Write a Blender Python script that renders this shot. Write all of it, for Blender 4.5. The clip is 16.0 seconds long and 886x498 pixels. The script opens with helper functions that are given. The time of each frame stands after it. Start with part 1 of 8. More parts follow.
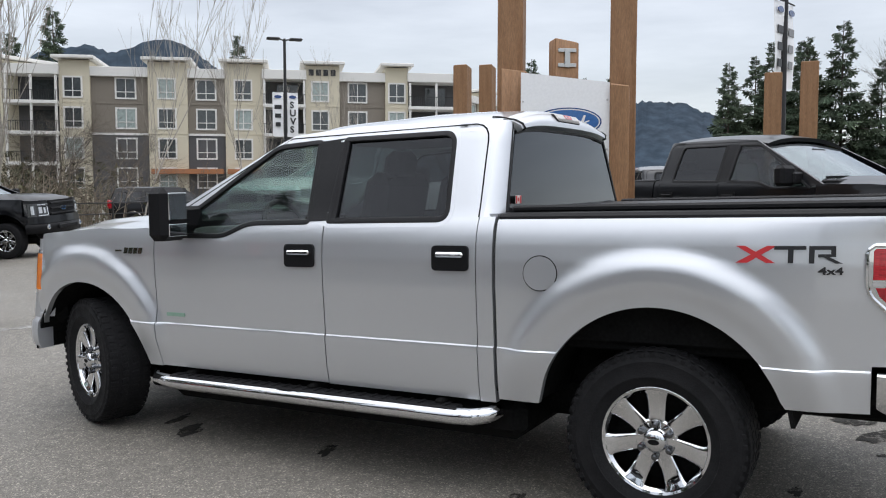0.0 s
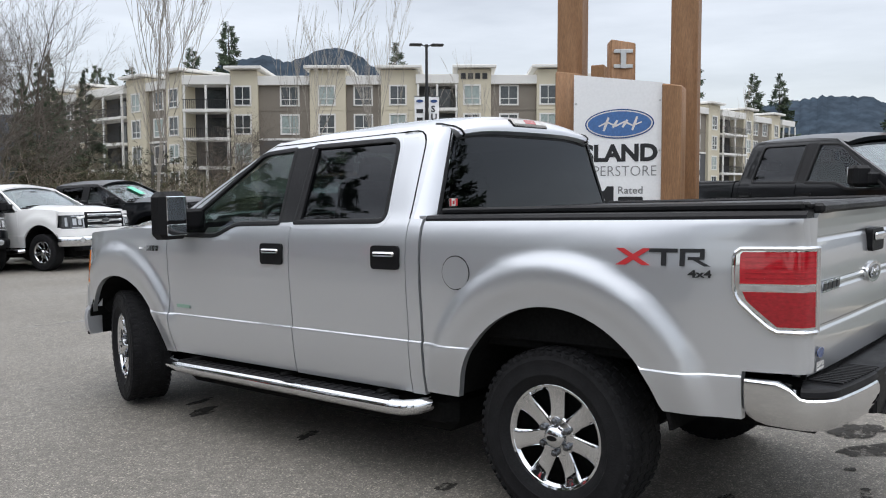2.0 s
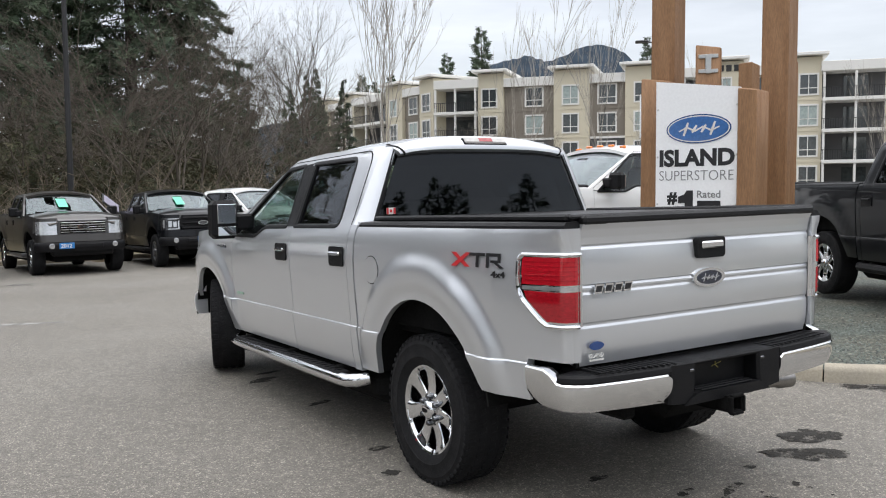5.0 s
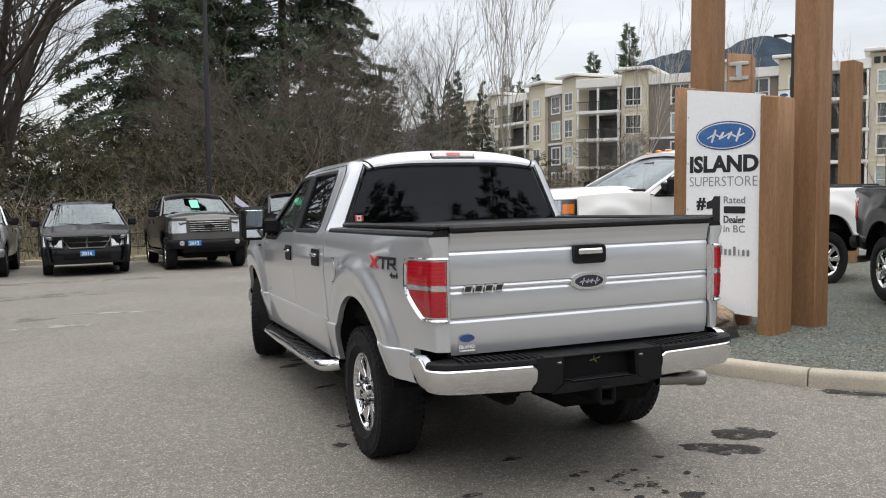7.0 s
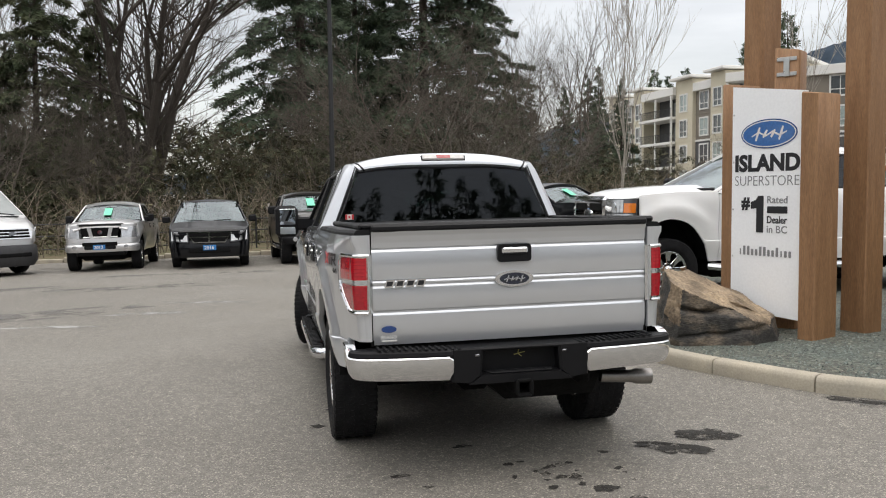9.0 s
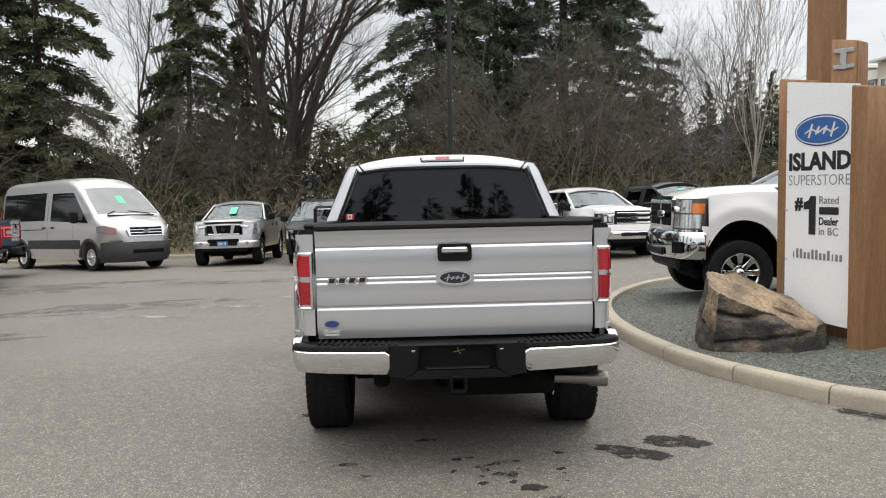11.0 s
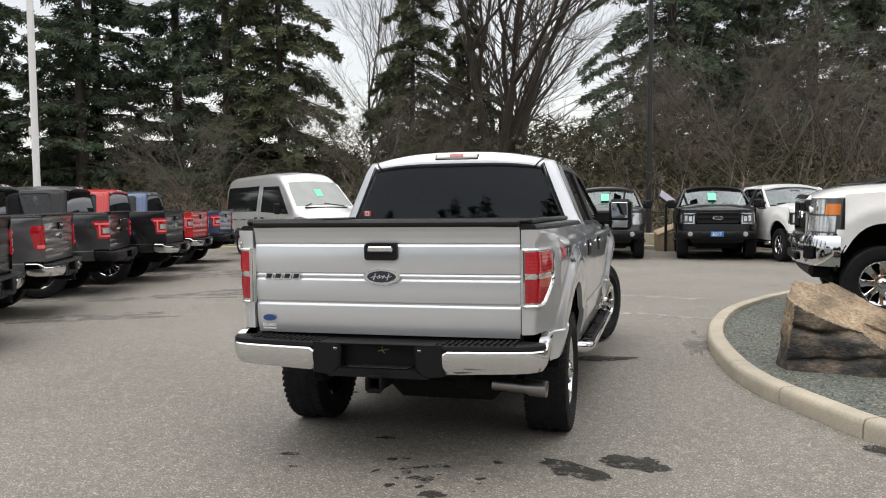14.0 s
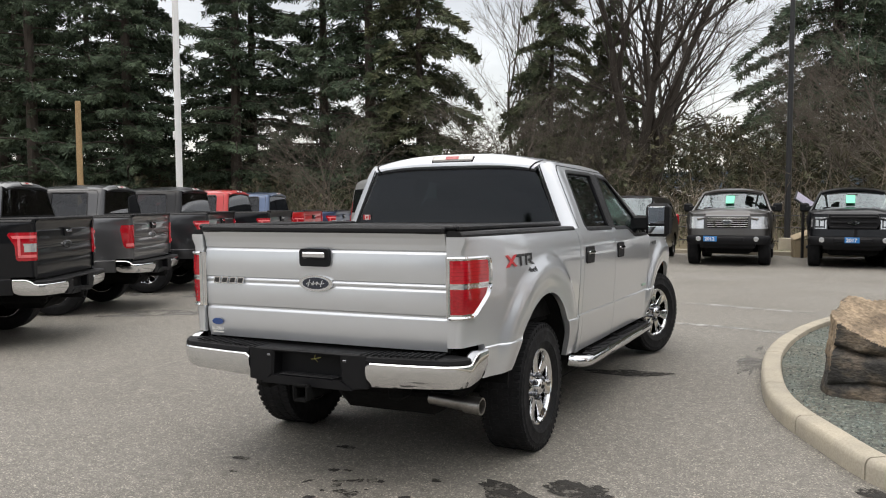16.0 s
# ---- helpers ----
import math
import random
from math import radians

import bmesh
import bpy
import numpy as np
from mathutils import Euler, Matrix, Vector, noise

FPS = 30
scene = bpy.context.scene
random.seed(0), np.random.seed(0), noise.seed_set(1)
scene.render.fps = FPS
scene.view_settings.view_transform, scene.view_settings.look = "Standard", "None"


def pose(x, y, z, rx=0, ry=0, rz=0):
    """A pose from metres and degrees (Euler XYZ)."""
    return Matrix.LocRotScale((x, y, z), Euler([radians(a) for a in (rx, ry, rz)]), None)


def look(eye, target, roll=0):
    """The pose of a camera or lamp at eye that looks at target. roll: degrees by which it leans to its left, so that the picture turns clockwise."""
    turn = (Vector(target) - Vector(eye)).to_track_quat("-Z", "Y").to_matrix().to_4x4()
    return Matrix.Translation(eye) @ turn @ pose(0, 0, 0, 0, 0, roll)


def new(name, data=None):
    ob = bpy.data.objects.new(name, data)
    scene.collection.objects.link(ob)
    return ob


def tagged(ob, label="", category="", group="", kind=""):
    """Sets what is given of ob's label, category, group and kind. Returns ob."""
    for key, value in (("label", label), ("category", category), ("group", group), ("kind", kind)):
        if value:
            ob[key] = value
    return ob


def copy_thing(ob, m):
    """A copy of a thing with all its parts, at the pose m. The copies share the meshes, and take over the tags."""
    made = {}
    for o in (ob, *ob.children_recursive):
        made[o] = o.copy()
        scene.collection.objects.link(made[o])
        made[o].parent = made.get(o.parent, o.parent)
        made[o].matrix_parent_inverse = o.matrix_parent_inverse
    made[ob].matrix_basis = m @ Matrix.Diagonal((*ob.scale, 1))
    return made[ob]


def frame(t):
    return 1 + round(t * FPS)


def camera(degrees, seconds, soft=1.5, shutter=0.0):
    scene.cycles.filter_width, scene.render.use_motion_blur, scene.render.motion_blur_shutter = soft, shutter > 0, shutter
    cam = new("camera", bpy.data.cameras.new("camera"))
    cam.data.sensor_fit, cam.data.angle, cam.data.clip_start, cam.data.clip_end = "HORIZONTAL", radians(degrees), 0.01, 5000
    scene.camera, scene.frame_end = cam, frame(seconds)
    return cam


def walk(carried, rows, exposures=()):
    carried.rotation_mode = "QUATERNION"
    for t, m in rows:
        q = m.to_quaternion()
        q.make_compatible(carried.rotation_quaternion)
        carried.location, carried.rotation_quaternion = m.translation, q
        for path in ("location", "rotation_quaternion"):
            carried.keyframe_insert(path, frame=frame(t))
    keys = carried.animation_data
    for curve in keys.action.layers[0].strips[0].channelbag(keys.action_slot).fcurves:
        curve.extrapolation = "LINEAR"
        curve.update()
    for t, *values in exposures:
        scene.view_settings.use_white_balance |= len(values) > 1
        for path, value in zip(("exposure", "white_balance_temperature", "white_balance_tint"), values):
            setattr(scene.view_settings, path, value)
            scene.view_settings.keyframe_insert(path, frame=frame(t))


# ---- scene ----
cam = camera(55.2, 16.0, soft=1.1)
PATH = [
    (0, (-4.532, 0.157, 1.488), (-2.816, 1.175, 1.349), 0.0),
    (0.5, (-4.433, -0.134, 1.502), (-2.775, 0.975, 1.366), -0.0),
    (1, (-4.313, -0.375, 1.486), (-2.701, 0.801, 1.348), 0.0),
    (1.5, (-4.191, -0.597, 1.492), (-2.623, 0.637, 1.354), -0.1),
    (2, (-4.064, -0.889, 1.496), (-2.57, 0.434, 1.361), -0.2),
    (2.5, (-3.974, -1.171, 1.502), (-2.558, 0.236, 1.369), -0.2),
    (3, (-3.889, -1.475, 1.531), (-2.535, -0.009, 1.399), -0.3),
    (3.5, (-3.703, -1.773, 1.52), (-2.421, -0.244, 1.386), -0.4),
    (4, (-3.557, -2.089, 1.529), (-2.345, -0.504, 1.396), -0.4),
    (4.5, (-3.406, -2.399, 1.558), (-2.268, -0.76, 1.425), -0.4),
    (5, (-3.17, -2.649, 1.559), (-2.14, -0.94, 1.423), -0.5),
    (5.2, (-3.089, -2.758, 1.572), (-2.104, -1.023, 1.434), -0.5),
    (7.5, (-2.042, -3.977, 1.622), (-1.416, -2.082, 1.487), -0.6),
    (8, (-1.74, -4.102, 1.616), (-1.217, -2.176, 1.478), -0.6),
    (8.5, (-1.481, -4.25, 1.619), (-1.05, -2.302, 1.479), -0.5),
    (9, (-1.248, -4.417, 1.631), (-0.879, -2.456, 1.494), -0.6),
    (11.5, (0.189, -4.697, 1.629), (0.134, -2.702, 1.494), -0.6),
    (12, (0.449, -4.715, 1.628), (0.327, -2.723, 1.495), -0.5),
    (12.5, (0.777, -4.738, 1.642), (0.527, -2.758, 1.506), -0.5),
    (13, (1.123, -4.652, 1.635), (0.776, -2.687, 1.497), -0.6),
    (13.5, (1.421, -4.525, 1.645), (0.984, -2.579, 1.503), -0.4),
    (14, (1.701, -4.385, 1.644), (1.148, -2.468, 1.5), -0.3),
    (14.5, (2.031, -4.263, 1.671), (1.387, -2.375, 1.53), -0.3),
    (15, (2.285, -4.096, 1.662), (1.553, -2.24, 1.519), -0.2),
    (15.5, (2.516, -3.918, 1.66), (1.692, -2.102, 1.517), -0.2),
    (16, (2.788, -3.732, 1.661), (1.889, -1.951, 1.52), -0.2),
]
BALANCE = [(0, -0.04, 6400, 10), (2.5, 0.02, 6440, 10), (5, 0.12, 6580, 10), (9, 0.03, 6900, 10), (12.5, 0.10, 6940, 10), (16, 0.14, 6940, 10)]
walk(cam, [(t, look(eye, target, roll)) for t, eye, target, roll in PATH], BALANCE)


# ---- the lie of the lot: a gentle fall away from the camera ----
def gz(x, y):
    xc, yc = max(-24.0, min(30.0, x)), max(-20.0, min(26.0, y))
    return 0.02 + 0.008 * xc - 0.009 * yc - 0.0006 * max(0.0, yc - 6) ** 2 - 0.010 * max(0.0, -xc - 4) + 0.15 * smooth01((xc - 4.5) / 3) * smooth01((yc - 11) / 6)


# ---- overcast sky and a weak, wide sun ----
world = bpy.data.worlds.new("overcast")
scene.world = world
world.use_nodes = True
wt = world.node_tree
wt.nodes.clear()


def wnode(kind, **values):
    n = wt.nodes.new(kind)
    for key, value in values.items():
        n.inputs[key].default_value = value
    return n


wout = wnode("ShaderNodeOutputWorld")
sky = wnode("ShaderNodeTexSky")
sky.sky_type, sky.sun_disc, sky.sun_elevation, sky.sun_rotation = "NISHITA", False, radians(75), radians(200)
tc = wnode("ShaderNodeTexCoord")
sep = wnode("ShaderNodeSeparateXYZ")
wt.links.new(tc.outputs["Generated"], sep.inputs[0])
grey = wnode("ShaderNodeValToRGB")
grey.color_ramp.elements[0].position, grey.color_ramp.elements[0].color = 0.0, (0.645, 0.648, 0.66, 1)
grey.color_ramp.elements[1].position, grey.color_ramp.elements[1].color = 1.0, (2.0, 2.02, 2.06, 1)
mid = grey.color_ramp.elements.new(0.28)
mid.color = (0.635, 0.640, 0.657, 1)
high = grey.color_ramp.elements.new(0.52)
high.color = (1.32, 1.33, 1.36, 1)
wt.links.new(sep.outputs[2], grey.inputs[0])
squash = wnode("ShaderNodeMapping")
squash.inputs["Scale"].default_value = (1.6, 1.6, 9.0)
wt.links.new(tc.outputs["Generated"], squash.inputs[0])
cloud = wnode("ShaderNodeTexNoise", Scale=1.7, Detail=6.0, Roughness=0.55)
wt.links.new(squash.outputs[0], cloud.inputs[0])
bands = wnode("ShaderNodeMapRange")
for key, value in ((1, 0.3), (2, 0.7), (3, 0.79), (4, 1.17)):
    bands.inputs[key].default_value = value
wt.links.new(cloud.outputs[0], bands.inputs[0])
deck = wt.nodes.new("ShaderNodeVectorMath")
deck.operation = "SCALE"
wt.links.new(grey.outputs[0], deck.inputs[0])
wt.links.new(bands.outputs[0], deck.inputs["Scale"])
thin = wnode("ShaderNodeBackground", Strength=0.05)
wt.links.new(sky.outputs[0], thin.inputs[0])
thick = wnode("ShaderNodeBackground", Strength=1.0)
wt.links.new(deck.outputs[0], thick.inputs[0])
both = wt.nodes.new("ShaderNodeAddShader")
wt.links.new(thin.outputs[0], both.inputs[0])
wt.links.new(thick.outputs[0], both.inputs[1])
wt.links.new(both.outputs[0], wout.inputs[0])

sun = new("sun", bpy.data.lights.new("sun", "SUN"))
sun.data.energy, sun.data.angle, sun.data.color = 0.8, radians(60), (1.0, 0.97, 0.93)
sun.matrix_world = look((0, 0, 40), (3, 8, 6))


# ---- materials ----
def surface(name, base, rough=0.5, metal=0.0, var=0.12, scale=6.0, fine=60.0, bump=0.0, bump_scale=80.0, coat=0.0,
            second=None, amount=0.3, spec=0.5, random_obj=0.0, stretch=None, island=False, even=0.15):
    m = bpy.data.materials.new(name)
    m.use_nodes = True
    t = m.node_tree
    b = t.nodes["Principled BSDF"]
    b.inputs["Metallic"].default_value = metal
    b.inputs["Specular IOR Level"].default_value = spec
    b.inputs["Coat Weight"].default_value = coat
    b.inputs["Coat Roughness"].default_value = 0.03
    co = t.nodes.new("ShaderNodeTexCoord")
    place = co.outputs["Object"]
    if stretch:
        mp = t.nodes.new("ShaderNodeMapping")
        mp.inputs["Scale"].default_value = stretch
        t.links.new(place, mp.inputs[0])
        place = mp.outputs[0]

    def tex(s, detail=5.0):
        n = t.nodes.new("ShaderNodeTexNoise")
        n.inputs["Scale"].default_value, n.inputs["Detail"].default_value = s, detail
        t.links.new(place, n.inputs[0])
        return n.outputs[0]

    def between(fac, lo, hi, f0=0.3, f1=0.7):
        n = t.nodes.new("ShaderNodeMapRange")
        for i, v in enumerate((f0, f1, lo, hi)):
            n.inputs[i + 1].default_value = v
        t.links.new(fac, n.inputs[0])
        return n.outputs[0]

    def times(colour, fac):
        n = t.nodes.new("ShaderNodeVectorMath")
        n.operation = "SCALE"
        t.links.new(colour, n.inputs[0])
        t.links.new(fac, n.inputs["Scale"])
        return n.outputs[0]

    big, small = tex(scale), tex(fine, 3.0)
    mix = t.nodes.new("ShaderNodeMix")
    mix.data_type = "RGBA"
    mix.inputs[6].default_value = (*base, 1)
    mix.inputs[7].default_value = (*(second or [c * 0.7 for c in base]), 1)
    t.links.new(between(big, 0.0, amount if second else var), mix.inputs[0])
    col = times(mix.outputs[2], between(small, 1 - var, 1 + var))
    if random_obj:
        if island:
            info = t.nodes.new("ShaderNodeNewGeometry").outputs["Random Per Island"]
        else:
            info = t.nodes.new("ShaderNodeObjectInfo").outputs["Random"]
        col = times(col, between(info, 1 - random_obj, 1 + random_obj, 0.0, 1.0))
    t.links.new(col, b.inputs["Base Color"])
    t.links.new(between(big, max(0.02, rough * (1 - even)), min(1, rough * (1 + even))), b.inputs["Roughness"])
    if bump:
        bp = t.nodes.new("ShaderNodeBump")
        bp.inputs["Strength"].default_value, bp.inputs["Distance"].default_value = bump, 0.01
        t.links.new(tex(bump_scale, 4.0), bp.inputs["Height"])
        t.links.new(bp.outputs[0], b.inputs["Normal"])
    return m


def glass(name, tint, gloss=0.02, ior=1.5):
    """Thin glazing: a tinted clear sheet with a mirror gloss that grows at grazing angles."""
    m = bpy.data.materials.new(name)
    m.use_nodes = True
    t = m.node_tree
    t.nodes.clear()
    out = t.nodes.new("ShaderNodeOutputMaterial")
    clear = t.nodes.new("ShaderNodeBsdfTransparent")
    clear.inputs[0].default_value = (*tint, 1)
    shine = t.nodes.new("ShaderNodeBsdfGlossy")
    shine.inputs["Roughness"].default_value = gloss
    shine.inputs[0].default_value = (0.92, 0.95, 1.0, 1)
    face = t.nodes.new("ShaderNodeLayerWeight")
    face.inputs[0].default_value = 0.5
    power = t.nodes.new("ShaderNodeMath")
    power.operation = "POWER"
    power.inputs[1].default_value = 4.0
    t.links.new(face.outputs["Facing"], power.inputs[0])
    fres = t.nodes.new("ShaderNodeMath")
    fres.operation = "MULTIPLY_ADD"
    fres.inputs[1].default_value, fres.inputs[2].default_value = 0.9, (ior - 1) ** 2 / (ior + 1) ** 2
    t.links.new(power.outputs[0], fres.inputs[0])
    mix = t.nodes.new("ShaderNodeMixShader")
    t.links.new(fres.outputs[0], mix.inputs[0])
    t.links.new(clear.outputs[0], mix.inputs[1])
    t.links.new(shine.outputs[0], mix.inputs[2])
    t.links.new(mix.outputs[0], out.inputs[0])
    return m


def paint(name, base, metal=0.0, rough=0.3, coat=1.0, var=0.03):
    return surface(name, base, rough, metal, var, 2.0, 900.0, coat=coat, spec=0.5 if metal > 0.4 else 0.12, even=0.02)


SILVER = paint("silver_paint", (0.635, 0.652, 0.678), 0.66, 0.28)
WHITE = paint("white_paint", (0.86, 0.86, 0.85))
BLACKP = paint("black_paint", (0.006, 0.0065, 0.008), coat=0.45)
CHARCOAL = paint("charcoal_paint", (0.030, 0.031, 0.034), 0.45, 0.3, coat=0.8)
GREYP = paint("grey_paint", (0.095, 0.095, 0.099), 0.55, 0.32)
BRONZE = paint("dark_bronze_paint", (0.066, 0.061, 0.057), 0.65, 0.32, coat=0.7)
REDP = paint("red_paint", (0.45, 0.02, 0.02))
BLUEP = paint("blue_paint", (0.035, 0.065, 0.135), 0.5, 0.3)
SILVER2 = paint("pale_silver_paint", (0.62, 0.615, 0.61), 0.68, 0.32)
CHROME = surface("chrome", (0.74, 0.75, 0.765), 0.05, 1.0, 0.03, 5.0, 200.0)
DULLSTEEL = surface("dull_exhaust_steel", (0.30, 0.285, 0.27), 0.34, 1.0, 0.12, 12.0, 120.0)
GUNMETAL = surface("dark_chrome", (0.16, 0.165, 0.175), 0.16, 1.0, 0.06, 12.0, 200.0)
SATIN = surface("satin_chrome", (0.56, 0.57, 0.59), 0.30, 0.45, 0.04, 5.0, 200.0)
STEEL = surface("brushed_steel", (0.55, 0.55, 0.54), 0.3, 1.0, 0.08, 12.0, 200.0)
RUBBER = surface("tyre_rubber", (0.011, 0.011, 0.012), 0.75, 0.0, 0.25, 14.0, 120.0, 0.3, 160.0, spec=0.2)
PLASTIC = surface("black_plastic", (0.008, 0.008, 0.009), 0.5, 0.0, 0.15, 10.0, 200.0, 0.15, 400.0, spec=0.18)
VINYL = surface("black_vinyl", (0.008, 0.008, 0.009), 0.42, 0.0, 0.15, 6.0, 200.0, 0.2, 300.0, spec=0.25)
DARK = surface("underbody", (0.008, 0.008, 0.008), 0.9, 0.0, 0.3, 8.0, 60.0, spec=0.1)
INTERIOR = surface("grey_upholstery", (0.06, 0.06, 0.062), 0.85, 0.0, 0.2, 20.0, 300.0)
REDLENS = surface("red_lens", (0.36, 0.006, 0.014), 0.12, 0.0, 0.22, 6.0, 30.0, coat=1.0, stretch=(2.0, 2.0, 4.0), spec=0.3)
REDLENS2 = surface("bright_red_lens", (0.46, 0.009, 0.019), 0.12, 0.0, 0.22, 6.0, 30.0, coat=1.0, stretch=(1.5, 1.5, 9.0), spec=0.3)
# the light strips' lit look is put into this pale base colour
PINKLENS = surface("pale_red_lens", (0.75, 0.16, 0.17), 0.2, 0.0, 0.15, 10.0, 60.0, coat=0.4)
FROSTED = surface("frosted_lens", (0.50, 0.48, 0.46), 0.32, 0.1, 0.12, 14.0, 60.0, coat=0.6)
DULLRED = surface("dull_red_lens", (0.42, 0.085, 0.085), 0.25, 0.0, 0.15, 14.0, 60.0, coat=0.5)
LAMPWELL = surface("smoked_lamp_housing", (0.022, 0.023, 0.024), 0.14, 0.0, 0.2, 14.0, 25.0, coat=1.0)
CLEARLENS = surface("clear_lens", (0.62, 0.63, 0.64), 0.12, 0.7, 0.15, 14.0, 25.0, coat=1.0)
HEADLENS = surface("headlight_lens", (0.70, 0.71, 0.72), 0.15, 0.15, 0.15, 9.0, 25.0, coat=1.0)
AMBER = surface("amber_lens", (0.75, 0.20, 0.02), 0.12, 0.0, 0.1, 12.0, 60.0, coat=1.0)
GLASS = glass("window_glass", (0.72, 0.80, 0.76))
TINT = glass("privacy_glass", (0.125, 0.14, 0.152), 0.012, 1.47)
WINDSHIELD = glass("windscreen_glass", (0.60, 0.70, 0.66), 0.02, 1.85)
MIRROR = surface("mirror_glass", (0.75, 0.78, 0.80), 0.02, 1.0, 0.01)
ASPHALT = surface("asphalt", (0.207, 0.192, 0.167), 0.64, 0.0, 0.16, 0.30, 16.0, 0.6, 170.0, second=(0.160, 0.147, 0.127), amount=0.8, spec=0.62)


def speckle(m, scale, low, high):
    """Gives a material the pale and dark chips of rolled aggregate."""
    t = m.node_tree
    b = t.nodes["Principled BSDF"]
    old = b.inputs["Base Color"].links[0].from_socket
    co = t.nodes.new("ShaderNodeTexCoord")
    chips = t.nodes.new("ShaderNodeTexVoronoi")
    chips.inputs["Scale"].default_value = scale
    t.links.new(co.outputs["Object"], chips.inputs["Vector"])
    split = t.nodes.new("ShaderNodeSeparateColor")
    t.links.new(chips.outputs["Color"], split.inputs[0])
    ramp = t.nodes.new("ShaderNodeValToRGB")
    ramp.color_ramp.elements[0].position, ramp.color_ramp.elements[0].color = 0.0, (low, low, low, 1)
    ramp.color_ramp.elements[1].position, ramp.color_ramp.elements[1].color = 1.0, (high, high * 0.98, high * 0.94, 1)
    step = ramp.color_ramp.elements.new(0.86)
    step.color = (1.06, 1.06, 1.06, 1)
    t.links.new(split.outputs[0], ramp.inputs[0])
    mul = t.nodes.new("ShaderNodeVectorMath")
    mul.operation = "MULTIPLY"
    t.links.new(old, mul.inputs[0])
    t.links.new(ramp.outputs[0], mul.inputs[1])
    t.links.new(mul.outputs[0], b.inputs["Base Color"])


speckle(ASPHALT, 130.0, 0.50, 2.35)
CONCRETE = surface("kerb_concrete", (0.43, 0.38, 0.295), 0.85, 0.0, 0.12, 3.0, 70.0, 0.35, 120.0, second=(0.26, 0.245, 0.21), amount=0.6)
WET = surface("oil_and_damp", (0.034, 0.032, 0.029), 0.8, 0.0, 0.3, 5.0, 60.0, 0.3, 140.0, spec=0.2)


def mottled(m, scale, lo, hi):
    """Lets the ground show through a stain in uneven flecks."""
    t = m.node_tree
    out, b = t.nodes["Material Output"], t.nodes["Principled BSDF"]
    co = t.nodes.new("ShaderNodeTexCoord")
    n = t.nodes.new("ShaderNodeTexNoise")
    n.inputs["Scale"].default_value, n.inputs["Detail"].default_value, n.inputs["Roughness"].default_value = scale, 6.0, 0.65
    t.links.new(co.outputs["Object"], n.inputs[0])
    r = t.nodes.new("ShaderNodeMapRange")
    for i, v in enumerate((lo, hi, 0.0, 1.0)):
        r.inputs[i + 1].default_value = v
    t.links.new(n.outputs[0], r.inputs[0])
    gone = t.nodes.new("ShaderNodeBsdfTransparent")
    mix = t.nodes.new("ShaderNodeMixShader")
    t.links.new(r.outputs[0], mix.inputs[0])
    t.links.new(gone.outputs[0], mix.inputs[1])
    t.links.new(b.outputs[0], mix.inputs[2])
    t.links.new(mix.outputs[0], out.inputs[0])


mottled(WET, 16.0, 0.36, 0.52)
WORNLINE = surface("worn_line_paint", (0.33, 0.325, 0.31), 0.85, 0.0, 0.25, 3.0, 60.0, 0.3, 140.0)
mottled(WORNLINE, 5.0, 0.36, 0.60)
GRAVEL = surface("green_gravel", (0.105, 0.125, 0.110), 0.9, 0.0, 0.35, 1.5, 40.0, 0.9, 60.0, second=(0.14, 0.132, 0.105), amount=0.8)
speckle(GRAVEL, 45.0, 0.45, 1.8)
STONES = surface("gravel_stones", (0.14, 0.165, 0.15), 0.85, 0.0, 0.3, 10.0, 60.0, random_obj=0.6, island=True)
TIMBER = surface("stained_timber", (0.29, 0.155, 0.072), 0.62, 0.0, 0.25, 3.0, 30.0, 0.35, 40.0, second=(0.19, 0.095, 0.042), amount=0.7, stretch=(6.0, 6.0, 0.55))
PANEL = surface("white_sign_panel", (0.85, 0.855, 0.86), 0.32, 0.0, 0.03, 1.0, 40.0)
INK = surface("black_vinyl_ink", (0.015, 0.015, 0.017), 0.4, 0.0, 0.05)
GREYINK = surface("grey_vinyl_ink", (0.22, 0.22, 0.225), 0.4, 0.0, 0.05)
REDINK = surface("red_vinyl", (0.52, 0.03, 0.035), 0.35, 0.0, 0.05)
BLUEINK = surface("blue_enamel", (0.012, 0.05, 0.19), 0.25, 0.0, 0.06, coat=0.6)
SKYBLUE = surface("blue_plate", (0.02, 0.17, 0.45), 0.45, 0.0, 0.06)
MINT = surface("green_price_card", (0.16, 0.66, 0.42), 0.6, 0.0, 0.06)
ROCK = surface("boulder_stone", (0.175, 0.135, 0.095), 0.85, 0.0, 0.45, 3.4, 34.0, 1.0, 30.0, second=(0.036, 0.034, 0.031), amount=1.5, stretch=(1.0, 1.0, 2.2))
ROCKTOP = surface("tan_boulder_face", (0.40, 0.300, 0.195), 0.85, 0.0, 0.4, 3.2, 34.0, 1.0, 30.0, second=(0.16, 0.12, 0.082), amount=1.3)
BARK = surface("conifer_bark", (0.058, 0.045, 0.036), 0.95, 0.0, 0.35, 4.0, 30.0, 0.7, 20.0, stretch=(3.0, 3.0, 0.5))
MAPLEBARK = surface("maple_bark", (0.052, 0.042, 0.034), 0.95, 0.0, 0.4, 2.0, 24.0, 0.7, 20.0, stretch=(3.0, 3.0, 0.5))
GREYBARK = surface("bare_tree_bark", (0.108, 0.091, 0.074), 0.95, 0.0, 0.35, 3.0, 30.0, 0.6, 24.0, stretch=(3.0, 3.0, 0.6))
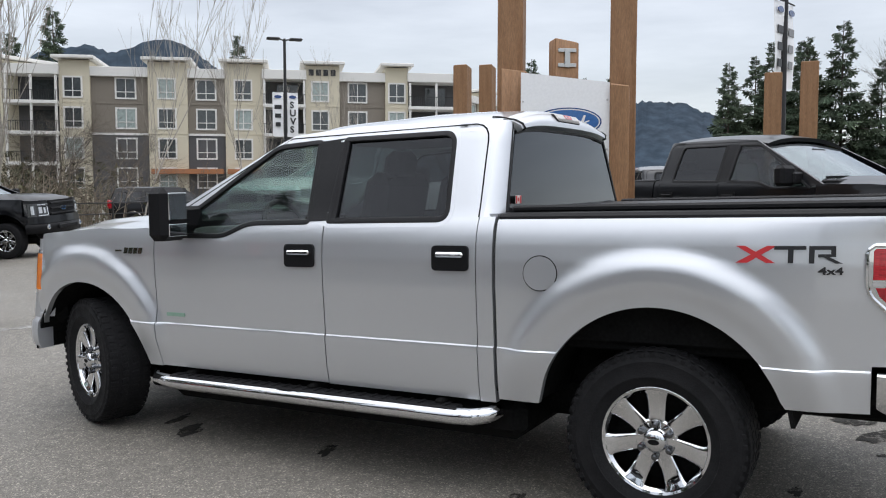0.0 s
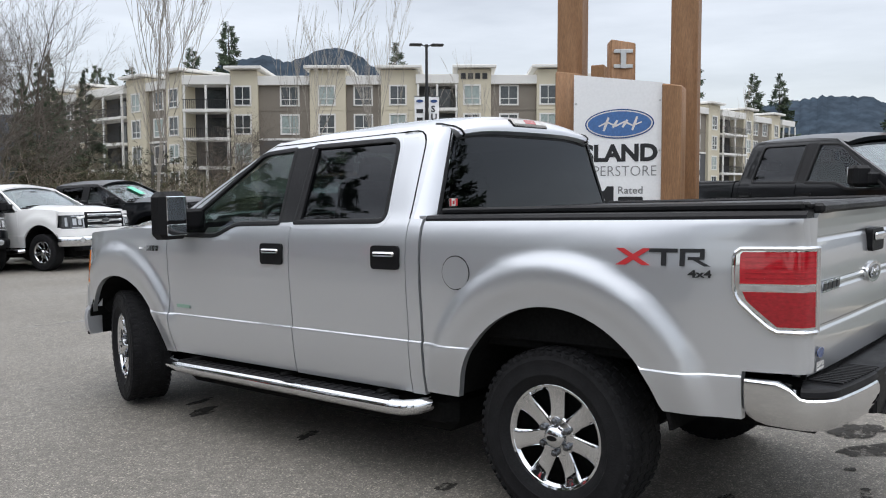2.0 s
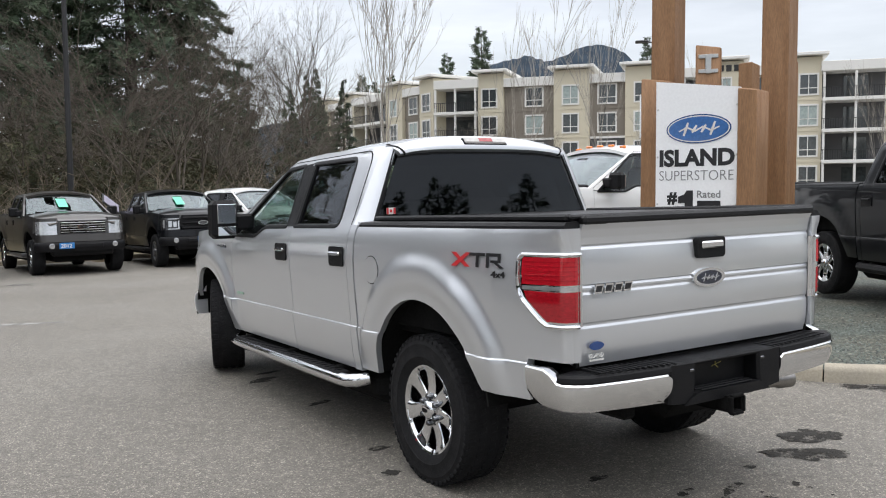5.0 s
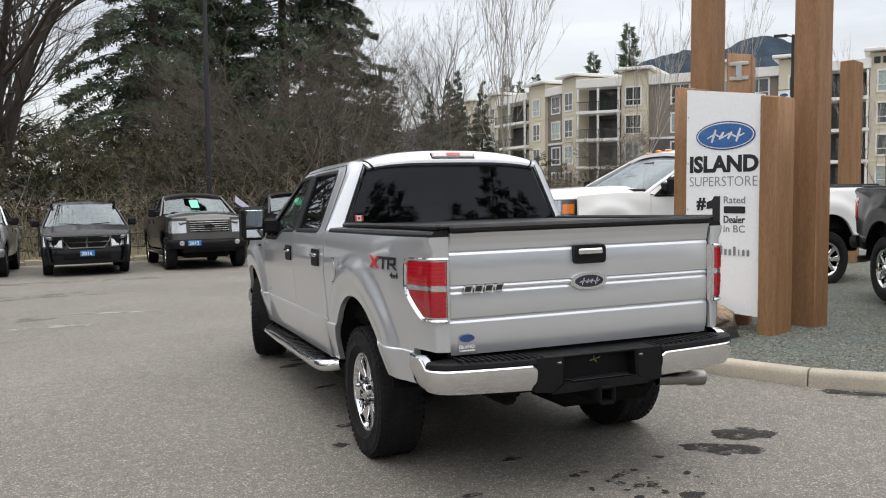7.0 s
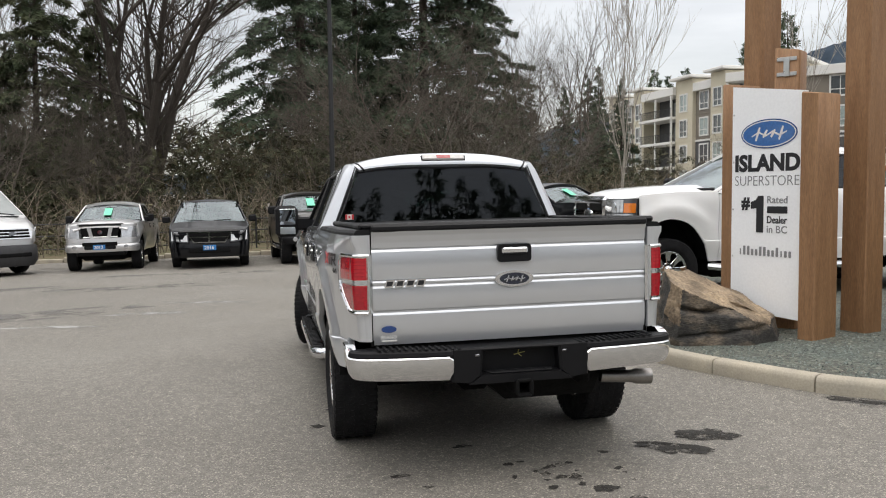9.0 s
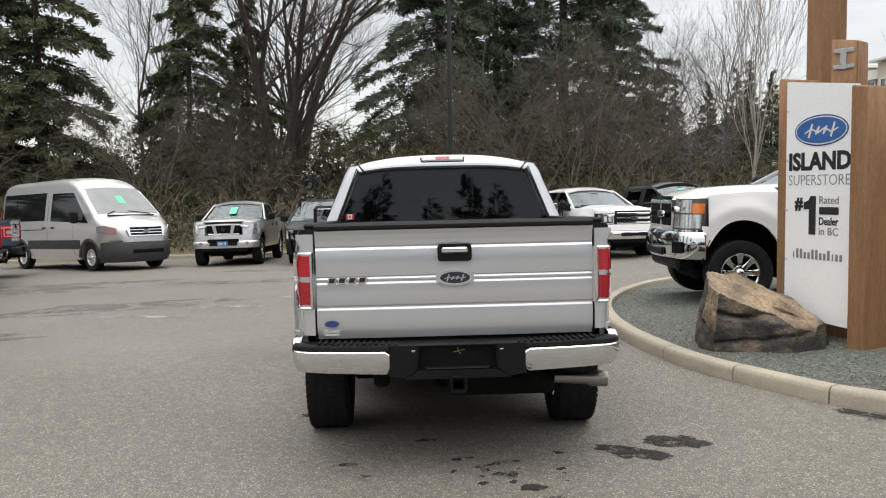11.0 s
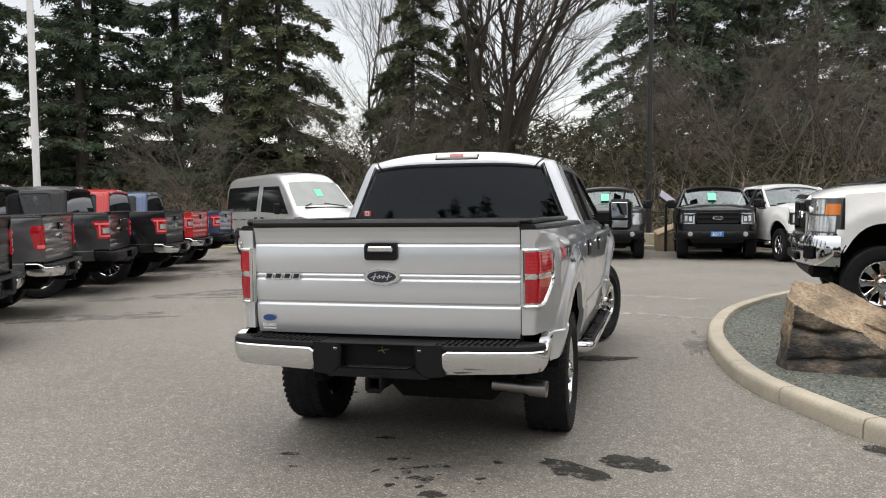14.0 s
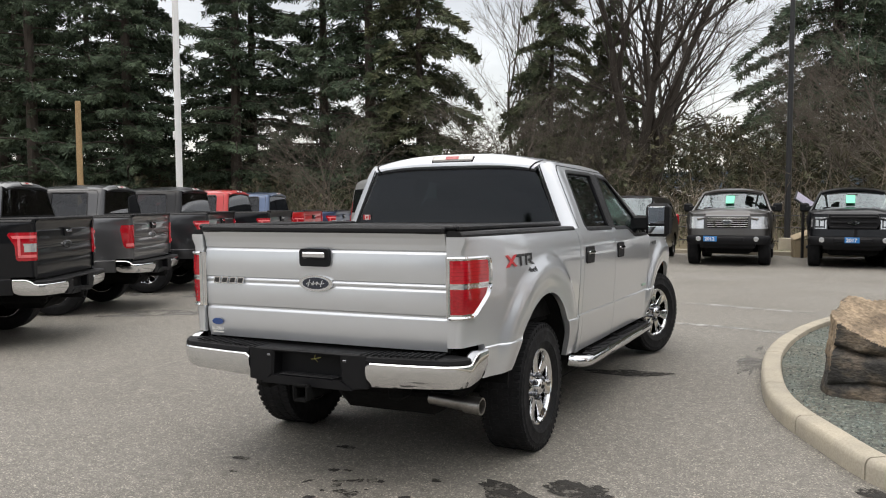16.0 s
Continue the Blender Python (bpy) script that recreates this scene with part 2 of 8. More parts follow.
BIRCHBARK = surface("pale_bark", (0.34, 0.31, 0.27), 0.9, 0.0, 0.3, 3.0, 20.0, 0.4, 24.0)
NEEDLES = surface("fir_needles", (0.047, 0.072, 0.047), 0.8, 0.0, 0.3, 0.6, 8.0, second=(0.076, 0.095, 0.054), amount=0.8, random_obj=0.5, island=True, spec=0.25)
CEDAR = surface("cedar_foliage", (0.062, 0.085, 0.046), 0.8, 0.0, 0.3, 0.6, 8.0, second=(0.090, 0.085, 0.045), amount=0.8, random_obj=0.4, island=True, spec=0.25)
TWIG = surface("brush_twigs", (0.165, 0.135, 0.102), 0.95, 0.0, 0.3, 1.0, 20.0, random_obj=0.35, island=True)
THICKET = surface("dense_thicket", (0.040, 0.052, 0.027), 0.9, 0.0, 0.35, 0.5, 8.0, second=(0.074, 0.055, 0.036), amount=0.9, random_obj=0.45, island=True, spec=0.2)
SHRUB = surface("shrub_leaves", (0.060, 0.070, 0.033), 0.85, 0.0, 0.3, 1.0, 10.0, second=(0.11, 0.085, 0.045), amount=0.8, random_obj=0.4, island=True)
LITTER = surface("leaf_litter", (0.13, 0.095, 0.055), 0.95, 0.0, 0.35, 1.0, 14.0, 0.6, 30.0, second=(0.085, 0.095, 0.04), amount=0.8)
CREAM = surface("cream_siding", (0.58, 0.53, 0.41), 0.8, 0.0, 0.06, 0.3, 20.0, 0.1, 30.0)
TAUPE = surface("taupe_siding", (0.205, 0.180, 0.148), 0.8, 0.0, 0.08, 0.3, 20.0, 0.2, 30.0)
SLATE = surface("charcoal_siding_and_recess_shade", (0.085, 0.085, 0.088), 0.8, 0.0, 0.08, 0.3, 20.0, 0.2, 30.0)
BRICKRED = surface("rust_cladding", (0.36, 0.15, 0.065), 0.8, 0.0, 0.12, 0.6, 20.0)
TRIM = surface("white_trim", (0.70, 0.69, 0.66), 0.6, 0.0, 0.05, 1.0, 20.0)
PANE = surface("dark_window_pane", (0.05, 0.058, 0.062), 0.06, 0.0, 0.3, 0.5, 4.0, coat=0.5)
BLIND = surface("pale_blind", (0.30, 0.36, 0.34), 0.5, 0.0, 0.2, 0.7, 4.0, coat=0.8)
IRON = surface("black_iron", (0.015, 0.015, 0.016), 0.5, 0.0, 0.1)
POLEWHITE = surface("white_pole_paint", (0.72, 0.72, 0.71), 0.4, 0.0, 0.06)
# woods with the blue haze of distance mixed into their base colour
HILL = surface("hazy_wooded_hillside", (0.040, 0.056, 0.075), 0.95, 0.0, 0.25, 0.006, 0.03, second=(0.050, 0.063, 0.080), amount=0.7, spec=0.0)


# ---- mesh tools ----
class Geo:
    """Collects vertices and faces of one part."""

    def __init__(self):
        self.v, self.f = [], []

    def add(self, verts, faces, m=None):
        n = len(self.v)
        self.v += [tuple(m @ Vector(p)) for p in verts] if m else [tuple(p) for p in verts]
        self.f += [tuple(i + n for i in f) for f in faces]
        return self

    def box(self, c, s, b=0.0, m=None):
        """A box of centre c and size s with edges chamfered by b."""
        hx, hy, hz = s[0] / 2, s[1] / 2, s[2] / 2
        b = min(b, hx * 0.95, hy * 0.95, hz * 0.95)
        if b <= 0:
            pts = [(c[0] + i * hx, c[1] + j * hy, c[2] + k * hz) for i in (-1, 1) for j in (-1, 1) for k in (-1, 1)]
            return self.add(pts, [(0, 1, 3, 2), (4, 6, 7, 5), (0, 4, 5, 1), (2, 3, 7, 6), (0, 2, 6, 4), (1, 5, 7, 3)], m)
        pts, at = [], {}
        for i in (-1, 1):
            for j in (-1, 1):
                for k in (-1, 1):
                    for a in range(3):
                        at[i, j, k, a] = len(pts)
                        pts.append((c[0] + i * (hx - (b if a != 0 else 0)), c[1] + j * (hy - (b if a != 1 else 0)), c[2] + k * (hz - (b if a != 2 else 0))))
        fs = []
        for s1 in (-1, 1):
            ring = [(-1, -1), (1, -1), (1, 1), (-1, 1)]
            fs.append([at[s1, p, q, 0] for p, q in ring])
            fs.append([at[p, s1, q, 1] for p, q in ring])
            fs.append([at[p, q, s1, 2] for p, q in ring])
            for s2 in (-1, 1):
                fs.append([at[s1, s2, -1, 0], at[s1, s2, 1, 0], at[s1, s2, 1, 1], at[s1, s2, -1, 1]])
                fs.append([at[s1, -1, s2, 0], at[s1, 1, s2, 0], at[s1, 1, s2, 2], at[s1, -1, s2, 2]])
                fs.append([at[-1, s1, s2, 1], at[1, s1, s2, 1], at[1, s1, s2, 2], at[-1, s1, s2, 2]])
                for s3 in (-1, 1):
                    fs.append([at[s1, s2, s3, a] for a in range(3)])
        return self.add(pts, fs, m)

    def loft(self, rings, caps=True, closed=True, m=None):
        n = len(rings[0])
        pts = [p for r in rings for p in r]
        fs = []
        for i in range(len(rings) - 1):
            for j in range(n if closed else n - 1):
                a, b = i * n + j, i * n + (j + 1) % n
                fs.append((a, b, b + n, a + n))
        if caps and closed:
            fs += [tuple(range(n))[::-1], tuple(range((len(rings) - 1) * n, len(rings) * n))]
        return self.add(pts, fs, m)

    def tube(self, pts, radius, n=8, caps=True):
        rings = []
        for i, p in enumerate(pts):
            d = (Vector(pts[min(i + 1, len(pts) - 1)]) - Vector(pts[max(i - 1, 0)])).normalized()
            u = d.orthogonal().normalized() if abs(d.z) > 0.95 else d.cross(Vector((0, 0, 1))).normalized()
            w = d.cross(u)
            r = radius[i] if isinstance(radius, (list, tuple)) else radius
            rings.append([Vector(p) + r * (math.cos(2 * math.pi * k / n) * u + math.sin(2 * math.pi * k / n) * w) for k in range(n)])
        return self.loft(rings, caps)

    def rev(self, profile, n, m, closed=False):
        """profile of (along x, radius), turned about the x axis."""
        rings = [[(a, r * math.cos(2 * math.pi * k / n), r * math.sin(2 * math.pi * k / n)) for k in range(n)] for a, r in profile]
        if closed:
            rings.append(rings[0])
        return self.loft(rings, caps=not closed, m=m)

    def prism(self, poly, depth, m):
        """poly of (x, y) in the plane of m, standing depth high along its z."""
        n = len(poly)
        pts = [(x, y, 0) for x, y in poly] + [(x, y, depth) for x, y in poly]
        return self.add(pts, [tuple(range(n))[::-1], tuple(range(n, 2 * n))] + [(i, (i + 1) % n, n + (i + 1) % n, n + i) for i in range(n)], m)

    def grid(self, fn, nu, nv, inner=None):
        """A sheet fn(i / nu, j / nv); inner gives the hidden side, which makes it a solid."""
        pts = [fn(i / nu, j / nv) for i in range(nu + 1) for j in range(nv + 1)]
        w = nv + 1
        fs = [(i * w + j, (i + 1) * w + j, (i + 1) * w + j + 1, i * w + j + 1) for i in range(nu) for j in range(nv)]
        if inner:
            n = len(pts)
            pts += [inner(Vector(p)) for p in pts]
            fs += [tuple(n + k for k in f[::-1]) for f in fs]
            rim = [i * w for i in range(nu + 1)] + [nu * w + j for j in range(1, w)] + [i * w + nv for i in range(nu - 1, -1, -1)] + [j for j in range(nv - 1, 0, -1)]
            fs += [(a, b, n + b, n + a) for a, b in zip(rim, rim[1:] + rim[:1])]
        return self.add(pts, fs)


def mesh_of(name, geo, material, smooth=True, angle=32):
    me = bpy.data.meshes.new(name)
    me.from_pydata(geo.v, [], geo.f)
    me.materials.append(material)
    if smooth:
        bm = bmesh.new()
        bm.from_mesh(me)
        bmesh.ops.recalc_face_normals(bm, faces=bm.faces)
        bm.to_mesh(me)
        bm.free()
        me.polygons.foreach_set("use_smooth", [True] * len(me.polygons))
        me.set_sharp_from_angle(angle=radians(angle))
    me.update()
    return me


def part(name, geo, material, parent=None, label="", smooth=True, angle=32):
    ob = new(name, mesh_of(name, geo, material, smooth, angle))
    ob.parent = parent
    if label:
        ob["label"] = label
    return ob


def thing(name, label, category, m=None, group=""):
    ob = new(name)
    ob.empty_display_size = 0.2
    if m:
        ob.matrix_basis = m
    return tagged(ob, label, category, group)


def text_geo(words, size, depth=0.003, bold=0.0, width=1.0):
    """Lettering as a mesh in the xy plane, its left end at x = 0 and its baseline at y = 0."""
    cu = bpy.data.curves.new("lettering", "FONT")
    cu.body, cu.size, cu.extrude, cu.offset, cu.resolution_u = words, size, depth / 2, bold, 3
    ob = bpy.data.objects.new("lettering", cu)
    scene.collection.objects.link(ob)
    bpy.context.view_layer.update()
    me = ob.to_mesh()
    g = Geo()
    left = min((v.co.x for v in me.vertices), default=0)
    g.add([((v.co.x - left) * width, v.co.y, v.co.z) for v in me.vertices], [tuple(p.vertices) for p in me.polygons])
    ob.to_mesh_clear()
    bpy.data.objects.remove(ob)
    bpy.data.curves.remove(cu)
    return g


def moved(g, m):
    out = Geo()
    return out.add(g.v, g.f, m)


def ellipse(a, b, n=32):
    return [(a * math.cos(2 * math.pi * k / n), b * math.sin(2 * math.pi * k / n)) for k in range(n)]


def rounded(w, h, r, n=5):
    """A rounded rectangle about the origin."""
    out = []
    for cx, cy, a0 in ((w / 2 - r, h / 2 - r, 0), (-w / 2 + r, h / 2 - r, 90), (-w / 2 + r, -h / 2 + r, 180), (w / 2 - r, -h / 2 + r, 270)):
        out += [(cx + r * math.cos(radians(a0 + 90 * k / n)), cy + r * math.sin(radians(a0 + 90 * k / n))) for k in range(n + 1)]
    return out


def lerp(x, xs, ys):
    return float(np.interp(x, xs, ys))


def smooth01(x):
    x = max(0.0, min(1.0, x))
    return x * x * (3 - 2 * x)


DEEPBLUE = surface("deep_blue_enamel", (0.010, 0.016, 0.035), 0.2, 0.0, 0.1, coat=0.8)


# ---- wheels ----
def wheel_parts(root, x, y, z, side, radius=0.405, width=0.28, rim=0.238, spokes=7, finish=None, steer=0.0, fine=True):
    """A wheel whose outer face looks to side (+1 right, -1 left)."""
    finish = finish or CHROME
    hub = new("wheel")
    hub.parent = root
    hub.matrix_basis = pose(x, y, z, 0, 0, steer + (0 if side > 0 else 180))
    n = 56 if fine else 32
    w = width / 2
    g = Geo()
    prof = [(-w * 0.80, rim * 0.98), (-w * 0.98, rim * 1.14), (-w, radius * 0.80), (-w * 0.93, radius * 0.94), (-w * 0.78, radius * 0.985), (w * 0.78, radius * 0.985),
            (w * 0.93, radius * 0.94), (w, radius * 0.80), (w * 0.99, rim * 1.2), (w * 0.96, rim * 1.14), (w * 0.86, rim * 1.04), (w * 0.80, rim * 0.98)]
    if fine:
        prof[7:9] = [(w * 0.965, radius * 0.885), (w * 0.985, radius * 0.875), (w * 0.985, radius * 0.865), (w * 0.975, radius * 0.855), (w, radius * 0.79), (w * 1.0, rim * 1.24), (w * 1.012, rim * 1.225), (w * 1.012, rim * 1.20), (w * 0.99, rim * 1.19)]
    g.rev(prof, n, Matrix(), closed=True)
    tyre = part("tyre", g, RUBBER, hub)
    if fine:
        g = Geo()
        lugs = 54
        for k in range(lugs):
            for row, (a, wd) in enumerate(((-0.72, 0.34), (-0.25, 0.30), (0.25, 0.30), (0.72, 0.34))):
                m = Matrix.Rotation(2 * math.pi * (k + 0.5 * (row % 2)) / lugs, 4, "X")
                g.box((a * w, 0, radius * 0.985), (wd * w, radius * 0.080, radius * 0.016), 0.003, m @ pose(0, 0, 0, 0, 0, 14 if row in (1, 2) else 0))
            for s in (-1, 1):
                m = Matrix.Rotation(2 * math.pi * (k + 0.25) / lugs, 4, "X")
                g.box((s * w * 0.945, 0, radius * 0.945), (0.005, radius * 0.06, radius * 0.05), 0.002, m)
        tagged(part("tread", g, RUBBER, tyre, "black rubber tread blocks"), kind="stuff")
    g = Geo()
    fx = w * 0.74
    g.rev([(-w * 0.8, rim * 0.97), (-w * 0.8, rim), (fx, rim * 1.03), (fx + 0.010, rim * 1.025), (fx + 0.013, rim * 1.0), (fx + 0.009, rim * 0.955), (fx - 0.006, rim * 0.905), (fx - 0.045, rim * 0.88), (fx - 0.10, rim * 0.86), (-w * 0.7, rim * 0.84)], n, Matrix(), closed=True)
    wide = 7.0 / spokes
    for k in range(spokes):
        m = Matrix.Rotation(2 * math.pi * k / spokes, 4, "X")
        rings = []
        for r, hw, out in ((0.040, 0.038, -0.004), (rim * 0.36, 0.0385, -0.010), (rim * 0.52, 0.0385, -0.013), (rim * 0.70, 0.0415, -0.010), (rim * 0.84, 0.047, -0.003), (rim * 0.92, 0.058, 0.006), (rim * 0.985, 0.076, 0.009)):
            hw *= wide
            o = fx + out
            rings.append([(o - 0.020, -hw, r), (o - 0.006, -hw * 0.93, r), (o - 0.0015, -hw * 0.80, r), (o, -hw * 0.60, r), (o - 0.0012, 0, r), (o, hw * 0.60, r), (o - 0.0015, hw * 0.80, r), (o - 0.006, hw * 0.93, r), (o - 0.020, hw, r), (o - 0.055, hw * 0.75, r), (o - 0.055, -hw * 0.75, r)])
        g.loft(rings, m=m)
    part("rim", g, finish, hub, angle=28)
    g = Geo().rev([(fx - 0.12, 0.001), (fx - 0.12, rim * 0.9), (fx - 0.125, rim * 0.9), (fx - 0.125, 0.001)], 24, Matrix())
    part("brake_disc", g, DARK, hub)
    g = Geo().rev([(fx - 0.05, 0.001), (fx - 0.05, 0.098), (fx - 0.016, 0.096), (fx - 0.010, 0.088), (fx - 0.012, 0.056), (fx + 0.012, 0.052), (fx + 0.022, 0.044), (fx + 0.029, 0.030), (fx + 0.032, 0.014), (fx + 0.0325, 0.001)], 28, Matrix())
    cap = part("hub_cap", g, finish, hub)
    if fine:
        part("cap_mark", Geo().prism(ellipse(0.026, 0.012, 20), 0.003, Matrix(((0, 0, 1, fx + 0.030), (1, 0, 0, 0), (0, 1, 0, 0), (0, 0, 0, 1)))), DARK, cap, "dark oval on the cap")
        for k in range(6):
            a = 2 * math.pi * (k + 0.5) / 6
            g = Geo().rev([(fx - 0.02, 0.017), (fx + 0.010, 0.016), (fx + 0.018, 0.012), (fx + 0.021, 0.006), (fx + 0.0215, 0.001)], 12, Matrix.Translation((0, 0.072 * math.cos(a), 0.072 * math.sin(a))))
            part("lug_nut", g, GUNMETAL, hub, angle=20)
    return hub


# ---- the shape of a pickup: y runs from the rear bumper to the nose ----
ARCH_R, ARCH_F = (1.235, 0.43), (4.90, 0.43)
ARCH = 0.545


def body_half(y, z):
    """Half the body's width at a place along it and a height."""
    w = lerp(z, (0.48, 0.60, 0.745, 0.760, 0.766, 0.772, 0.90, 1.05, 1.18, 1.28, 1.345, 1.385, 1.42, 1.60, 1.80, 1.86, 1.90),
             (0.945, 0.968, 0.983, 0.984, 0.983, 0.9755, 0.984, 0.995, 0.998, 0.991, 0.974, 0.953, 0.936, 0.866, 0.784, 0.742, 0.66))
    w += lerp(y, (0.135, 0.145, 0.16, 0.20, 0.28, 0.40, 0.6, 0.9, 4.7, 5.1, 5.2, 5.32, 5.45, 5.6, 5.75), (-0.130, -0.108, -0.098, -0.090, -0.072, -0.050, -0.020, 0, 0, -0.008, -0.020, -0.042, -0.085, -0.145, -0.27))
    if z > 1.28 and y < 0.9:
        w += 0.45 * lerp(y, (0.135, 0.2, 0.4, 0.9), (0.13, 0.09, 0.05, 0)) * smooth01((z - 1.28) / 0.1)
    if z > 1.385:
        w -= 0.080 * max(0.0, min(1.0, (2.17 - y) / 0.17)) ** 2 * (z - 1.385) / 0.45
    if z < 1.33:
        for cy, cz in (ARCH_R, ARCH_F):
            r = math.hypot(y - cy, (z - cz - 0.02) * 0.97)
            if r < 0.79:
                w += (0.036 * smooth01((0.785 - r) / 0.105) - 0.013 * smooth01((0.645 - r) / 0.09)) * smooth01((z - 0.50) / 0.25) * smooth01((5.62 - y) / 0.2)
    return w


def under(y, sill, arch=True):
    z = sill
    if arch:
        for cy, cz in (ARCH_R, ARCH_F):
            d = ARCH * ARCH - (y - cy) ** 2
            if d > 0:
                z = max(z, cz + math.sqrt(d) * 1.04)
    return z


def dense(ys, step):
    out = []
    for a, b in zip(ys, ys[1:]):
        n = max(1, round((b - a) / step))
        out += [a + (b - a) * k / n for k in range(n)]
    return out + [ys[-1]]


def side_sheet(g, side, ys, low, high, nv=14, thick=0.035):
    """A body panel over the stations ys, between the heights low(y) and high(y)."""
    pts = []
    rows_ = [0.48, 0.535, 0.60, 0.68] + [0.745, 0.760, 0.766, 0.772] + [0.82 + 0.46 * k / int(nv * 0.7) for k in range(int(nv * 0.7))] + [1.30, 1.345, 1.372, 1.40]
    nv = len(rows_) - 1
    for y in ys:
        a, b = low(y), high(y)
        zs = [min(max(r, a), b) for r in rows_]
        zs[0], zs[-1] = a, b
        zs = sorted(zs)
        pts.append([(side * body_half(y, z), y, z) for z in zs])
    nu = len(ys) - 1
    return g.grid(lambda u, v: pts[round(u * nu)][round(v * nv)], nu, nv, lambda p: Vector((p.x - side * thick, p.y, p.z)))


def side_strip(g, side, poly_a, poly_b, n=8, nv=3, thick=0.04, out=0.0):
    """A strip on the body's side between two polylines of (y, z)."""
    def along(poly, u):
        s = u * (len(poly) - 1)
        i = min(int(s), len(poly) - 2)
        f = s - i
        return [poly[i][k] * (1 - f) + poly[i + 1][k] * f for k in (0, 1)]

    def fn(u, v):
        a, b = along(poly_a, u), along(poly_b, u)
        y, z = a[0] * (1 - v) + b[0] * v, a[1] * (1 - v) + b[1] * v
        return (side * (body_half(y, z) + out), y, z)

    return g.grid(fn, n * (len(poly_a) - 1), nv, lambda p: Vector((p.x - side * thick, p.y, p.z)))


def rounded_loop(corners, radii, n=6):
    """A closed outline of (y, z) with each corner rounded by its radius."""
    out = []
    for i, (p, r) in enumerate(zip(corners, radii)):
        p, a, b = Vector(p), Vector(corners[i - 1]), Vector(corners[(i + 1) % len(corners)])
        u, v = (a - p).normalized(), (b - p).normalized()
        p0, p1 = p + u * r, p + v * r
        for k in range(n + 1):
            t = k / n
            q = p0 * (1 - t) ** 2 + p * 2 * t * (1 - t) + p1 * t * t
            out.append((q.x, q.y))
    dense_ = []
    for (ya, za), (yb, zb) in zip(out, out[1:] + out[:1]):
        m_ = max(1, int(math.hypot(yb - ya, zb - za) / 0.06))
        dense_ += [(ya + (yb - ya) * k / m_, za + (zb - za) * k / m_) for k in range(m_)]
    return dense_


def ribbon(pts, width, depth, m):
    """A flat stroke of varying width along points in the plane of m."""
    g = Geo()
    rings = []
    for i, (x, y) in enumerate(pts):
        (xa, ya), (xb, yb) = pts[max(0, i - 1)], pts[min(len(pts) - 1, i + 1)]
        ln = math.hypot(xb - xa, yb - ya) or 1.0
        h = width[i] / 2
        nx, ny = -(yb - ya) / ln * h, (xb - xa) / ln * h
        rings.append([(x + nx, y + ny, 0), (x - nx, y - ny, 0), (x - nx, y - ny, depth), (x + nx, y + ny, depth)])
    return g.loft(rings, m=m)


def script_strokes(span, depth, m):
    """A plain flourish on an oval: a wave with slanted strokes across it, as wide as span, about the origin of m."""
    out = Geo()
    k = span / 0.40
    lines = [([(-0.20, -0.020), (-0.12, 0.018), (-0.04, -0.020), (0.04, 0.018), (0.12, -0.020), (0.20, 0.012)], 0.016)]
    lines += [([(x - 0.022, -h), (x, 0.0), (x + 0.022, h)], 0.026) for x, h in ((-0.130, 0.062), (-0.045, 0.034), (0.045, 0.034), (0.135, 0.062))]
    for line, w in lines:
        g = ribbon([(x * k, y * k) for x, y in line], [w * k * (0.7 if i in (0, len(line) - 1) else 1.0) for i in range(len(line))], depth, m)
        out.add(g.v, g.f)
    return out


def roof_z(x, y, top=1.957):
    return lerp(y, (1.95, 2.03, 2.13, 2.3, 2.6, 3.2, 3.5, 3.7), (top - 0.050, top - 0.028, top - 0.014, top - 0.004, top, top - 0.018, top - 0.075, top - 0.135)) - 0.20 * abs(x) ** 2.6


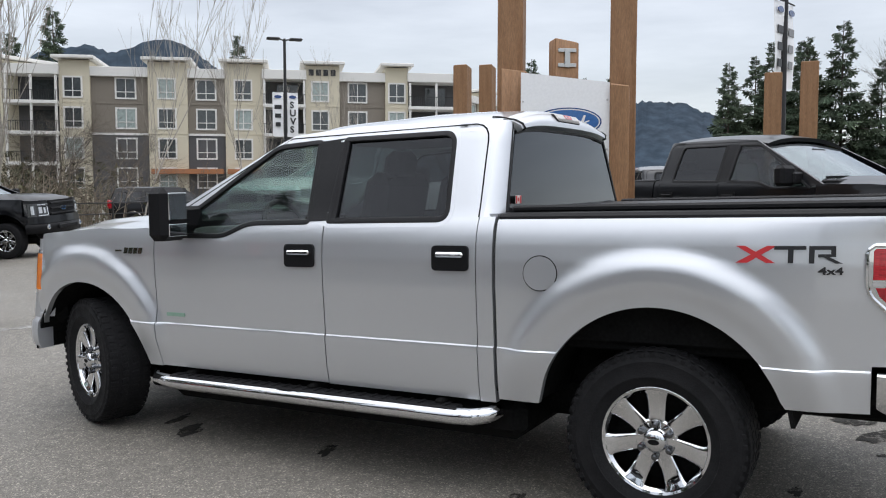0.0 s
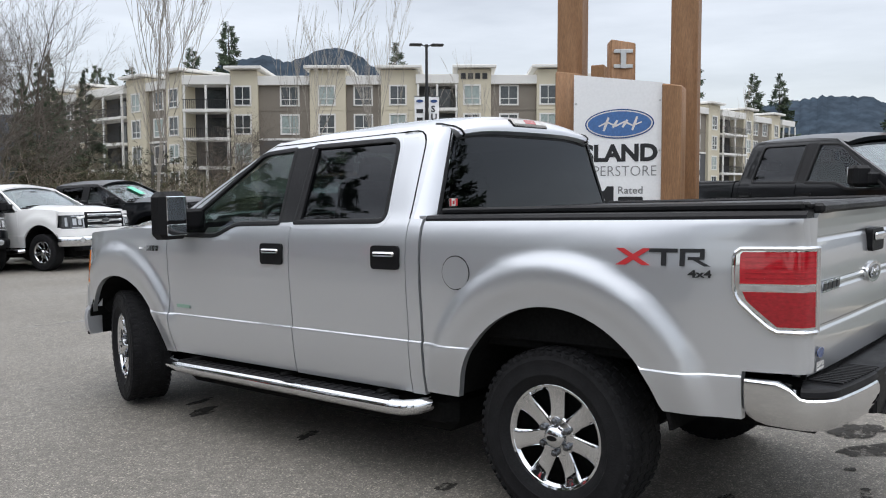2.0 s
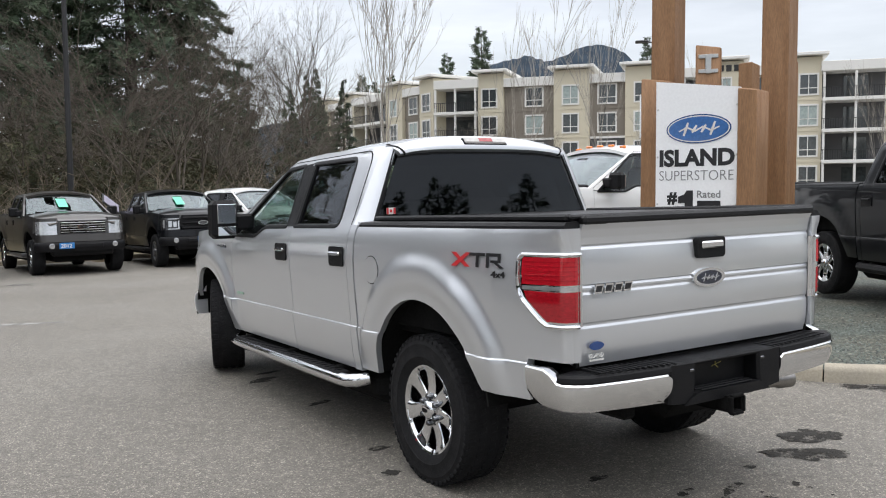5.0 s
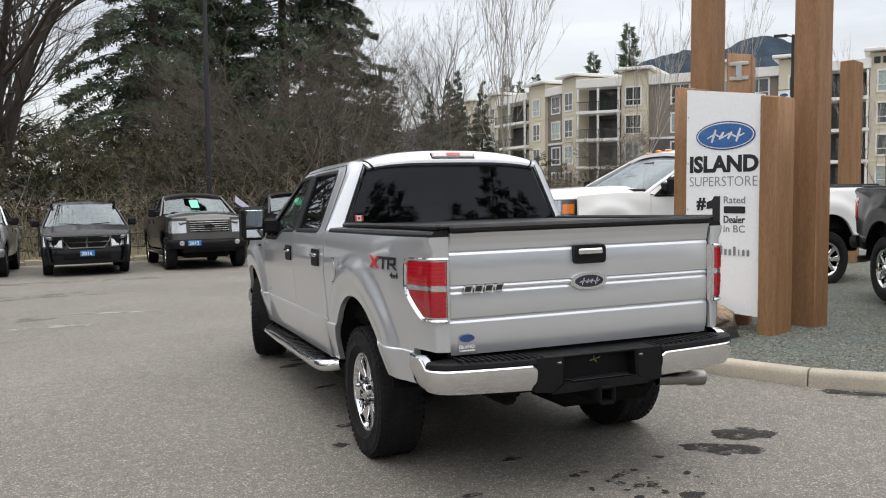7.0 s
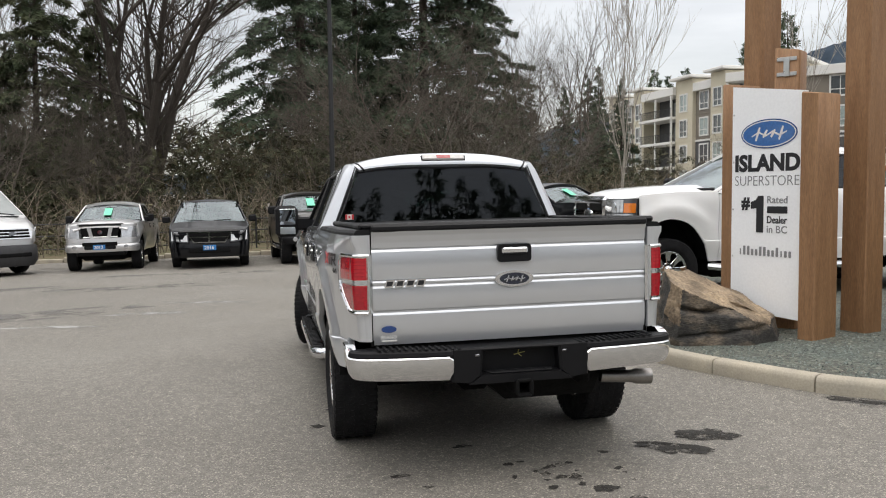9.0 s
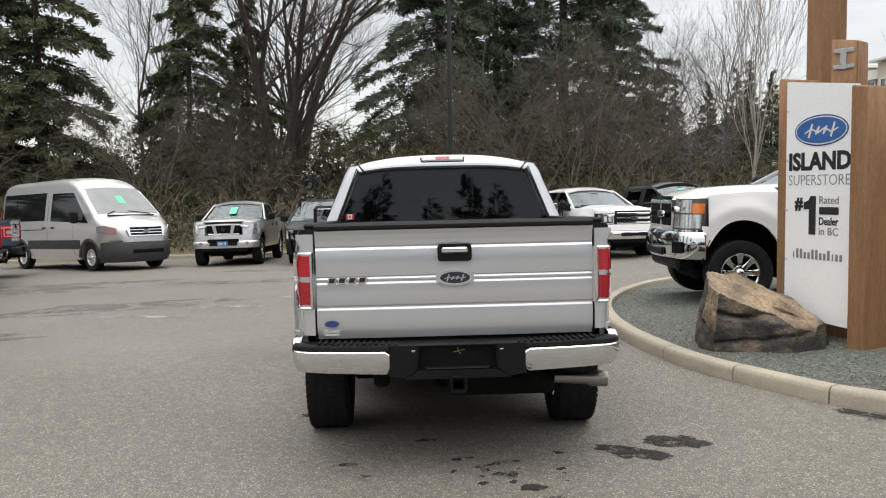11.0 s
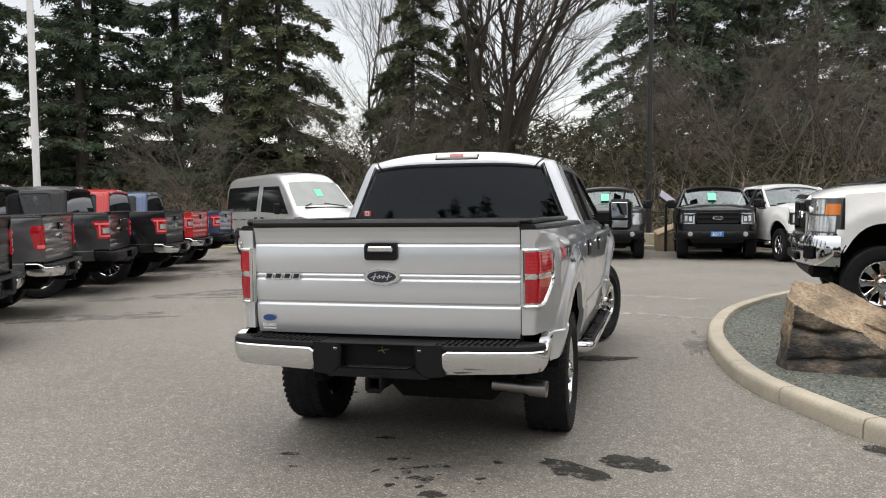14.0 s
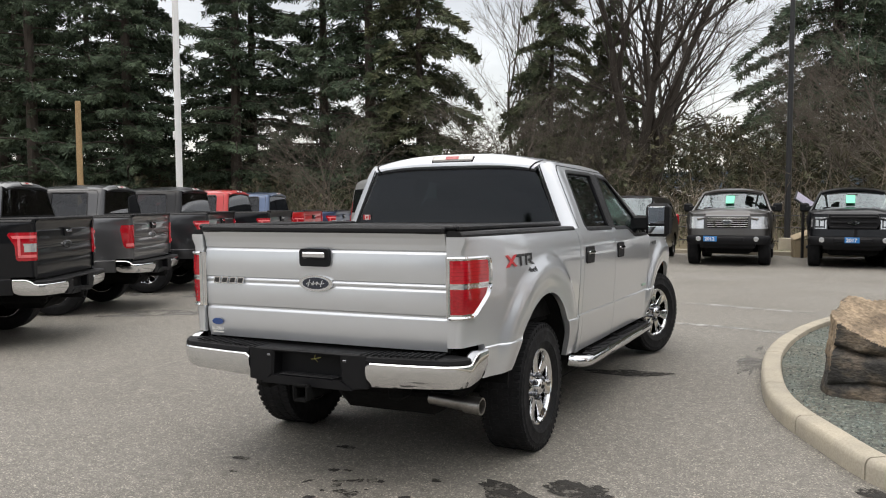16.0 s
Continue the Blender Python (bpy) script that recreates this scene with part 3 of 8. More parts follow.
def pickup(name, label, colour, place, detail=1, lamps="old", cover=False, rim_finish=None, wheel_spokes=7, trim=None, grille_mat=None,
           plate=None, card=False, steps=True, scale=(1, 1, 1), steer=0.0, lower=None, badges=False, rake=0.0, roof_lamps=False, tail_mat=None, group="", gate=None, heavy=False, year="2017"):
    """A four-door pickup. detail 2: the one that the camera walks round. lower: paint of bumpers where they are not chrome."""
    trim = trim or CHROME
    bump_mat = lower or CHROME
    grille_mat = grille_mat or PLASTIC
    root = thing(name, label, "pickup truck", place @ Matrix.Diagonal((*scale, 1)), group)
    fine = detail > 1
    step = 0.017 if fine else 0.08
    nv = 46 if fine else 14

    def vp(pname, g, material, parent=root, plabel="", angle=32):
        if fine:
            g.v = [(x, y + 0.046 * smooth01((0.62 - y) / 0.34) - 0.105 * smooth01((y - 5.42) / 0.30), z) for x, y, z in g.v]
        if heavy:
            g.v = [(x, y if y < 4.9 else 4.9 + (y - 4.9) * 0.84, z + 0.05 * smooth01((z - 0.75) / 0.2)) for x, y, z in g.v]
        if rake:
            g.v = [(x, y, z - rake * (y - 1.2)) for x, y, z in g.v]
        return part(pname, g, material, parent, plabel, angle=angle)

    def front_path(q):
        """The nose in plan, from its middle (0) round to the flank (1): place and outward direction."""
        if q < 0.5:
            return 0.62 * q / 0.5, 5.86 - 0.09 * (q / 0.5) ** 2, 0.0, 1.0
        a = radians(90 * (q - 0.5) / 0.5)
        return 0.62 + 0.335 * math.sin(a), 5.77 - 0.36 * (1 - math.cos(a)), math.sin(a), math.cos(a)

    # sides
    for side in (-1, 1):
        g = side_sheet(Geo(), side, dense((0.135, 0.145, 0.16, 0.20, 0.364, 0.366, ARCH_R[0] - ARCH, ARCH_R[0] + ARCH, 1.982), step), lambda y: under(y, 0.515 if y > 1 else (0.60 if y > 0.365 else 0.79)), lambda y: 1.373, nv)
        vp("bedside", g, colour)
        g = Geo().grid(lambda u, v: (side * (0.809 + (body_half(0.135, 0.79 + 0.583 * v) - 0.809) * u), 0.126 + 0.012 * u * u, 0.79 + 0.583 * v), 4, 14, lambda p: p + Vector((0, 0.05, 0)))
        vp("bed_corner", g, colour)
        for cy, cz in (ARCH_R, ARCH_F):
            g = Geo()
            g.grid(lambda u, v: (side * (0.50 + 0.45 * v), cy + (ARCH + 0.012) * math.cos(math.pi * (0.05 + 0.90 * u)), cz + (ARCH + 0.012) * 1.04 * math.sin(math.pi * (0.05 + 0.90 * u))), 20, 1,
                   lambda p: Vector((p.x, cy + (p.y - cy) * 1.03, cz + (p.z - cz) * 1.03)))
            g.box((side * 0.50, cy, cz + 0.32), (0.02, ARCH * 1.9, 0.46))
            vp("wheel_liner", g, DARK)
        for yj in (2.992, 4.245, 2.086, 1.99):
            vp("panel_gap", Geo().box((side * 0.925, yj, 0.95), (0.03, 0.05, 0.80)), DARK)
        g = side_sheet(Geo(), side, dense((2.088, 2.27, 2.989), step), lambda y: 0.50, lambda y: 1.387 if y < 2.28 else 1.372, nv)
        rear_door = vp("rear_door", g, colour)
        dip = lambda y: lerp(y, (2.99, 3.54, 3.72, 4.245), (1.372, 1.368, 1.297, 1.300))
        g = side_sheet(Geo(), side, dense((2.996, 3.54, 3.72, 4.242), step), lambda y: 0.505, dip, nv)
        front_door = vp("front_door", g, colour)
        g = side_sheet(Geo(), side, dense((4.249, ARCH_F[0] - ARCH, 5.360, 5.363, ARCH_F[0] + ARCH, 5.455), step), lambda y: under(y, 0.50 if y < 5 else 0.70),
                       lambda y: lerp(y, (4.25, 4.8, 5.3, 5.360, 5.363, 5.46), (1.335, 1.335, 1.305, 1.295, 0.925, 0.925)), nv)
        vp("front_fender", g, colour)
        # cab frame: rear corner, roof rail and windscreen post in body colour, middle post black
        g = Geo()
        side_sheet(g, side, dense((2.0, 2.083), step), lambda y: 0.495, lambda y: 1.385, nv)
        side_strip(g, side, [(2.065, 1.385), (2.075, 1.86)], [(2.27, 1.385), (2.29, 1.86)], 14, 6)
        side_strip(g, side, [(2.075, 1.865), (2.95, 1.875), (3.35, 1.845)], [(2.075, 1.805), (2.95, 1.808), (3.42, 1.778)], 8, 3)
        side_strip(g, side, [(3.35, 1.845), (4.32, 1.335)], [(3.42, 1.785), (4.16, 1.30)], 14, 3)
        vp("cab_frame", g, colour)
        g = Geo()
        side_strip(g, side, [(2.93, 1.375), (2.95, 1.815)], [(3.12, 1.37), (3.16, 1.80)], 10, 3, out=0.003)
        vp("door_post", g, VINYL)
        g = Geo()
        glazing = [("rear", [(2.262, 1.374), (2.975, 1.370), (2.975, 1.806), (2.303, 1.806)], (0.055, 0.01, 0.01, 0.065), TINT),
                   ("front", [(3.105, 1.366), (3.52, 1.362), (3.70, 1.290), (4.185, 1.292), (3.44, 1.786), (3.14, 1.802)], (0.02, 0.06, 0.06, 0.012, 0.05, 0.02), GLASS)]
        for wname, corners, radii, sheet in glazing:
            frame_ = rounded_loop(corners, radii)
            mid_y, mid_z = sum(p[0] for p in frame_) / len(frame_), sum(p[1] for p in frame_) / len(frame_)

            def ring(grow, out):
                pts_ = []
                for i_, (y_, z_) in enumerate(frame_):
                    (ya, za), (yb, zb_) = frame_[i_ - 1], frame_[(i_ + 1) % len(frame_)]
                    ln = math.hypot(yb - ya, zb_ - za) or 1.0
                    y2, z2 = y_ + grow * (zb_ - za) / ln, z_ - grow * (yb - ya) / ln
                    pts_.append((side * (body_half(y2, z2) + out), y2, z2))
                return pts_

            vp("window_seal", Geo().loft([ring(0.012, -0.02), ring(0.012, 0.003), ring(0.006, 0.0055), ring(-0.012, 0.0045), ring(-0.018, -0.004), ring(-0.018, -0.02), ring(0.012, -0.02)], caps=False), VINYL)
            if wname == "rear":
                vp("window_frame", Geo().loft([ring(0.034, -0.012), ring(0.034, 0.0012), ring(0.008, 0.0015), ring(0.008, -0.012), ring(0.034, -0.012)], caps=False), colour)
            rings_ = []
            for q in (1.0, 0.8, 0.6, 0.4, 0.2, 0.02):
                rings_.append([(side * (body_half(mid_y + (y_ - mid_y) * q, mid_z + (z_ - mid_z) * q) - 0.012), mid_y + (y_ - mid_y) * q, mid_z + (z_ - mid_z) * q) for y_, z_ in frame_])
            pane = vp(wname + "_window_pane", Geo().loft(rings_, caps=False), sheet)
            pane.visible_shadow = False
        # the cut of the doors in the cab frame
        for a, b in (([(2.086, 1.385), (2.112, 1.76)], [(2.093, 1.385), (2.119, 1.76)]), ([(2.112, 1.76), (2.118, 1.79), (2.134, 1.818), (2.160, 1.836), (2.20, 1.845)], [(2.119, 1.76), (2.125, 1.788), (2.139, 1.812), (2.163, 1.830), (2.20, 1.839)]),
                     ([(2.20, 1.845), (3.36, 1.832), (4.26, 1.335)], [(2.20, 1.839), (3.355, 1.826), (4.25, 1.335)])):
            vp("door_cut", side_strip(Geo(), side, a, b, 8, 1, 0.01, 0.0015), DARK)
        # handles
        for dname, y, door in (("door_handle", 2.222, rear_door), ("door_handle", 3.141, front_door)):
            m = Matrix(((0, 0, side, side * 0.985), (1, 0, 0, y), (0, 1, 0, 1.190), (0, 0, 0, 1)))
            h = vp(dname, Geo().prism(rounded(0.20, 0.122, 0.022), 0.022, m), PLASTIC, door, "black recessed handle surround")
            vp("grip", Geo().box((side * 1.012, y, 1.208), (0.026, 0.155, 0.025), 0.009), CHROME if fine or trim is CHROME else PLASTIC, door, "chrome handle")
        # mirror
        g = Geo()
        g.box((side * 0.985, 3.99, 1.40), (0.18, 0.13, 0.13), 0.02)
        vp("mirror_arm", g, PLASTIC)
        mx, mh = (1.15, 0.30) if fine else (1.10, 0.22)
        mm = Matrix.Translation((side * mx, 3.955, 1.425)) @ pose(0, 0, 0, 0, 0, -side * 7)
        mir = vp("mirror_housing", Geo().box((0, 0, 0), (0.215, 0.14, mh), 0.035, mm), PLASTIC)
        if fine:
            vp("mirror_glass", Geo().box((0, -0.071, 0.043), (0.150, 0.008, 0.150), 0.003, mm), MIRROR, mir)
            vp("mirror_glass", Geo().box((0, -0.071, -0.090), (0.150, 0.008, 0.070), 0.003, mm), MIRROR, mir)
        else:
            vp("mirror_glass", Geo().box((0, -0.071, 0.005), (0.17, 0.008, 0.16), 0.003, mm), MIRROR, mir)
        # running board
        if steps:
            g = Geo().tube([(side * 0.90, 4.33, 0.435), (side * 0.99, 4.24, 0.425), (side * 1.005, 4.1, 0.423), (side * 1.005, 2.2, 0.423), (side * 0.993, 2.11, 0.424), (side * 0.955, 2.05, 0.430), (side * 0.89, 2.02, 0.44)], 0.042 if fine else 0.05, 14 if fine else 8)
            bar = vp("running_board", g, CHROME if fine else trim, plabel="polished oval side step")
            pad = vp("step_pad", Geo().box((side * 0.985, 3.15, 0.460), (0.085, 1.94, 0.020), 0.008), PLASTIC, bar)
            if fine:
                for k in range(26):
                    vp("tread_rib", Geo().box((side * 0.985, 2.25 + 0.072 * k, 0.472), (0.070, 0.02, 0.008), 0.003), PLASTIC, pad)
            for y in (2.3, 3.1, 4.0):
                vp("step_bracket", Geo().box((side * 0.86, y, 0.47), (0.25, 0.05, 0.04), 0.01), DARK, bar)
        # lamps
        if lamps == "old":
            front = lambda z: lerp(z, (0.945, 0.954, 1.065, 1.110, 1.243, 1.267), (0.225, 0.255, 0.38, 0.402, 0.402, 0.365))
        elif lamps == "new":
            front = lambda z: lerp(z, (0.965, 0.98, 1.13, 1.25, 1.27), (0.28, 0.30, 0.305, 0.38, 0.36))
        else:
            front = lambda z: lerp(z, (0.94, 0.97, 1.22, 1.27), (0.20, 0.235, 0.275, 0.25))

        def corner_point(u, z, margin, out, x_in):
            """A point on the lamp: from its inner edge on the rear face (0) round the corner to its front edge on the flank (1)."""
            f = front(z) - margin
            xc = body_half(0.135, z)
            pts = [(x_in, 0.124 - out), ((x_in + xc) / 2, 0.123 - out), (xc - 0.012, 0.126 - out)] + [(body_half(y, z) + out, y - out * (0.2 - y) / 0.06) for y in (0.142, 0.152, 0.168)] + [(body_half(0.20 + (f - 0.20) * q / 5, z) + out, 0.20 + (f - 0.20) * q / 5) for q in range(6)]
            s = u * (len(pts) - 1)
            i = min(int(s), len(pts) - 2)
            k = s - i
            return (side * (pts[i][0] * (1 - k) + pts[i + 1][0] * k), pts[i][1] * (1 - k) + pts[i + 1][1] * k, z)

        def lens(z0, z1, margin, out, x_in, material, pname, parent, plabel=""):
            """A piece of the tail light, bent round the corner of the body."""
            return vp(pname, Geo().grid(lambda u, v: corner_point(u, z0 + (z1 - z0) * v, margin, out, x_in), 22 if fine else 11, 12, lambda p: Vector((p.x - side * 0.018, p.y + 0.018, p.z))), material, parent, plabel, angle=40)

        if lamps == "old":
            bez = lens(0.945, 1.267, 0.0, 0.004, 0.816, CHROME, "tail_light", root, "chrome-edged red tail light")
            lens(1.130, 1.250, 0.034, 0.008, 0.834, REDLENS2, "upper_lens", bez, "bright red ribbed lens")
            lens(0.968, 1.100, 0.040, 0.008, 0.834, REDLENS, "lower_lens", bez, "deep red lens")
            lens(1.106, 1.124, 0.030, 0.006, 0.832, CLEARLENS, "reversing_lens", bez, "clear strip between the red lenses")
            if fine:
                loop = [corner_point(k / 22, 1.262, 0.005, 0.007, 0.820) for k in range(23)]
                loop += [corner_point(1, 1.262 - 0.313 * k / 20, 0.005, 0.007, 0.820) for k in range(1, 20)]
                loop += [corner_point(1 - k / 22, 0.949, 0.005, 0.007, 0.820) for k in range(23)]
                loop += [corner_point(0, 0.949 + 0.313 * k / 6, 0.005, 0.007, 0.820) for k in range(1, 7)]
                vp("chrome_rim", Geo().tube(loop, 0.0095, 6, False), CHROME, bez, "chrome rim round the lens")
                for zz in (0.992, 1.020, 1.048, 1.076, 1.147, 1.167, 1.187, 1.207, 1.227):
                    lens(zz, zz + 0.006, 0.055, 0.0095, 0.842, REDLENS, "lens_rib", bez)
        elif lamps == "new":
            bez = lens(0.965, 1.27, 0.0, 0.004, 0.812, REDLENS, "tail_light", root)
            for z0, z1 in ((1.205, 1.235), (1.00, 1.03)):
                lens(z0, z1, 0.03, 0.009, 0.845, PINKLENS, "light_strip", bez, "red strip, paled for its lit look")
            vp("light_strip", Geo().box((side * (body_half(0.27, 1.12) + 0.006), 0.262, 1.117), (0.012, 0.03, 0.20), 0.004), PINKLENS, bez, "red strip, paled for its lit look")
            lens(1.06, 1.15, 0.09, 0.008, 0.83, CLEARLENS, "reversing_lens", bez, "clear lens inside the red")
        else:
            bez = lens(0.94, 1.27, 0.0, 0.006, 0.812, REDLENS, "tail_light", root)
            lens(0.965, 1.01, 0.05, 0.010, 0.84, PINKLENS, "reversing_lens", bez, "pale lower lens")
        # front lamps
        def lamp_face(q0, q1, z0, z1, inset):
            def fn(u, v):
                x, y, nx, ny = front_path(q0 + (q1 - q0) * u)
                z = z0 + (z1 - z0) * v
                lean = 0.10 * (z - 0.88)
                return (side * (x - nx * (inset + lean * 0.6)), y - ny * inset - lean, z)
            return Geo().grid(fn, 10, 6, lambda p: p - Vector((side * 0.05, 0.09, 0)))

        if heavy:
            hl = vp("headlight", lamp_face(0.44, 0.985, 0.89, 1.26, 0.03), GREYP, plabel="tall headlight with two clear reflectors")
            for z0, z1, q in ((0.905, 1.065, 0.93), (1.085, 1.245, 0.79)):
                vp("reflector", lamp_face(0.475, q, z0, z1, 0.025), CLEARLENS, hl, "clear ribbed reflector")
            for z in (0.99, 1.15):
                vp("bulb_bowl", Geo().rev([(0, 0.06), (0.02, 0.07), (0.025, 0.055), (0.005, 0.02), (0.005, 0.001)], 16, Matrix.Translation((side * 0.72, 5.67, z)) @ pose(0, 0, 0, 0, 0, 90 - side * 20)), CHROME, hl)
            vp("turn_signal", lamp_face(0.80, 0.965, 1.08, 1.20, 0.024), AMBER, hl, "amber corner of the headlight")
            vp("fascia", lamp_face(0.44, 0.99, 0.86, 0.89, 0.02), CHROME)
            vp("lamp_surround", Geo().box((side * 0.59, 5.66, 1.075), (0.05, 0.08, 0.38), 0.015), CHROME, hl)
        else:
            hl = vp("headlight", lamp_face(0.44, 1.0, 0.90, 1.19, 0.030), CLEARLENS if lamps != "new" else LAMPWELL, plabel="clear headlight with chrome bowl")
            if lamps == "new":
                for q0, q1, z0, z1 in ((0.455, 0.475, 0.915, 1.175), (0.48, 0.72, 0.915, 0.935), (0.48, 0.72, 1.155, 1.175), (0.80, 0.86, 0.95, 1.14), (0.50, 0.58, 0.975, 1.115), (0.62, 0.70, 0.975, 1.115)):
                    vp("reflector", lamp_face(q0, q1, z0, z1, 0.024), CLEARLENS, hl, "bright strip inside the lamp")
            vp("fascia", lamp_face(0.0, 1.0, 0.74, 0.90, 0.022), colour, plabel="painted panel under the headlight")
            vp("lamp_brow", lamp_face(0.44, 1.0, 1.19, 1.262, 0.036), colour)
            vp("bulb_bowl", Geo().rev([(0, 0.07), (0.03, 0.085), (0.035, 0.07), (0.01, 0.03), (0.01, 0.001)], 16, Matrix.Translation((side * 0.64, 5.655, 1.06)) @ pose(0, 0, 0, 0, 0, 90)), CHROME, hl)
            if lamps == "old" and fine:
                vp("turn_signal", lamp_face(0.80, 1.0, 0.925, 1.165, 0.022), AMBER, hl, "amber side lamp")
        vp("fog_lamp", Geo().rev([(0, 0.055), (0.02, 0.06), (0.025, 0.04), (0.02, 0.001)], 14, Matrix.Translation((side * 0.66, 5.77, 0.655)) @ pose(0, 0, 0, 0, 0, 90)), CLEARLENS)

    # fuel door
    m = Matrix(((0, 0, -1, -body_half(1.755, 1.12) + 0.010), (1, 0, 0, 1.757), (0, 1, 0, 1.128), (0, 0, 0, 1)))
    fd = vp("fuel_door", Geo().prism(ellipse(0.080, 0.078), 0.0155, m), colour, plabel="round flush fuel door")
    vp("fuel_door_gap", Geo().prism(ellipse(0.0845, 0.0825), 0.0125, m), DARK, fd)

    # hood, cowl, windscreen
    def hood_z(x, y):
        e = abs(x) / 0.90
        return lerp(y, (4.28, 4.7, 5.2, 5.5, 5.68, 5.74), (1.415, 1.405, 1.375, 1.335, 1.27, 1.20)) - 0.075 * e ** 3 + 0.018 * smooth01((0.62 - abs(x)) / 0.10) * smooth01((5.6 - y) / 0.3)

    n = 26 if fine else 12
    vp("hood", Geo().grid(lambda u, v: ((2 * u - 1) * (body_half(4.3 + 1.44 * v, 1.335) - 0.038), 4.30 + 1.44 * v, hood_z((2 * u - 1) * 0.9, 4.30 + 1.44 * v)), n, n, lambda p: p - Vector((0, 0, 0.03))), colour)
    vp("cowl", Geo().box((0, 4.33, 1.335), (1.76, 0.20, 0.10), 0.02), PLASTIC)

    def screen(u, v, off=0.0):
        y = 4.33 - 0.93 * v - 0.10 * v * v * 0 - 0.28 * (2 * u - 1) ** 2 * (1 - 0.4 * v) * 0.55
        z = 1.385 + 0.475 * v - 0.02 * (2 * u - 1) ** 2
        return ((2 * u - 1) * (0.865 - 0.150 * v), y, z - off)

    ws = vp("windscreen", Geo().grid(screen, 12, 8, lambda p: p - Vector((0, 0.004, 0.004))), WINDSHIELD)
    ws.visible_shadow = False
    vp("wiper", Geo().tube([(-0.55, 4.30, 1.395), (-0.2, 4.27, 1.412), (0.12, 4.27, 1.412)], 0.011, 5), PLASTIC)
    vp("wiper", Geo().tube([(0.1, 4.30, 1.400), (0.4, 4.24, 1.420), (0.68, 4.17, 1.415)], 0.011, 5), PLASTIC)
    # roof
    def roof(u, v):
        y = 2.085 + 1.38 * v
        half = body_half(max(y, 2.0), 1.868) - 0.006
        x = (2 * u - 1) * half
        return (x, y, roof_z(x, y))

    vp("roof", Geo().grid(roof, 24 if fine else 12, 24 if fine else 10, lambda p: p - Vector((0, 0, 0.045))), colour)
    # back of the cab, with the rear window in it
    def corner(s, u, v):
        """The rear corner of the cab, bent from the glass round to the flank."""
        z = 1.385 + 0.470 * v
        a, yi, yo = u * math.pi / 2, 1.990 + 0.047 * v, 2.065 + 0.010 * v
        xi, xo = 0.842 - 0.182 * v, body_half(yo, z)
        return (s * (xi + (xo - xi) * (0.55 * u + 0.45 * math.sin(a))), yo - (yo - yi) * (0.55 * (1 - u) + 0.45 * math.cos(a)), z)

    def header(u, v):
        """The rounded rear edge of the roof above the glass."""
        e = 2 * u - 1
        x = e * lerp(v, (0, 0.2, 1), (0.640, 0.655, body_half(2.085, 1.868) - 0.006))
        zb = 1.836 - 0.032 * e ** 4
        return (x, lerp(v, (0, 0.12, 0.4, 0.7, 1), (2.016, 1.999, 2.004, 2.034, 2.085)), zb + (roof_z(x, 2.085) - zb) * lerp(v, (0, 0.12, 0.4, 0.7, 1), (0, 0.11, 0.42, 0.76, 1)))

    g = Geo()
    g.grid(lambda u, v: ((2 * u - 1) * 0.93, 2.0, 0.6 + 0.80 * v), 4, 2, lambda p: p + Vector((0, 0.05, 0)))
    for s in (-1, 1):
        g.grid(lambda u, v: corner(s, u, v), 8, 12, lambda p: p + Vector((-s * 0.02, 0.03, 0)))
    g.grid(header, 16, 8, lambda p: p + Vector((0, 0.03, -0.012)))
    vp("cab_back", g, colour)
    g = Geo()
    for s in (-1, 1):
        g.grid(lambda u, v: (s * ((0.83 - 0.178 * v) + 0.022 * u), 1.988 + 0.05 * v, 1.40 + 0.452 * v), 1, 12, lambda p: p + Vector((0, 0.03, 0)))
    g.grid(lambda u, v: ((2 * u - 1) * 0.655, 2.030, 1.818 + 0.020 * v - 0.032 * (2 * u - 1) ** 4), 12, 1, lambda p: p + Vector((0, 0.03, 0)))
    g.grid(lambda u, v: ((2 * u - 1) * 0.83, 1.990, 1.395 + 0.028 * v), 8, 1, lambda p: p + Vector((0, 0.03, 0)))
    vp("rear_window_seal", g, VINYL)
    rw = vp("rear_window", Geo().grid(lambda u, v: ((2 * u - 1) * (0.825 - 0.178 * v), 1.992 + 0.047 * v, 1.405 + 0.43 * v - 0.032 * v * (2 * u - 1) ** 4), 12, 4, lambda p: p + Vector((0, 0.004, 0))), TINT)
    rw.visible_shadow = False
    if fine:
        for s in (-1, 1):
            line = [Vector(header(0.5 + s * 0.478, v)) for v in (0.0, 0.12, 0.4, 0.7, 1.0)] + [Vector((s * 0.655, y, roof_z(0.655, y))) for y in (2.12, 2.16)]
            vp("roof_moulding", Geo().tube(line, 0.0075, 6), VINYL, plabel="black strip in the roof joint")
    m = Matrix.Translation((0, 2.026, 1.893)) @ pose(0, 0, 0, -38)
    bl = vp("high_brake_light", Geo().box((0, 0, 0), (0.355, 0.028, 0.066), 0.012, m), PLASTIC, plabel="clear lamp strip with a red middle above the rear window")
    vp("clear_lens", Geo().box((0, -0.008, 0.002), (0.335, 0.026, 0.052), 0.010, m), FROSTED, bl, "frosted clear lens")
    vp("red_lens", Geo().box((0, -0.010, 0.003), (0.115, 0.026, 0.040), 0.006, m), DULLRED, bl, "dull red lens")
    # bed and tailgate
    gate = gate or colour
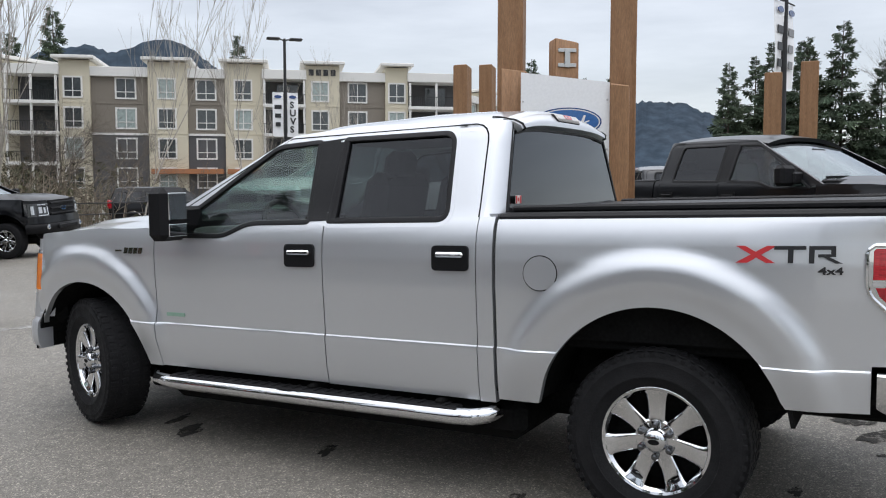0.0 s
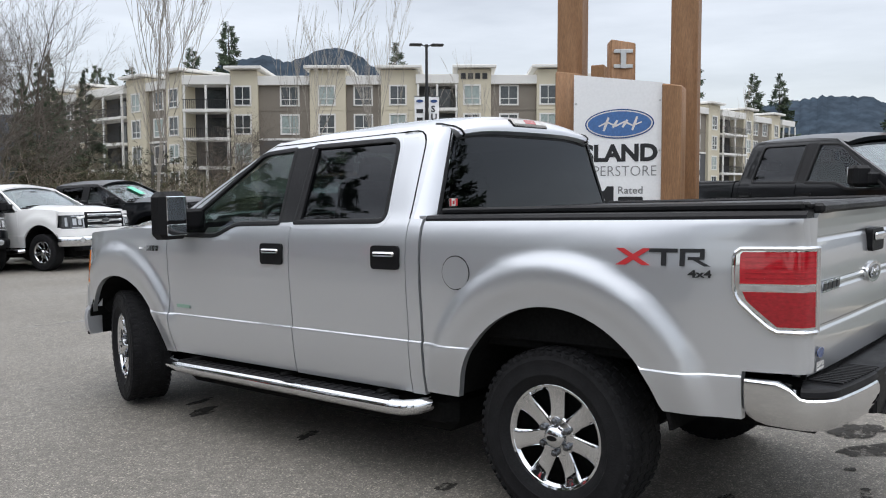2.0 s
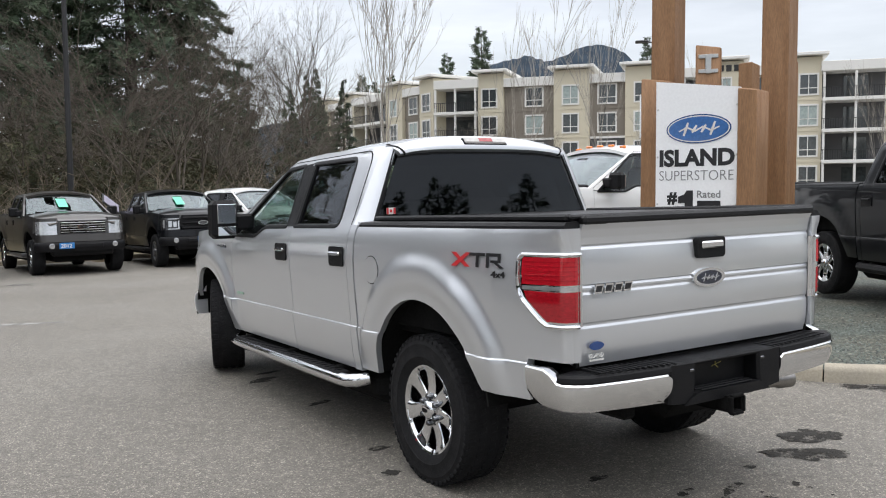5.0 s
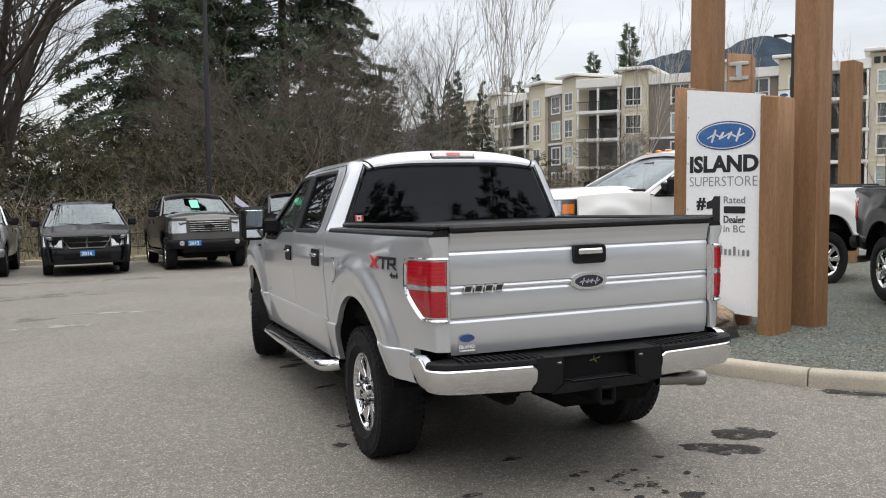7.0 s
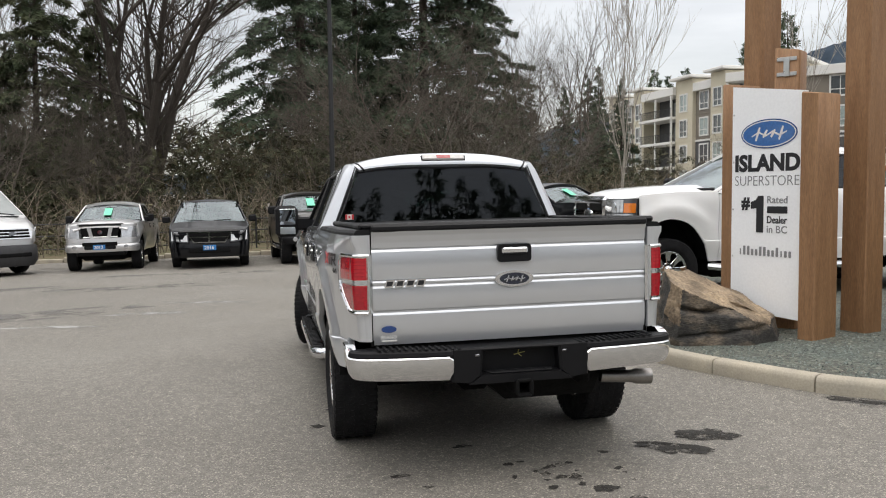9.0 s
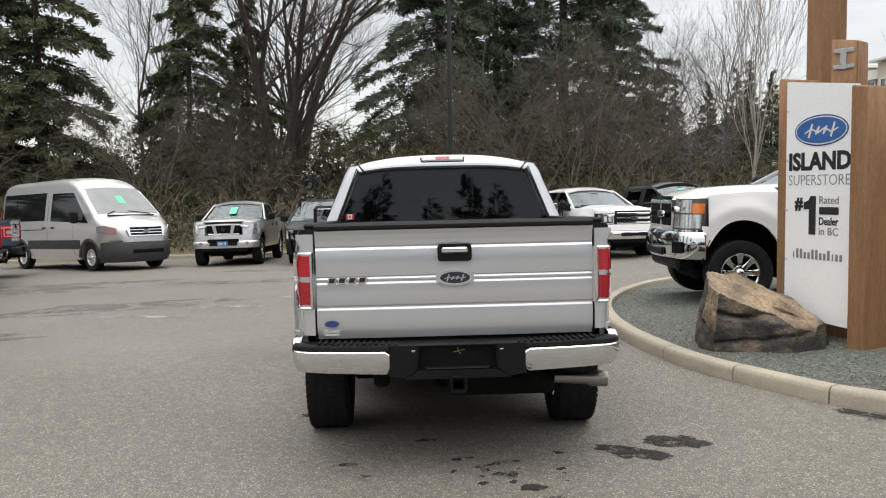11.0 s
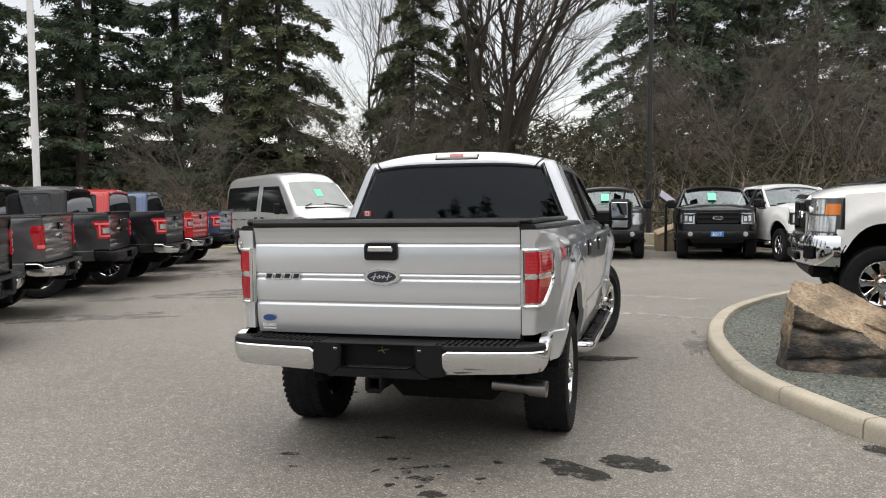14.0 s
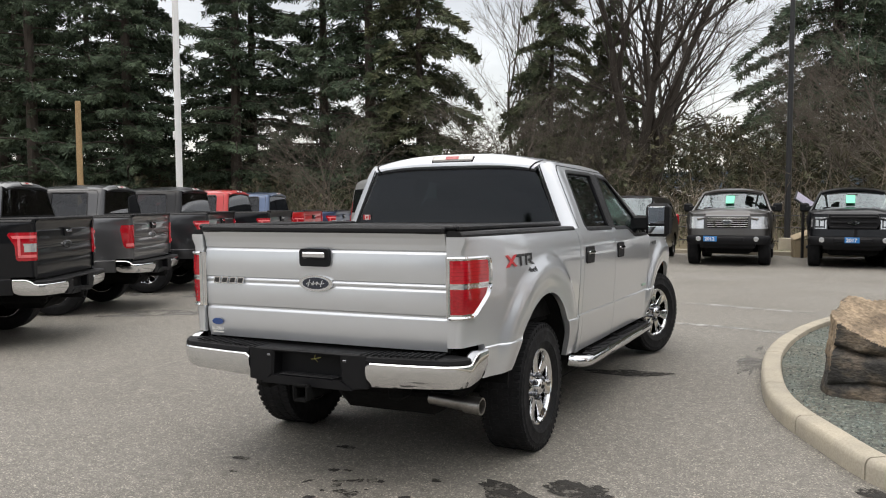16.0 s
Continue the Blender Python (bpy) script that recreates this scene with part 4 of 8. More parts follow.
    def gate_face(u, v):
        z = 0.765 + 0.625 * v
        y = 0.142 + lerp(z, (0.765, 0.931, 0.944, 0.952, 0.957, 1.080, 1.091, 1.097, 1.101, 1.110, 1.120, 1.126, 1.279, 1.290, 1.296, 1.301, 1.33, 1.365, 1.390),
                         (0.003, 0.000, 0.0070, 0.0070, 0.001, 0.001, 0.0065, 0.0065, 0.002, 0.0015, 0.0065, 0.000, 0.000, 0.0060, 0.0060, 0.000, -0.005, -0.016, -0.030))
        for z0, z1 in ((0.765, 0.931), (0.957, 1.080), (1.126, 1.279)):
            if z0 < z < z1:
                y -= 0.0045 * (z1 - z0) / 0.14 * math.sin(math.pi * (z - z0) / (z1 - z0))
        y += 0.018 * ((z - 1.12) / 0.38) ** 2
        return ((2 * u - 1) * 0.800, y - 0.012 * (1 - (2 * u - 1) ** 4), z)

    tg = vp("tailgate", Geo().grid(gate_face, 20 if fine else 8, 190 if fine else 44, lambda p: Vector((p.x, 0.21, p.z))), gate, angle=14)
    m = Matrix(((1, 0, 0, 0.0), (0, 0, -1, 0.136), (0, 1, 0, 1.250), (0, 0, 0, 1)))
    vp("tailgate_handle", Geo().prism(rounded(0.196, 0.098, 0.02), 0.03, m), PLASTIC, tg, "black handle surround")
    vp("grip", Geo().box((0, 0.100, 1.264), (0.150, 0.018, 0.036), 0.008), CHROME, tg, "chrome handle")
    m = Matrix(((1, 0, 0, 0.0), (0, 0, -1, 0.134), (0, 1, 0, 1.106), (0, 0, 0, 1)))
    vp("emblem", Geo().prism(ellipse(0.112, 0.046), 0.016, m), CHROME, tg, "chrome-rimmed dark oval emblem")
    vp("emblem_face", Geo().prism(ellipse(0.086, 0.033), 0.019, m), DEEPBLUE if fine else GUNMETAL, tg)
    if fine:
        for piece in pieces(script_strokes(0.125, 0.022, m)):
            vp("emblem_stroke", piece, CHROME, tg, "plain chrome stroke on the oval")
    for s in (-1, 1):
        vp("gate_gap", Geo().box((s * 0.8045, 0.165, 1.07), (0.018, 0.02, 0.62)), DARK, tg)
    vp("bed_floor", Geo().box((0, 1.09, 0.80), (1.70, 1.66, 0.06), 0.01), DARK)
    for s in (-1, 1):
        vp("bed_wall", Geo().box((s * 0.865, 1.09, 1.09), (0.04, 1.72, 0.56), 0.01), DARK)
    vp("bed_wall", Geo().box((0, 1.955, 1.10), (1.78, 0.04, 0.60), 0.01), DARK)
    for s in (-1, 1):
        rings = []
        for k in range(15):
            y = 0.140 + 1.84 * k / 14
            w = body_half(y, 1.370)
            rings.append([(s * (w - a), y, z) for a, z in ((0.004, 1.366), (0.006, 1.386), (0.018, 1.400), (0.085, 1.404), (0.095, 1.395), (0.095, 1.37))])
        vp("bed_rail", Geo().loft(rings), VINYL)
    if cover:
        g = Geo()
        g.grid(lambda u, v: ((2 * u - 1) * 0.845, 0.15 + 1.80 * v, 1.412 + 0.012 * (1 - (2 * u - 1) ** 6)), 16, 12, lambda p: p - Vector((0, 0, 0.03)))
        tc_ = vp("tonneau_cover", g, VINYL, plabel="black soft vinyl bed cover")
        for s in (-1, 1):
            vp("cover_rail", Geo().box((s * 0.842, 1.06, 1.418), (0.045, 1.80, 0.034), 0.010), VINYL, tc_)
        vp("cover_rail", Geo().box((0, 0.165, 1.420), (1.70, 0.05, 0.024), 0.008), VINYL, tc_)
    g = Geo().box((0, 0.152, 1.408), (1.604, 0.095, 0.040), 0.012)
    vp("gate_cap", g, VINYL, tg)
    # rear bumper: bright wings, black step pad and recessed middle
    tuck = 0.022 if fine else 0.0

    def wing_path(u):
        if u <= 0.55:
            return 0.385 + (0.80 - 0.385) * u / 0.55, tuck + 0.026 * (u / 0.55) ** 2, 0.0, -1.0
        a = radians(90 * smooth01((u - 0.55) / 0.35))
        return 0.80 + 0.128 * math.sin(a), tuck + 0.026 + 0.115 * (1 - math.cos(a)) + (0.20 - tuck) * smooth01((u - 0.80) / 0.20), math.sin(a), -math.cos(a)

    for s in (-1, 1):
        rings, pads = [], []
        for k in range(33):
            u = k / 32
            px, py, nx, ny = wing_path(u)
            zt = 0.706 + 0.012 * u + 0.052 * smooth01((u - 0.80) / 0.07)
            zb = 0.566 + 0.028 * u + 0.03 * smooth01((u - 0.9) / 0.1)
            nip = 0.016 * max(0.0, 1 - u / 0.03)
            zt, zb = zt - nip, zb + nip
            rings.append([(s * (px + nx * d), py + ny * d, z) for d, z in ((0.008, zt), (0.020, zt - 0.003), (0.026, zt - 0.010), (0.027, zt - 0.03), (0.024, (zt + zb) / 2), (0.014, zb + 0.03), (-0.002, zb + 0.004), (-0.03, zb), (-0.03, zt))])
            if u < 0.83:
                zp = 0.706 + 0.012 * u
                pads.append([(s * (px + nx * d), py + ny * d, z) for d, z in ((0.018, zp - 0.006), (0.022, zp + 0.006), (0.018, zp + 0.024), (0.006, zp + 0.034), (-0.11, zp + 0.036), (-0.11, zp - 0.006))])
        rb = vp("rear_bumper", Geo().loft(rings), bump_mat, plabel="bright bumper wing with a black step pad", angle=24)
        sp = vp("step_pad", Geo().loft(pads), PLASTIC, rb, "black ribbed plastic step", angle=30)
        if fine:
            for k in range(13):
                vp("tread_rib", Geo().box((s * (0.35 + 0.036 * k), tuck + 0.048 + 0.02 * (k / 12) ** 2, 0.744 + 0.001 * k), (0.016, 0.125, 0.008), 0.003), PLASTIC, sp)
    # the moulded middle: two cheeks beside a sunken plate well, a lip above and a tread below
    rc = vp("bumper_recess", Geo().box((0, tuck + 0.075, 0.660), (0.46, 0.02, 0.15), 0.006), PLASTIC, plabel="black recessed bumper middle")
    for s in (-1, 1):
        face = [(s * 0.215, 0.732), (s * 0.392, 0.738), (s * 0.392, 0.560), (s * 0.300, 0.548), (s * 0.225, 0.590)]
        g = Geo().loft([[(x, tuck + 0.072, z) for x, z in face], [(x, tuck - 0.006, z) for x, z in face], [(x - s * 0.010 if abs(x) > 0.26 else x + s * 0.014, tuck - 0.018, z * 0.985 + 0.01) for x, z in face]])
        vp("bumper_cheek", g, PLASTIC, rc, angle=24)
        vp("plate_lamp", Geo().box((s * 0.25, tuck - 0.012, 0.700), (0.028, 0.02, 0.018), 0.005), GUNMETAL, rc)
    vp("recess_top", Geo().box((0, tuck + 0.068, 0.732), (0.80, 0.17, 0.020), 0.008), PLASTIC, rc)
    well = [(-0.225, 0.595), (0.225, 0.595), (0.300, 0.548), (-0.300, 0.548)]
    g = Geo().loft([[(x, tuck + 0.08, z) for x, z in well], [(x, tuck - 0.028, z - 0.004) for x, z in well]])
    vp("lower_step", g, PLASTIC, rc, angle=24)
    for k in range(3):
        vp("step_tread", Geo().box((0, tuck + 0.050 - 0.030 * k, 0.598), (0.40 - 0.02 * k, 0.012, 0.008), 0.003), PLASTIC, rc)
    vp("cross_member", Geo().box((0, 0.22, 0.69), (1.62, 0.14, 0.12), 0.02), DARK, rc)
    g = Geo()
    for sx, sz, wx, wz in ((-1, 0, 0.010, 0.078), (1, 0, 0.010, 0.078), (0, -1, 0.078, 0.010), (0, 1, 0.078, 0.010)):
        g.box((sx * 0.034, 0.08, 0.515 + sz * 0.034), (wx, 0.26, wz), 0.003)
        g.box((sx * 0.042, -0.045, 0.515 + sz * 0.042), (wx if wx > 0.05 else 0.014, 0.03, wz if wz > 0.05 else 0.014), 0.004)
    g.box((0, 0.20, 0.555), (1.0, 0.06, 0.06), 0.01)
    vp("hitch_receiver", g, DARK)
    ex = Geo().rev([(0.10, 0.036), (0.30, 0.038), (0.32, 0.048), (0.42, 0.048), (0.42, 0.040), (0.30, 0.034)], 18, Matrix.Translation((0.50, 0.35, 0.472)) @ pose(0, 0, 0, 0, 3, -3))
    vp("exhaust_tip", ex, DULLSTEEL)
    # nose
    g = Geo().box((0, 5.45, 0.95), (1.70, 0.25, 0.55), 0.05)
    vp("radiator_support", g, DARK)
    g = Geo()
    if heavy:
        g.box((0, 5.72, 1.06), (1.14, 0.10, 0.46), 0.05)
        gr = vp("grille", g, CHROME, plabel="tall chrome grille")
        for s in (-1, 1):
            for z in (0.97, 1.15):
                vp("grille_mesh", Geo().box((s * 0.27, 5.752, z), (0.46, 0.05, 0.12), 0.02), DARK, gr)
    elif lamps == "small":
        g.prism([(-0.42, -0.13), (0.42, -0.13), (0.50, 0.13), (-0.50, 0.13)], 0.06, Matrix(((1, 0, 0, 0), (0, 0, 1, 5.69), (0, 1, 0, 1.05), (0, 0, 0, 1))))
        gr = vp("grille", g, DARK, plabel="dark grille between painted struts")
        for s in (-1, 1):
            vp("grille_strut", Geo().prism([(s * 0.17, -0.15), (s * 0.26, -0.15), (s * 0.34, 0.15), (s * 0.24, 0.15)], 0.05, Matrix(((1, 0, 0, 0), (0, 0, 1, 5.725), (0, 1, 0, 1.05), (0, 0, 0, 1)))), colour, gr)
        vp("grille_strut", Geo().box((0, 5.74, 0.925), (0.90, 0.06, 0.04), 0.015), colour, gr)
        vp("hood_guard", Geo().box((0, 5.66, 1.262), (1.20, 0.10, 0.06), 0.025), PLASTIC, plabel="black hood guard")
        vp("lower_intake", Geo().box((0, 5.865, 0.74), (0.90, 0.04, 0.10), 0.02), DARK)
    elif lamps == "old":
        g.box((0, 5.72, 1.055), (1.06, 0.06, 0.36), 0.03)
        gr = vp("grille", g, trim, plabel="bar grille")
        vp("grille_mesh", Geo().box((0, 5.735, 1.055), (0.94, 0.05, 0.27), 0.01), DARK, gr)
        for k in range(5):
            vp("grille_bar", Geo().box((0, 5.760, 0.950 + 0.052 * k), (0.93, 0.022, 0.016), 0.005), STEEL, gr)
    else:
        g.prism([(-0.46, -0.19), (0.46, -0.19), (0.56, 0.0), (0.50, 0.19), (-0.50, 0.19), (-0.56, 0.0)], 0.05, Matrix(((1, 0, 0, 0), (0, 0, 1, 5.70), (0, 1, 0, 1.06), (0, 0, 0, 1))))
        gr = vp("grille", g, PLASTIC)
        for z in (-0.12, 0.0, 0.12):
            vp("grille_bar", Geo().box((0, 5.765, 1.06 + z), (0.98, 0.035, 0.055), 0.015), grille_mat, gr)
        for s in (-1, 1):
            vp("light_pipe", Geo().box((s * 0.60, 5.705, 1.06), (0.03, 0.02, 0.26), 0.008), CLEARLENS, gr)
    m = Matrix(((1, 0, 0, 0.0), (0, 0, 1, 5.77), (0, 1, 0, 1.06), (0, 0, 0, 1)))
    small = lamps == "small"
    vp("emblem", Geo().prism(ellipse(0.065 if small else 0.125, 0.055 if small else 0.05), 0.02, m), CHROME, gr, "round chrome emblem" if small else "chrome-rimmed oval emblem")
    if not small:
        vp("emblem_face", Geo().prism(ellipse(0.108, 0.040), 0.024, m), BLUEINK if fine else GUNMETAL, gr)
    rings = []
    zb, zt = (0.57, 0.87) if heavy else (0.525, 0.740)
    for k in range(33):
        s = -1 + k / 16
        x, yy, nx, ny = front_path(abs(s))
        x, nx = (x, nx) if s > 0 else (-x, -nx)
        rings.append([(x + nx * d, yy + ny * d, z) for d, z in ((-0.01, zb), (0.012, zb + 0.05), (0.018, (zt + zb) / 2 + 0.02), (0.010, zt - 0.035), (-0.02, zt), (-0.10, zt), (-0.10, zb))])
    fb = vp("front_bumper", Geo().loft(rings), SATIN if fine else bump_mat, angle=50)
    if heavy:
        for s in (-1, 1):
            vp("fog_recess", Geo().box((0, 0, 0), (0.22, 0.03, 0.14), 0.012, Matrix.Translation((s * 0.76, 5.76, 0.71)) @ pose(0, 0, 0, 0, 0, -s * 24)), DARK, fb)
    vp("air_intake", Geo().box((0, 5.858, 0.645), (0.80, 0.05, 0.10), 0.02), PLASTIC, fb)
    vp("valance", Geo().box((0, 5.58, 0.50), (1.30, 0.30, 0.16), 0.05), PLASTIC, fb)
    if plate:
        pl = vp("dealer_plate", Geo().box((plate, 5.888, 0.655), (0.31, 0.012, 0.13), 0.004), SKYBLUE, fb, "bright blue plate with a pale model year")
        vp("plate_year", moved(text_geo(year, 0.115, 0.006, 0.003, 1.0), Matrix(((-1, 0, 0, plate + 0.125), (0, 0, 1, 5.897), (0, 1, 0, 0.615), (0, 0, 0, 1)))), TRIM, pl)
    # underside
    g = Geo()
    g.box((0, 3.2, 0.62), (1.80, 2.3, 0.16), 0.04)
    g.box((0, 1.05, 0.66), (1.0, 1.7, 0.14), 0.03)
    g.box((0, 0.43, 0.66), (1.66, 0.44, 0.10), 0.03)
    g.box((0, 4.9, 0.66), (0.95, 1.3, 0.36), 0.05)
    g.box((0, ARCH_R[0], 0.40), (1.4, 0.16, 0.14), 0.05)
    g.box((0, ARCH_F[0], 0.42), (1.4, 0.16, 0.14), 0.05)
    g.box((0.18, 3.0, 0.47), (0.36, 2.6, 0.22), 0.05)
    # oversize low boxes, added to keep light off the ground beneath
    g.box((0, 3.10, 0.39), (1.72, 2.4, 0.22), 0.06)
    g.box((0.30, 0.66, 0.48), (0.80, 0.66, 0.26), 0.12)
    g.box((0, 4.90, 0.38), (1.10, 1.0, 0.20), 0.06)
    g.box((0, 1.75, 0.46), (1.05, 0.60, 0.24), 0.06)
    g.box((0, 4.85, 0.47), (0.84, 0.9, 0.26), 0.06)
    g.box((0, ARCH_R[0], 0.42), (0.34, 0.36, 0.30), 0.10)
    for s in (-1, 1):
        g.box((s * 0.44, 2.2, 0.55), (0.09, 4.0, 0.18), 0.02)
    vp("chassis", g, DARK)
    vp("fuel_tank", Geo().box((-0.62, 2.75, 0.46), (0.42, 1.4, 0.26), 0.06), DARK)
    vp("spare_wheel", Geo().rev([(-0.11, 0.20), (-0.11, 0.36), (-0.07, 0.385), (0.07, 0.385), (0.11, 0.36), (0.11, 0.20)], 24, Matrix.Translation((-0.05, 0.68, 0.60)) @ pose(0, 0, 0, 0, 90, 0), closed=True), RUBBER)
    # inside
    for x in (-0.42, 0.42):
        g = Geo()
        g.box((x, 3.20, 0.98), (0.54, 0.55, 0.20), 0.06)
        g.box((0, 0, 0), (0.54, 0.16, 0.66), 0.06, Matrix.Translation((x, 2.93, 1.30)) @ pose(0, 0, 0, 12))
        g.box((0, 0, 0), (0.26, 0.10, 0.17), 0.04, Matrix.Translation((x, 2.86, 1.66)) @ pose(0, 0, 0, 10))
        vp("front_seat", g, INTERIOR)
    g = Geo()
    g.box((0, 2.42, 0.98), (1.50, 0.50, 0.22), 0.06)
    g.box((0, 0, 0), (1.50, 0.15, 0.56), 0.06, Matrix.Translation((0, 2.17, 1.25)) @ pose(0, 0, 0, 8))
    for x in (-0.5, 0.5):
        g.box((x, 2.14, 1.57), (0.25, 0.09, 0.14), 0.03)
    vp("rear_bench", g, INTERIOR)
    vp("dashboard", Geo().box((0, 4.05, 1.20), (1.62, 0.42, 0.26), 0.09), INTERIOR)
    g = Geo()
    ring = [(-0.40 + 0.19 * math.cos(a), 3.72 + 0.07 * math.sin(a), 1.30 + 0.175 * math.sin(a)) for a in [2 * math.pi * k / 24 for k in range(25)]]
    g.tube(ring, 0.017, 8, caps=False)
    g.box((-0.40, 3.75, 1.29), (0.34, 0.03, 0.05), 0.012)
    g.box((-0.40, 3.85, 1.26), (0.06, 0.22, 0.06), 0.015)
    vp("steering_wheel", g, PLASTIC)
    vp("rear_view_mirror", Geo().box((0, 3.62, 1.72), (0.25, 0.03, 0.07), 0.012), PLASTIC)
    vp("headlining", Geo().box((0, 2.75, 1.825), (1.20, 1.35, 0.02), 0.005), INTERIOR)
    if card:
        vp("price_card", Geo().box((0, 0, 0), (0.21, 0.006, 0.45), 0.0, Matrix.Translation((0.05, 3.93, 1.630)) @ pose(0, 0, 0, 63)), MINT, plabel="green price card in the windscreen")
    if roof_lamps:
        for k in range(5):
            x = (k - 2) * 0.24
            vp("roof_marker", Geo().box((x, 3.30, roof_z(x, 3.3) + 0.012), (0.10, 0.06, 0.03), 0.012), AMBER, plabel="amber marker lamp")
    # wheels
    for side in (-1, 1):
        wheel_parts(root, side * 0.835, ARCH_R[0], 0.400, side, fine=fine, finish=rim_finish, spokes=wheel_spokes)
        wheel_parts(root, side * 0.835, ARCH_F[0], 0.400 - rake * 0.5, side, fine=fine, finish=rim_finish, spokes=wheel_spokes, steer=steer)
    return root, vp


def placed(x, y, heading, up=None, tilt=True):
    """The pose of a vehicle whose rear bumper stands over (x, y) and whose nose points along heading (dx, dy)."""
    h = Vector((heading[0], heading[1])).normalized()
    z = gz(x, y) if up is None else up
    ahead = Vector((h.x, h.y, (gz(x + h.x * 4, y + h.y * 4) - gz(x, y)) / 4 if tilt else 0)).normalized()
    right = Vector((h.y, -h.x, 0))
    right.z = (gz(x + right.x, y + right.y) - gz(x - right.x, y - right.y)) / 2 if tilt else 0
    right = (right - ahead * right.dot(ahead)).normalized()
    upv = right.cross(ahead)
    m = Matrix((right, ahead, upv)).transposed().to_4x4()
    return Matrix.Translation((x, y, z)) @ m


def by_nose(x, y, heading, length=5.87, up=None, tilt=True):
    """The same for a vehicle whose nose stands over (x, y)."""
    h = Vector((heading[0], heading[1])).normalized()
    return placed(x - h.x * length, y - h.y * length, heading, up, tilt)


# ---- ground: one sheet out to the horizon ----
def ground_axis(fine_lo, fine_hi, step, far):
    out, d, x = [], step, fine_hi
    mid_ = [fine_lo + step * k for k in range(int((fine_hi - fine_lo) / step) + 1)]
    up = []
    while x < far:
        d *= 1.5
        x += d
        up.append(x)
    return [fine_lo - (u - fine_hi) for u in reversed(up)] + mid_ + up


gx, gy = ground_axis(-26, 30, 1.0, 3500), ground_axis(-20, 30, 1.0, 3500)
g = Geo()
g.add([(x, y, gz(x, y)) for x in gx for y in gy], [(i * len(gy) + j, (i + 1) * len(gy) + j, (i + 1) * len(gy) + j + 1, i * len(gy) + j + 1) for i in range(len(gx) - 1) for j in range(len(gy) - 1)])
tagged(part("ground", g, ASPHALT), "worn grey asphalt lot with pale aggregate", "asphalt", kind="structure")

# ---- gravel island with its kerb ----
EDGE = [(4.1, -4.2), (4.1, -2.0), (4.08, -0.8), (3.9, 0.1), (3.55, 0.68), (3.10, 1.13), (2.80, 1.46), (2.53, 1.98), (2.24, 2.62), (2.07, 3.30), (1.95, 4.30), (1.93, 5.10), (1.99, 5.90), (2.14, 6.80), (2.42, 7.70), (2.90, 8.75), (3.55, 9.75), (4.6, 10.7), (6.2, 11.5), (9.0, 12.0), (14.5, 12.2)]


def curve_through(pts, n):
    """Points along a smooth curve through pts."""
    out = []
    for i in range(len(pts) - 1):
        p0, p1, p2, p3 = [Vector(pts[max(0, min(len(pts) - 1, k))]) for k in (i - 1, i, i + 1, i + 2)]
        for k in range(n):
            t = k / n
            out.append(0.5 * (2 * p1 + (p2 - p0) * t + (2 * p0 - 5 * p1 + 4 * p2 - p3) * t * t + (3 * p1 - 3 * p2 + p3 - p0) * t ** 3))
    return out + [Vector(pts[-1])]


edge = curve_through(EDGE, 6)
normals = []
for i in range(len(edge)):
    d = (edge[min(i + 1, len(edge) - 1)] - edge[max(i - 1, 0)]).normalized()
    normals.append(Vector((d.y, -d.x)))
KERB = ((0.0, -0.03), (0.0, 0.085), (0.012, 0.118), (0.035, 0.130), (0.13, 0.132), (0.155, 0.125), (0.165, 0.10), (0.165, -0.03))
kerb_root = tagged(new("kerb"), "worn buff concrete kerb round the gravel island", "kerb", kind="structure")
per_stone = 9
for s in range(0, len(edge) - 1, per_stone):
    rings = []
    last = min(s + per_stone, len(edge) - 1)
    for i in range(s, last + 1):
        e, nn = edge[i], normals[i]
        d = Vector((-nn.y, nn.x)) * (0.006 if i == s else (-0.006 if i == last else 0))
        rings.append([(e.x + nn.x * a + d.x, e.y + nn.y * a + d.y, gz(e.x, e.y) + z) for a, z in KERB])
    part("kerb_stone", Geo().loft(rings), CONCRETE, kerb_root, angle=50)


def island_z(x, y):
    far = min(math.hypot(x - e.x, y - e.y) for e in edge[::2])
    return gz(x, y) + 0.075 + 0.055 * smooth01((far - 0.2) / 2.2) + 0.018 * noise.noise(Vector((x * 1.3, y * 1.3, 0)))


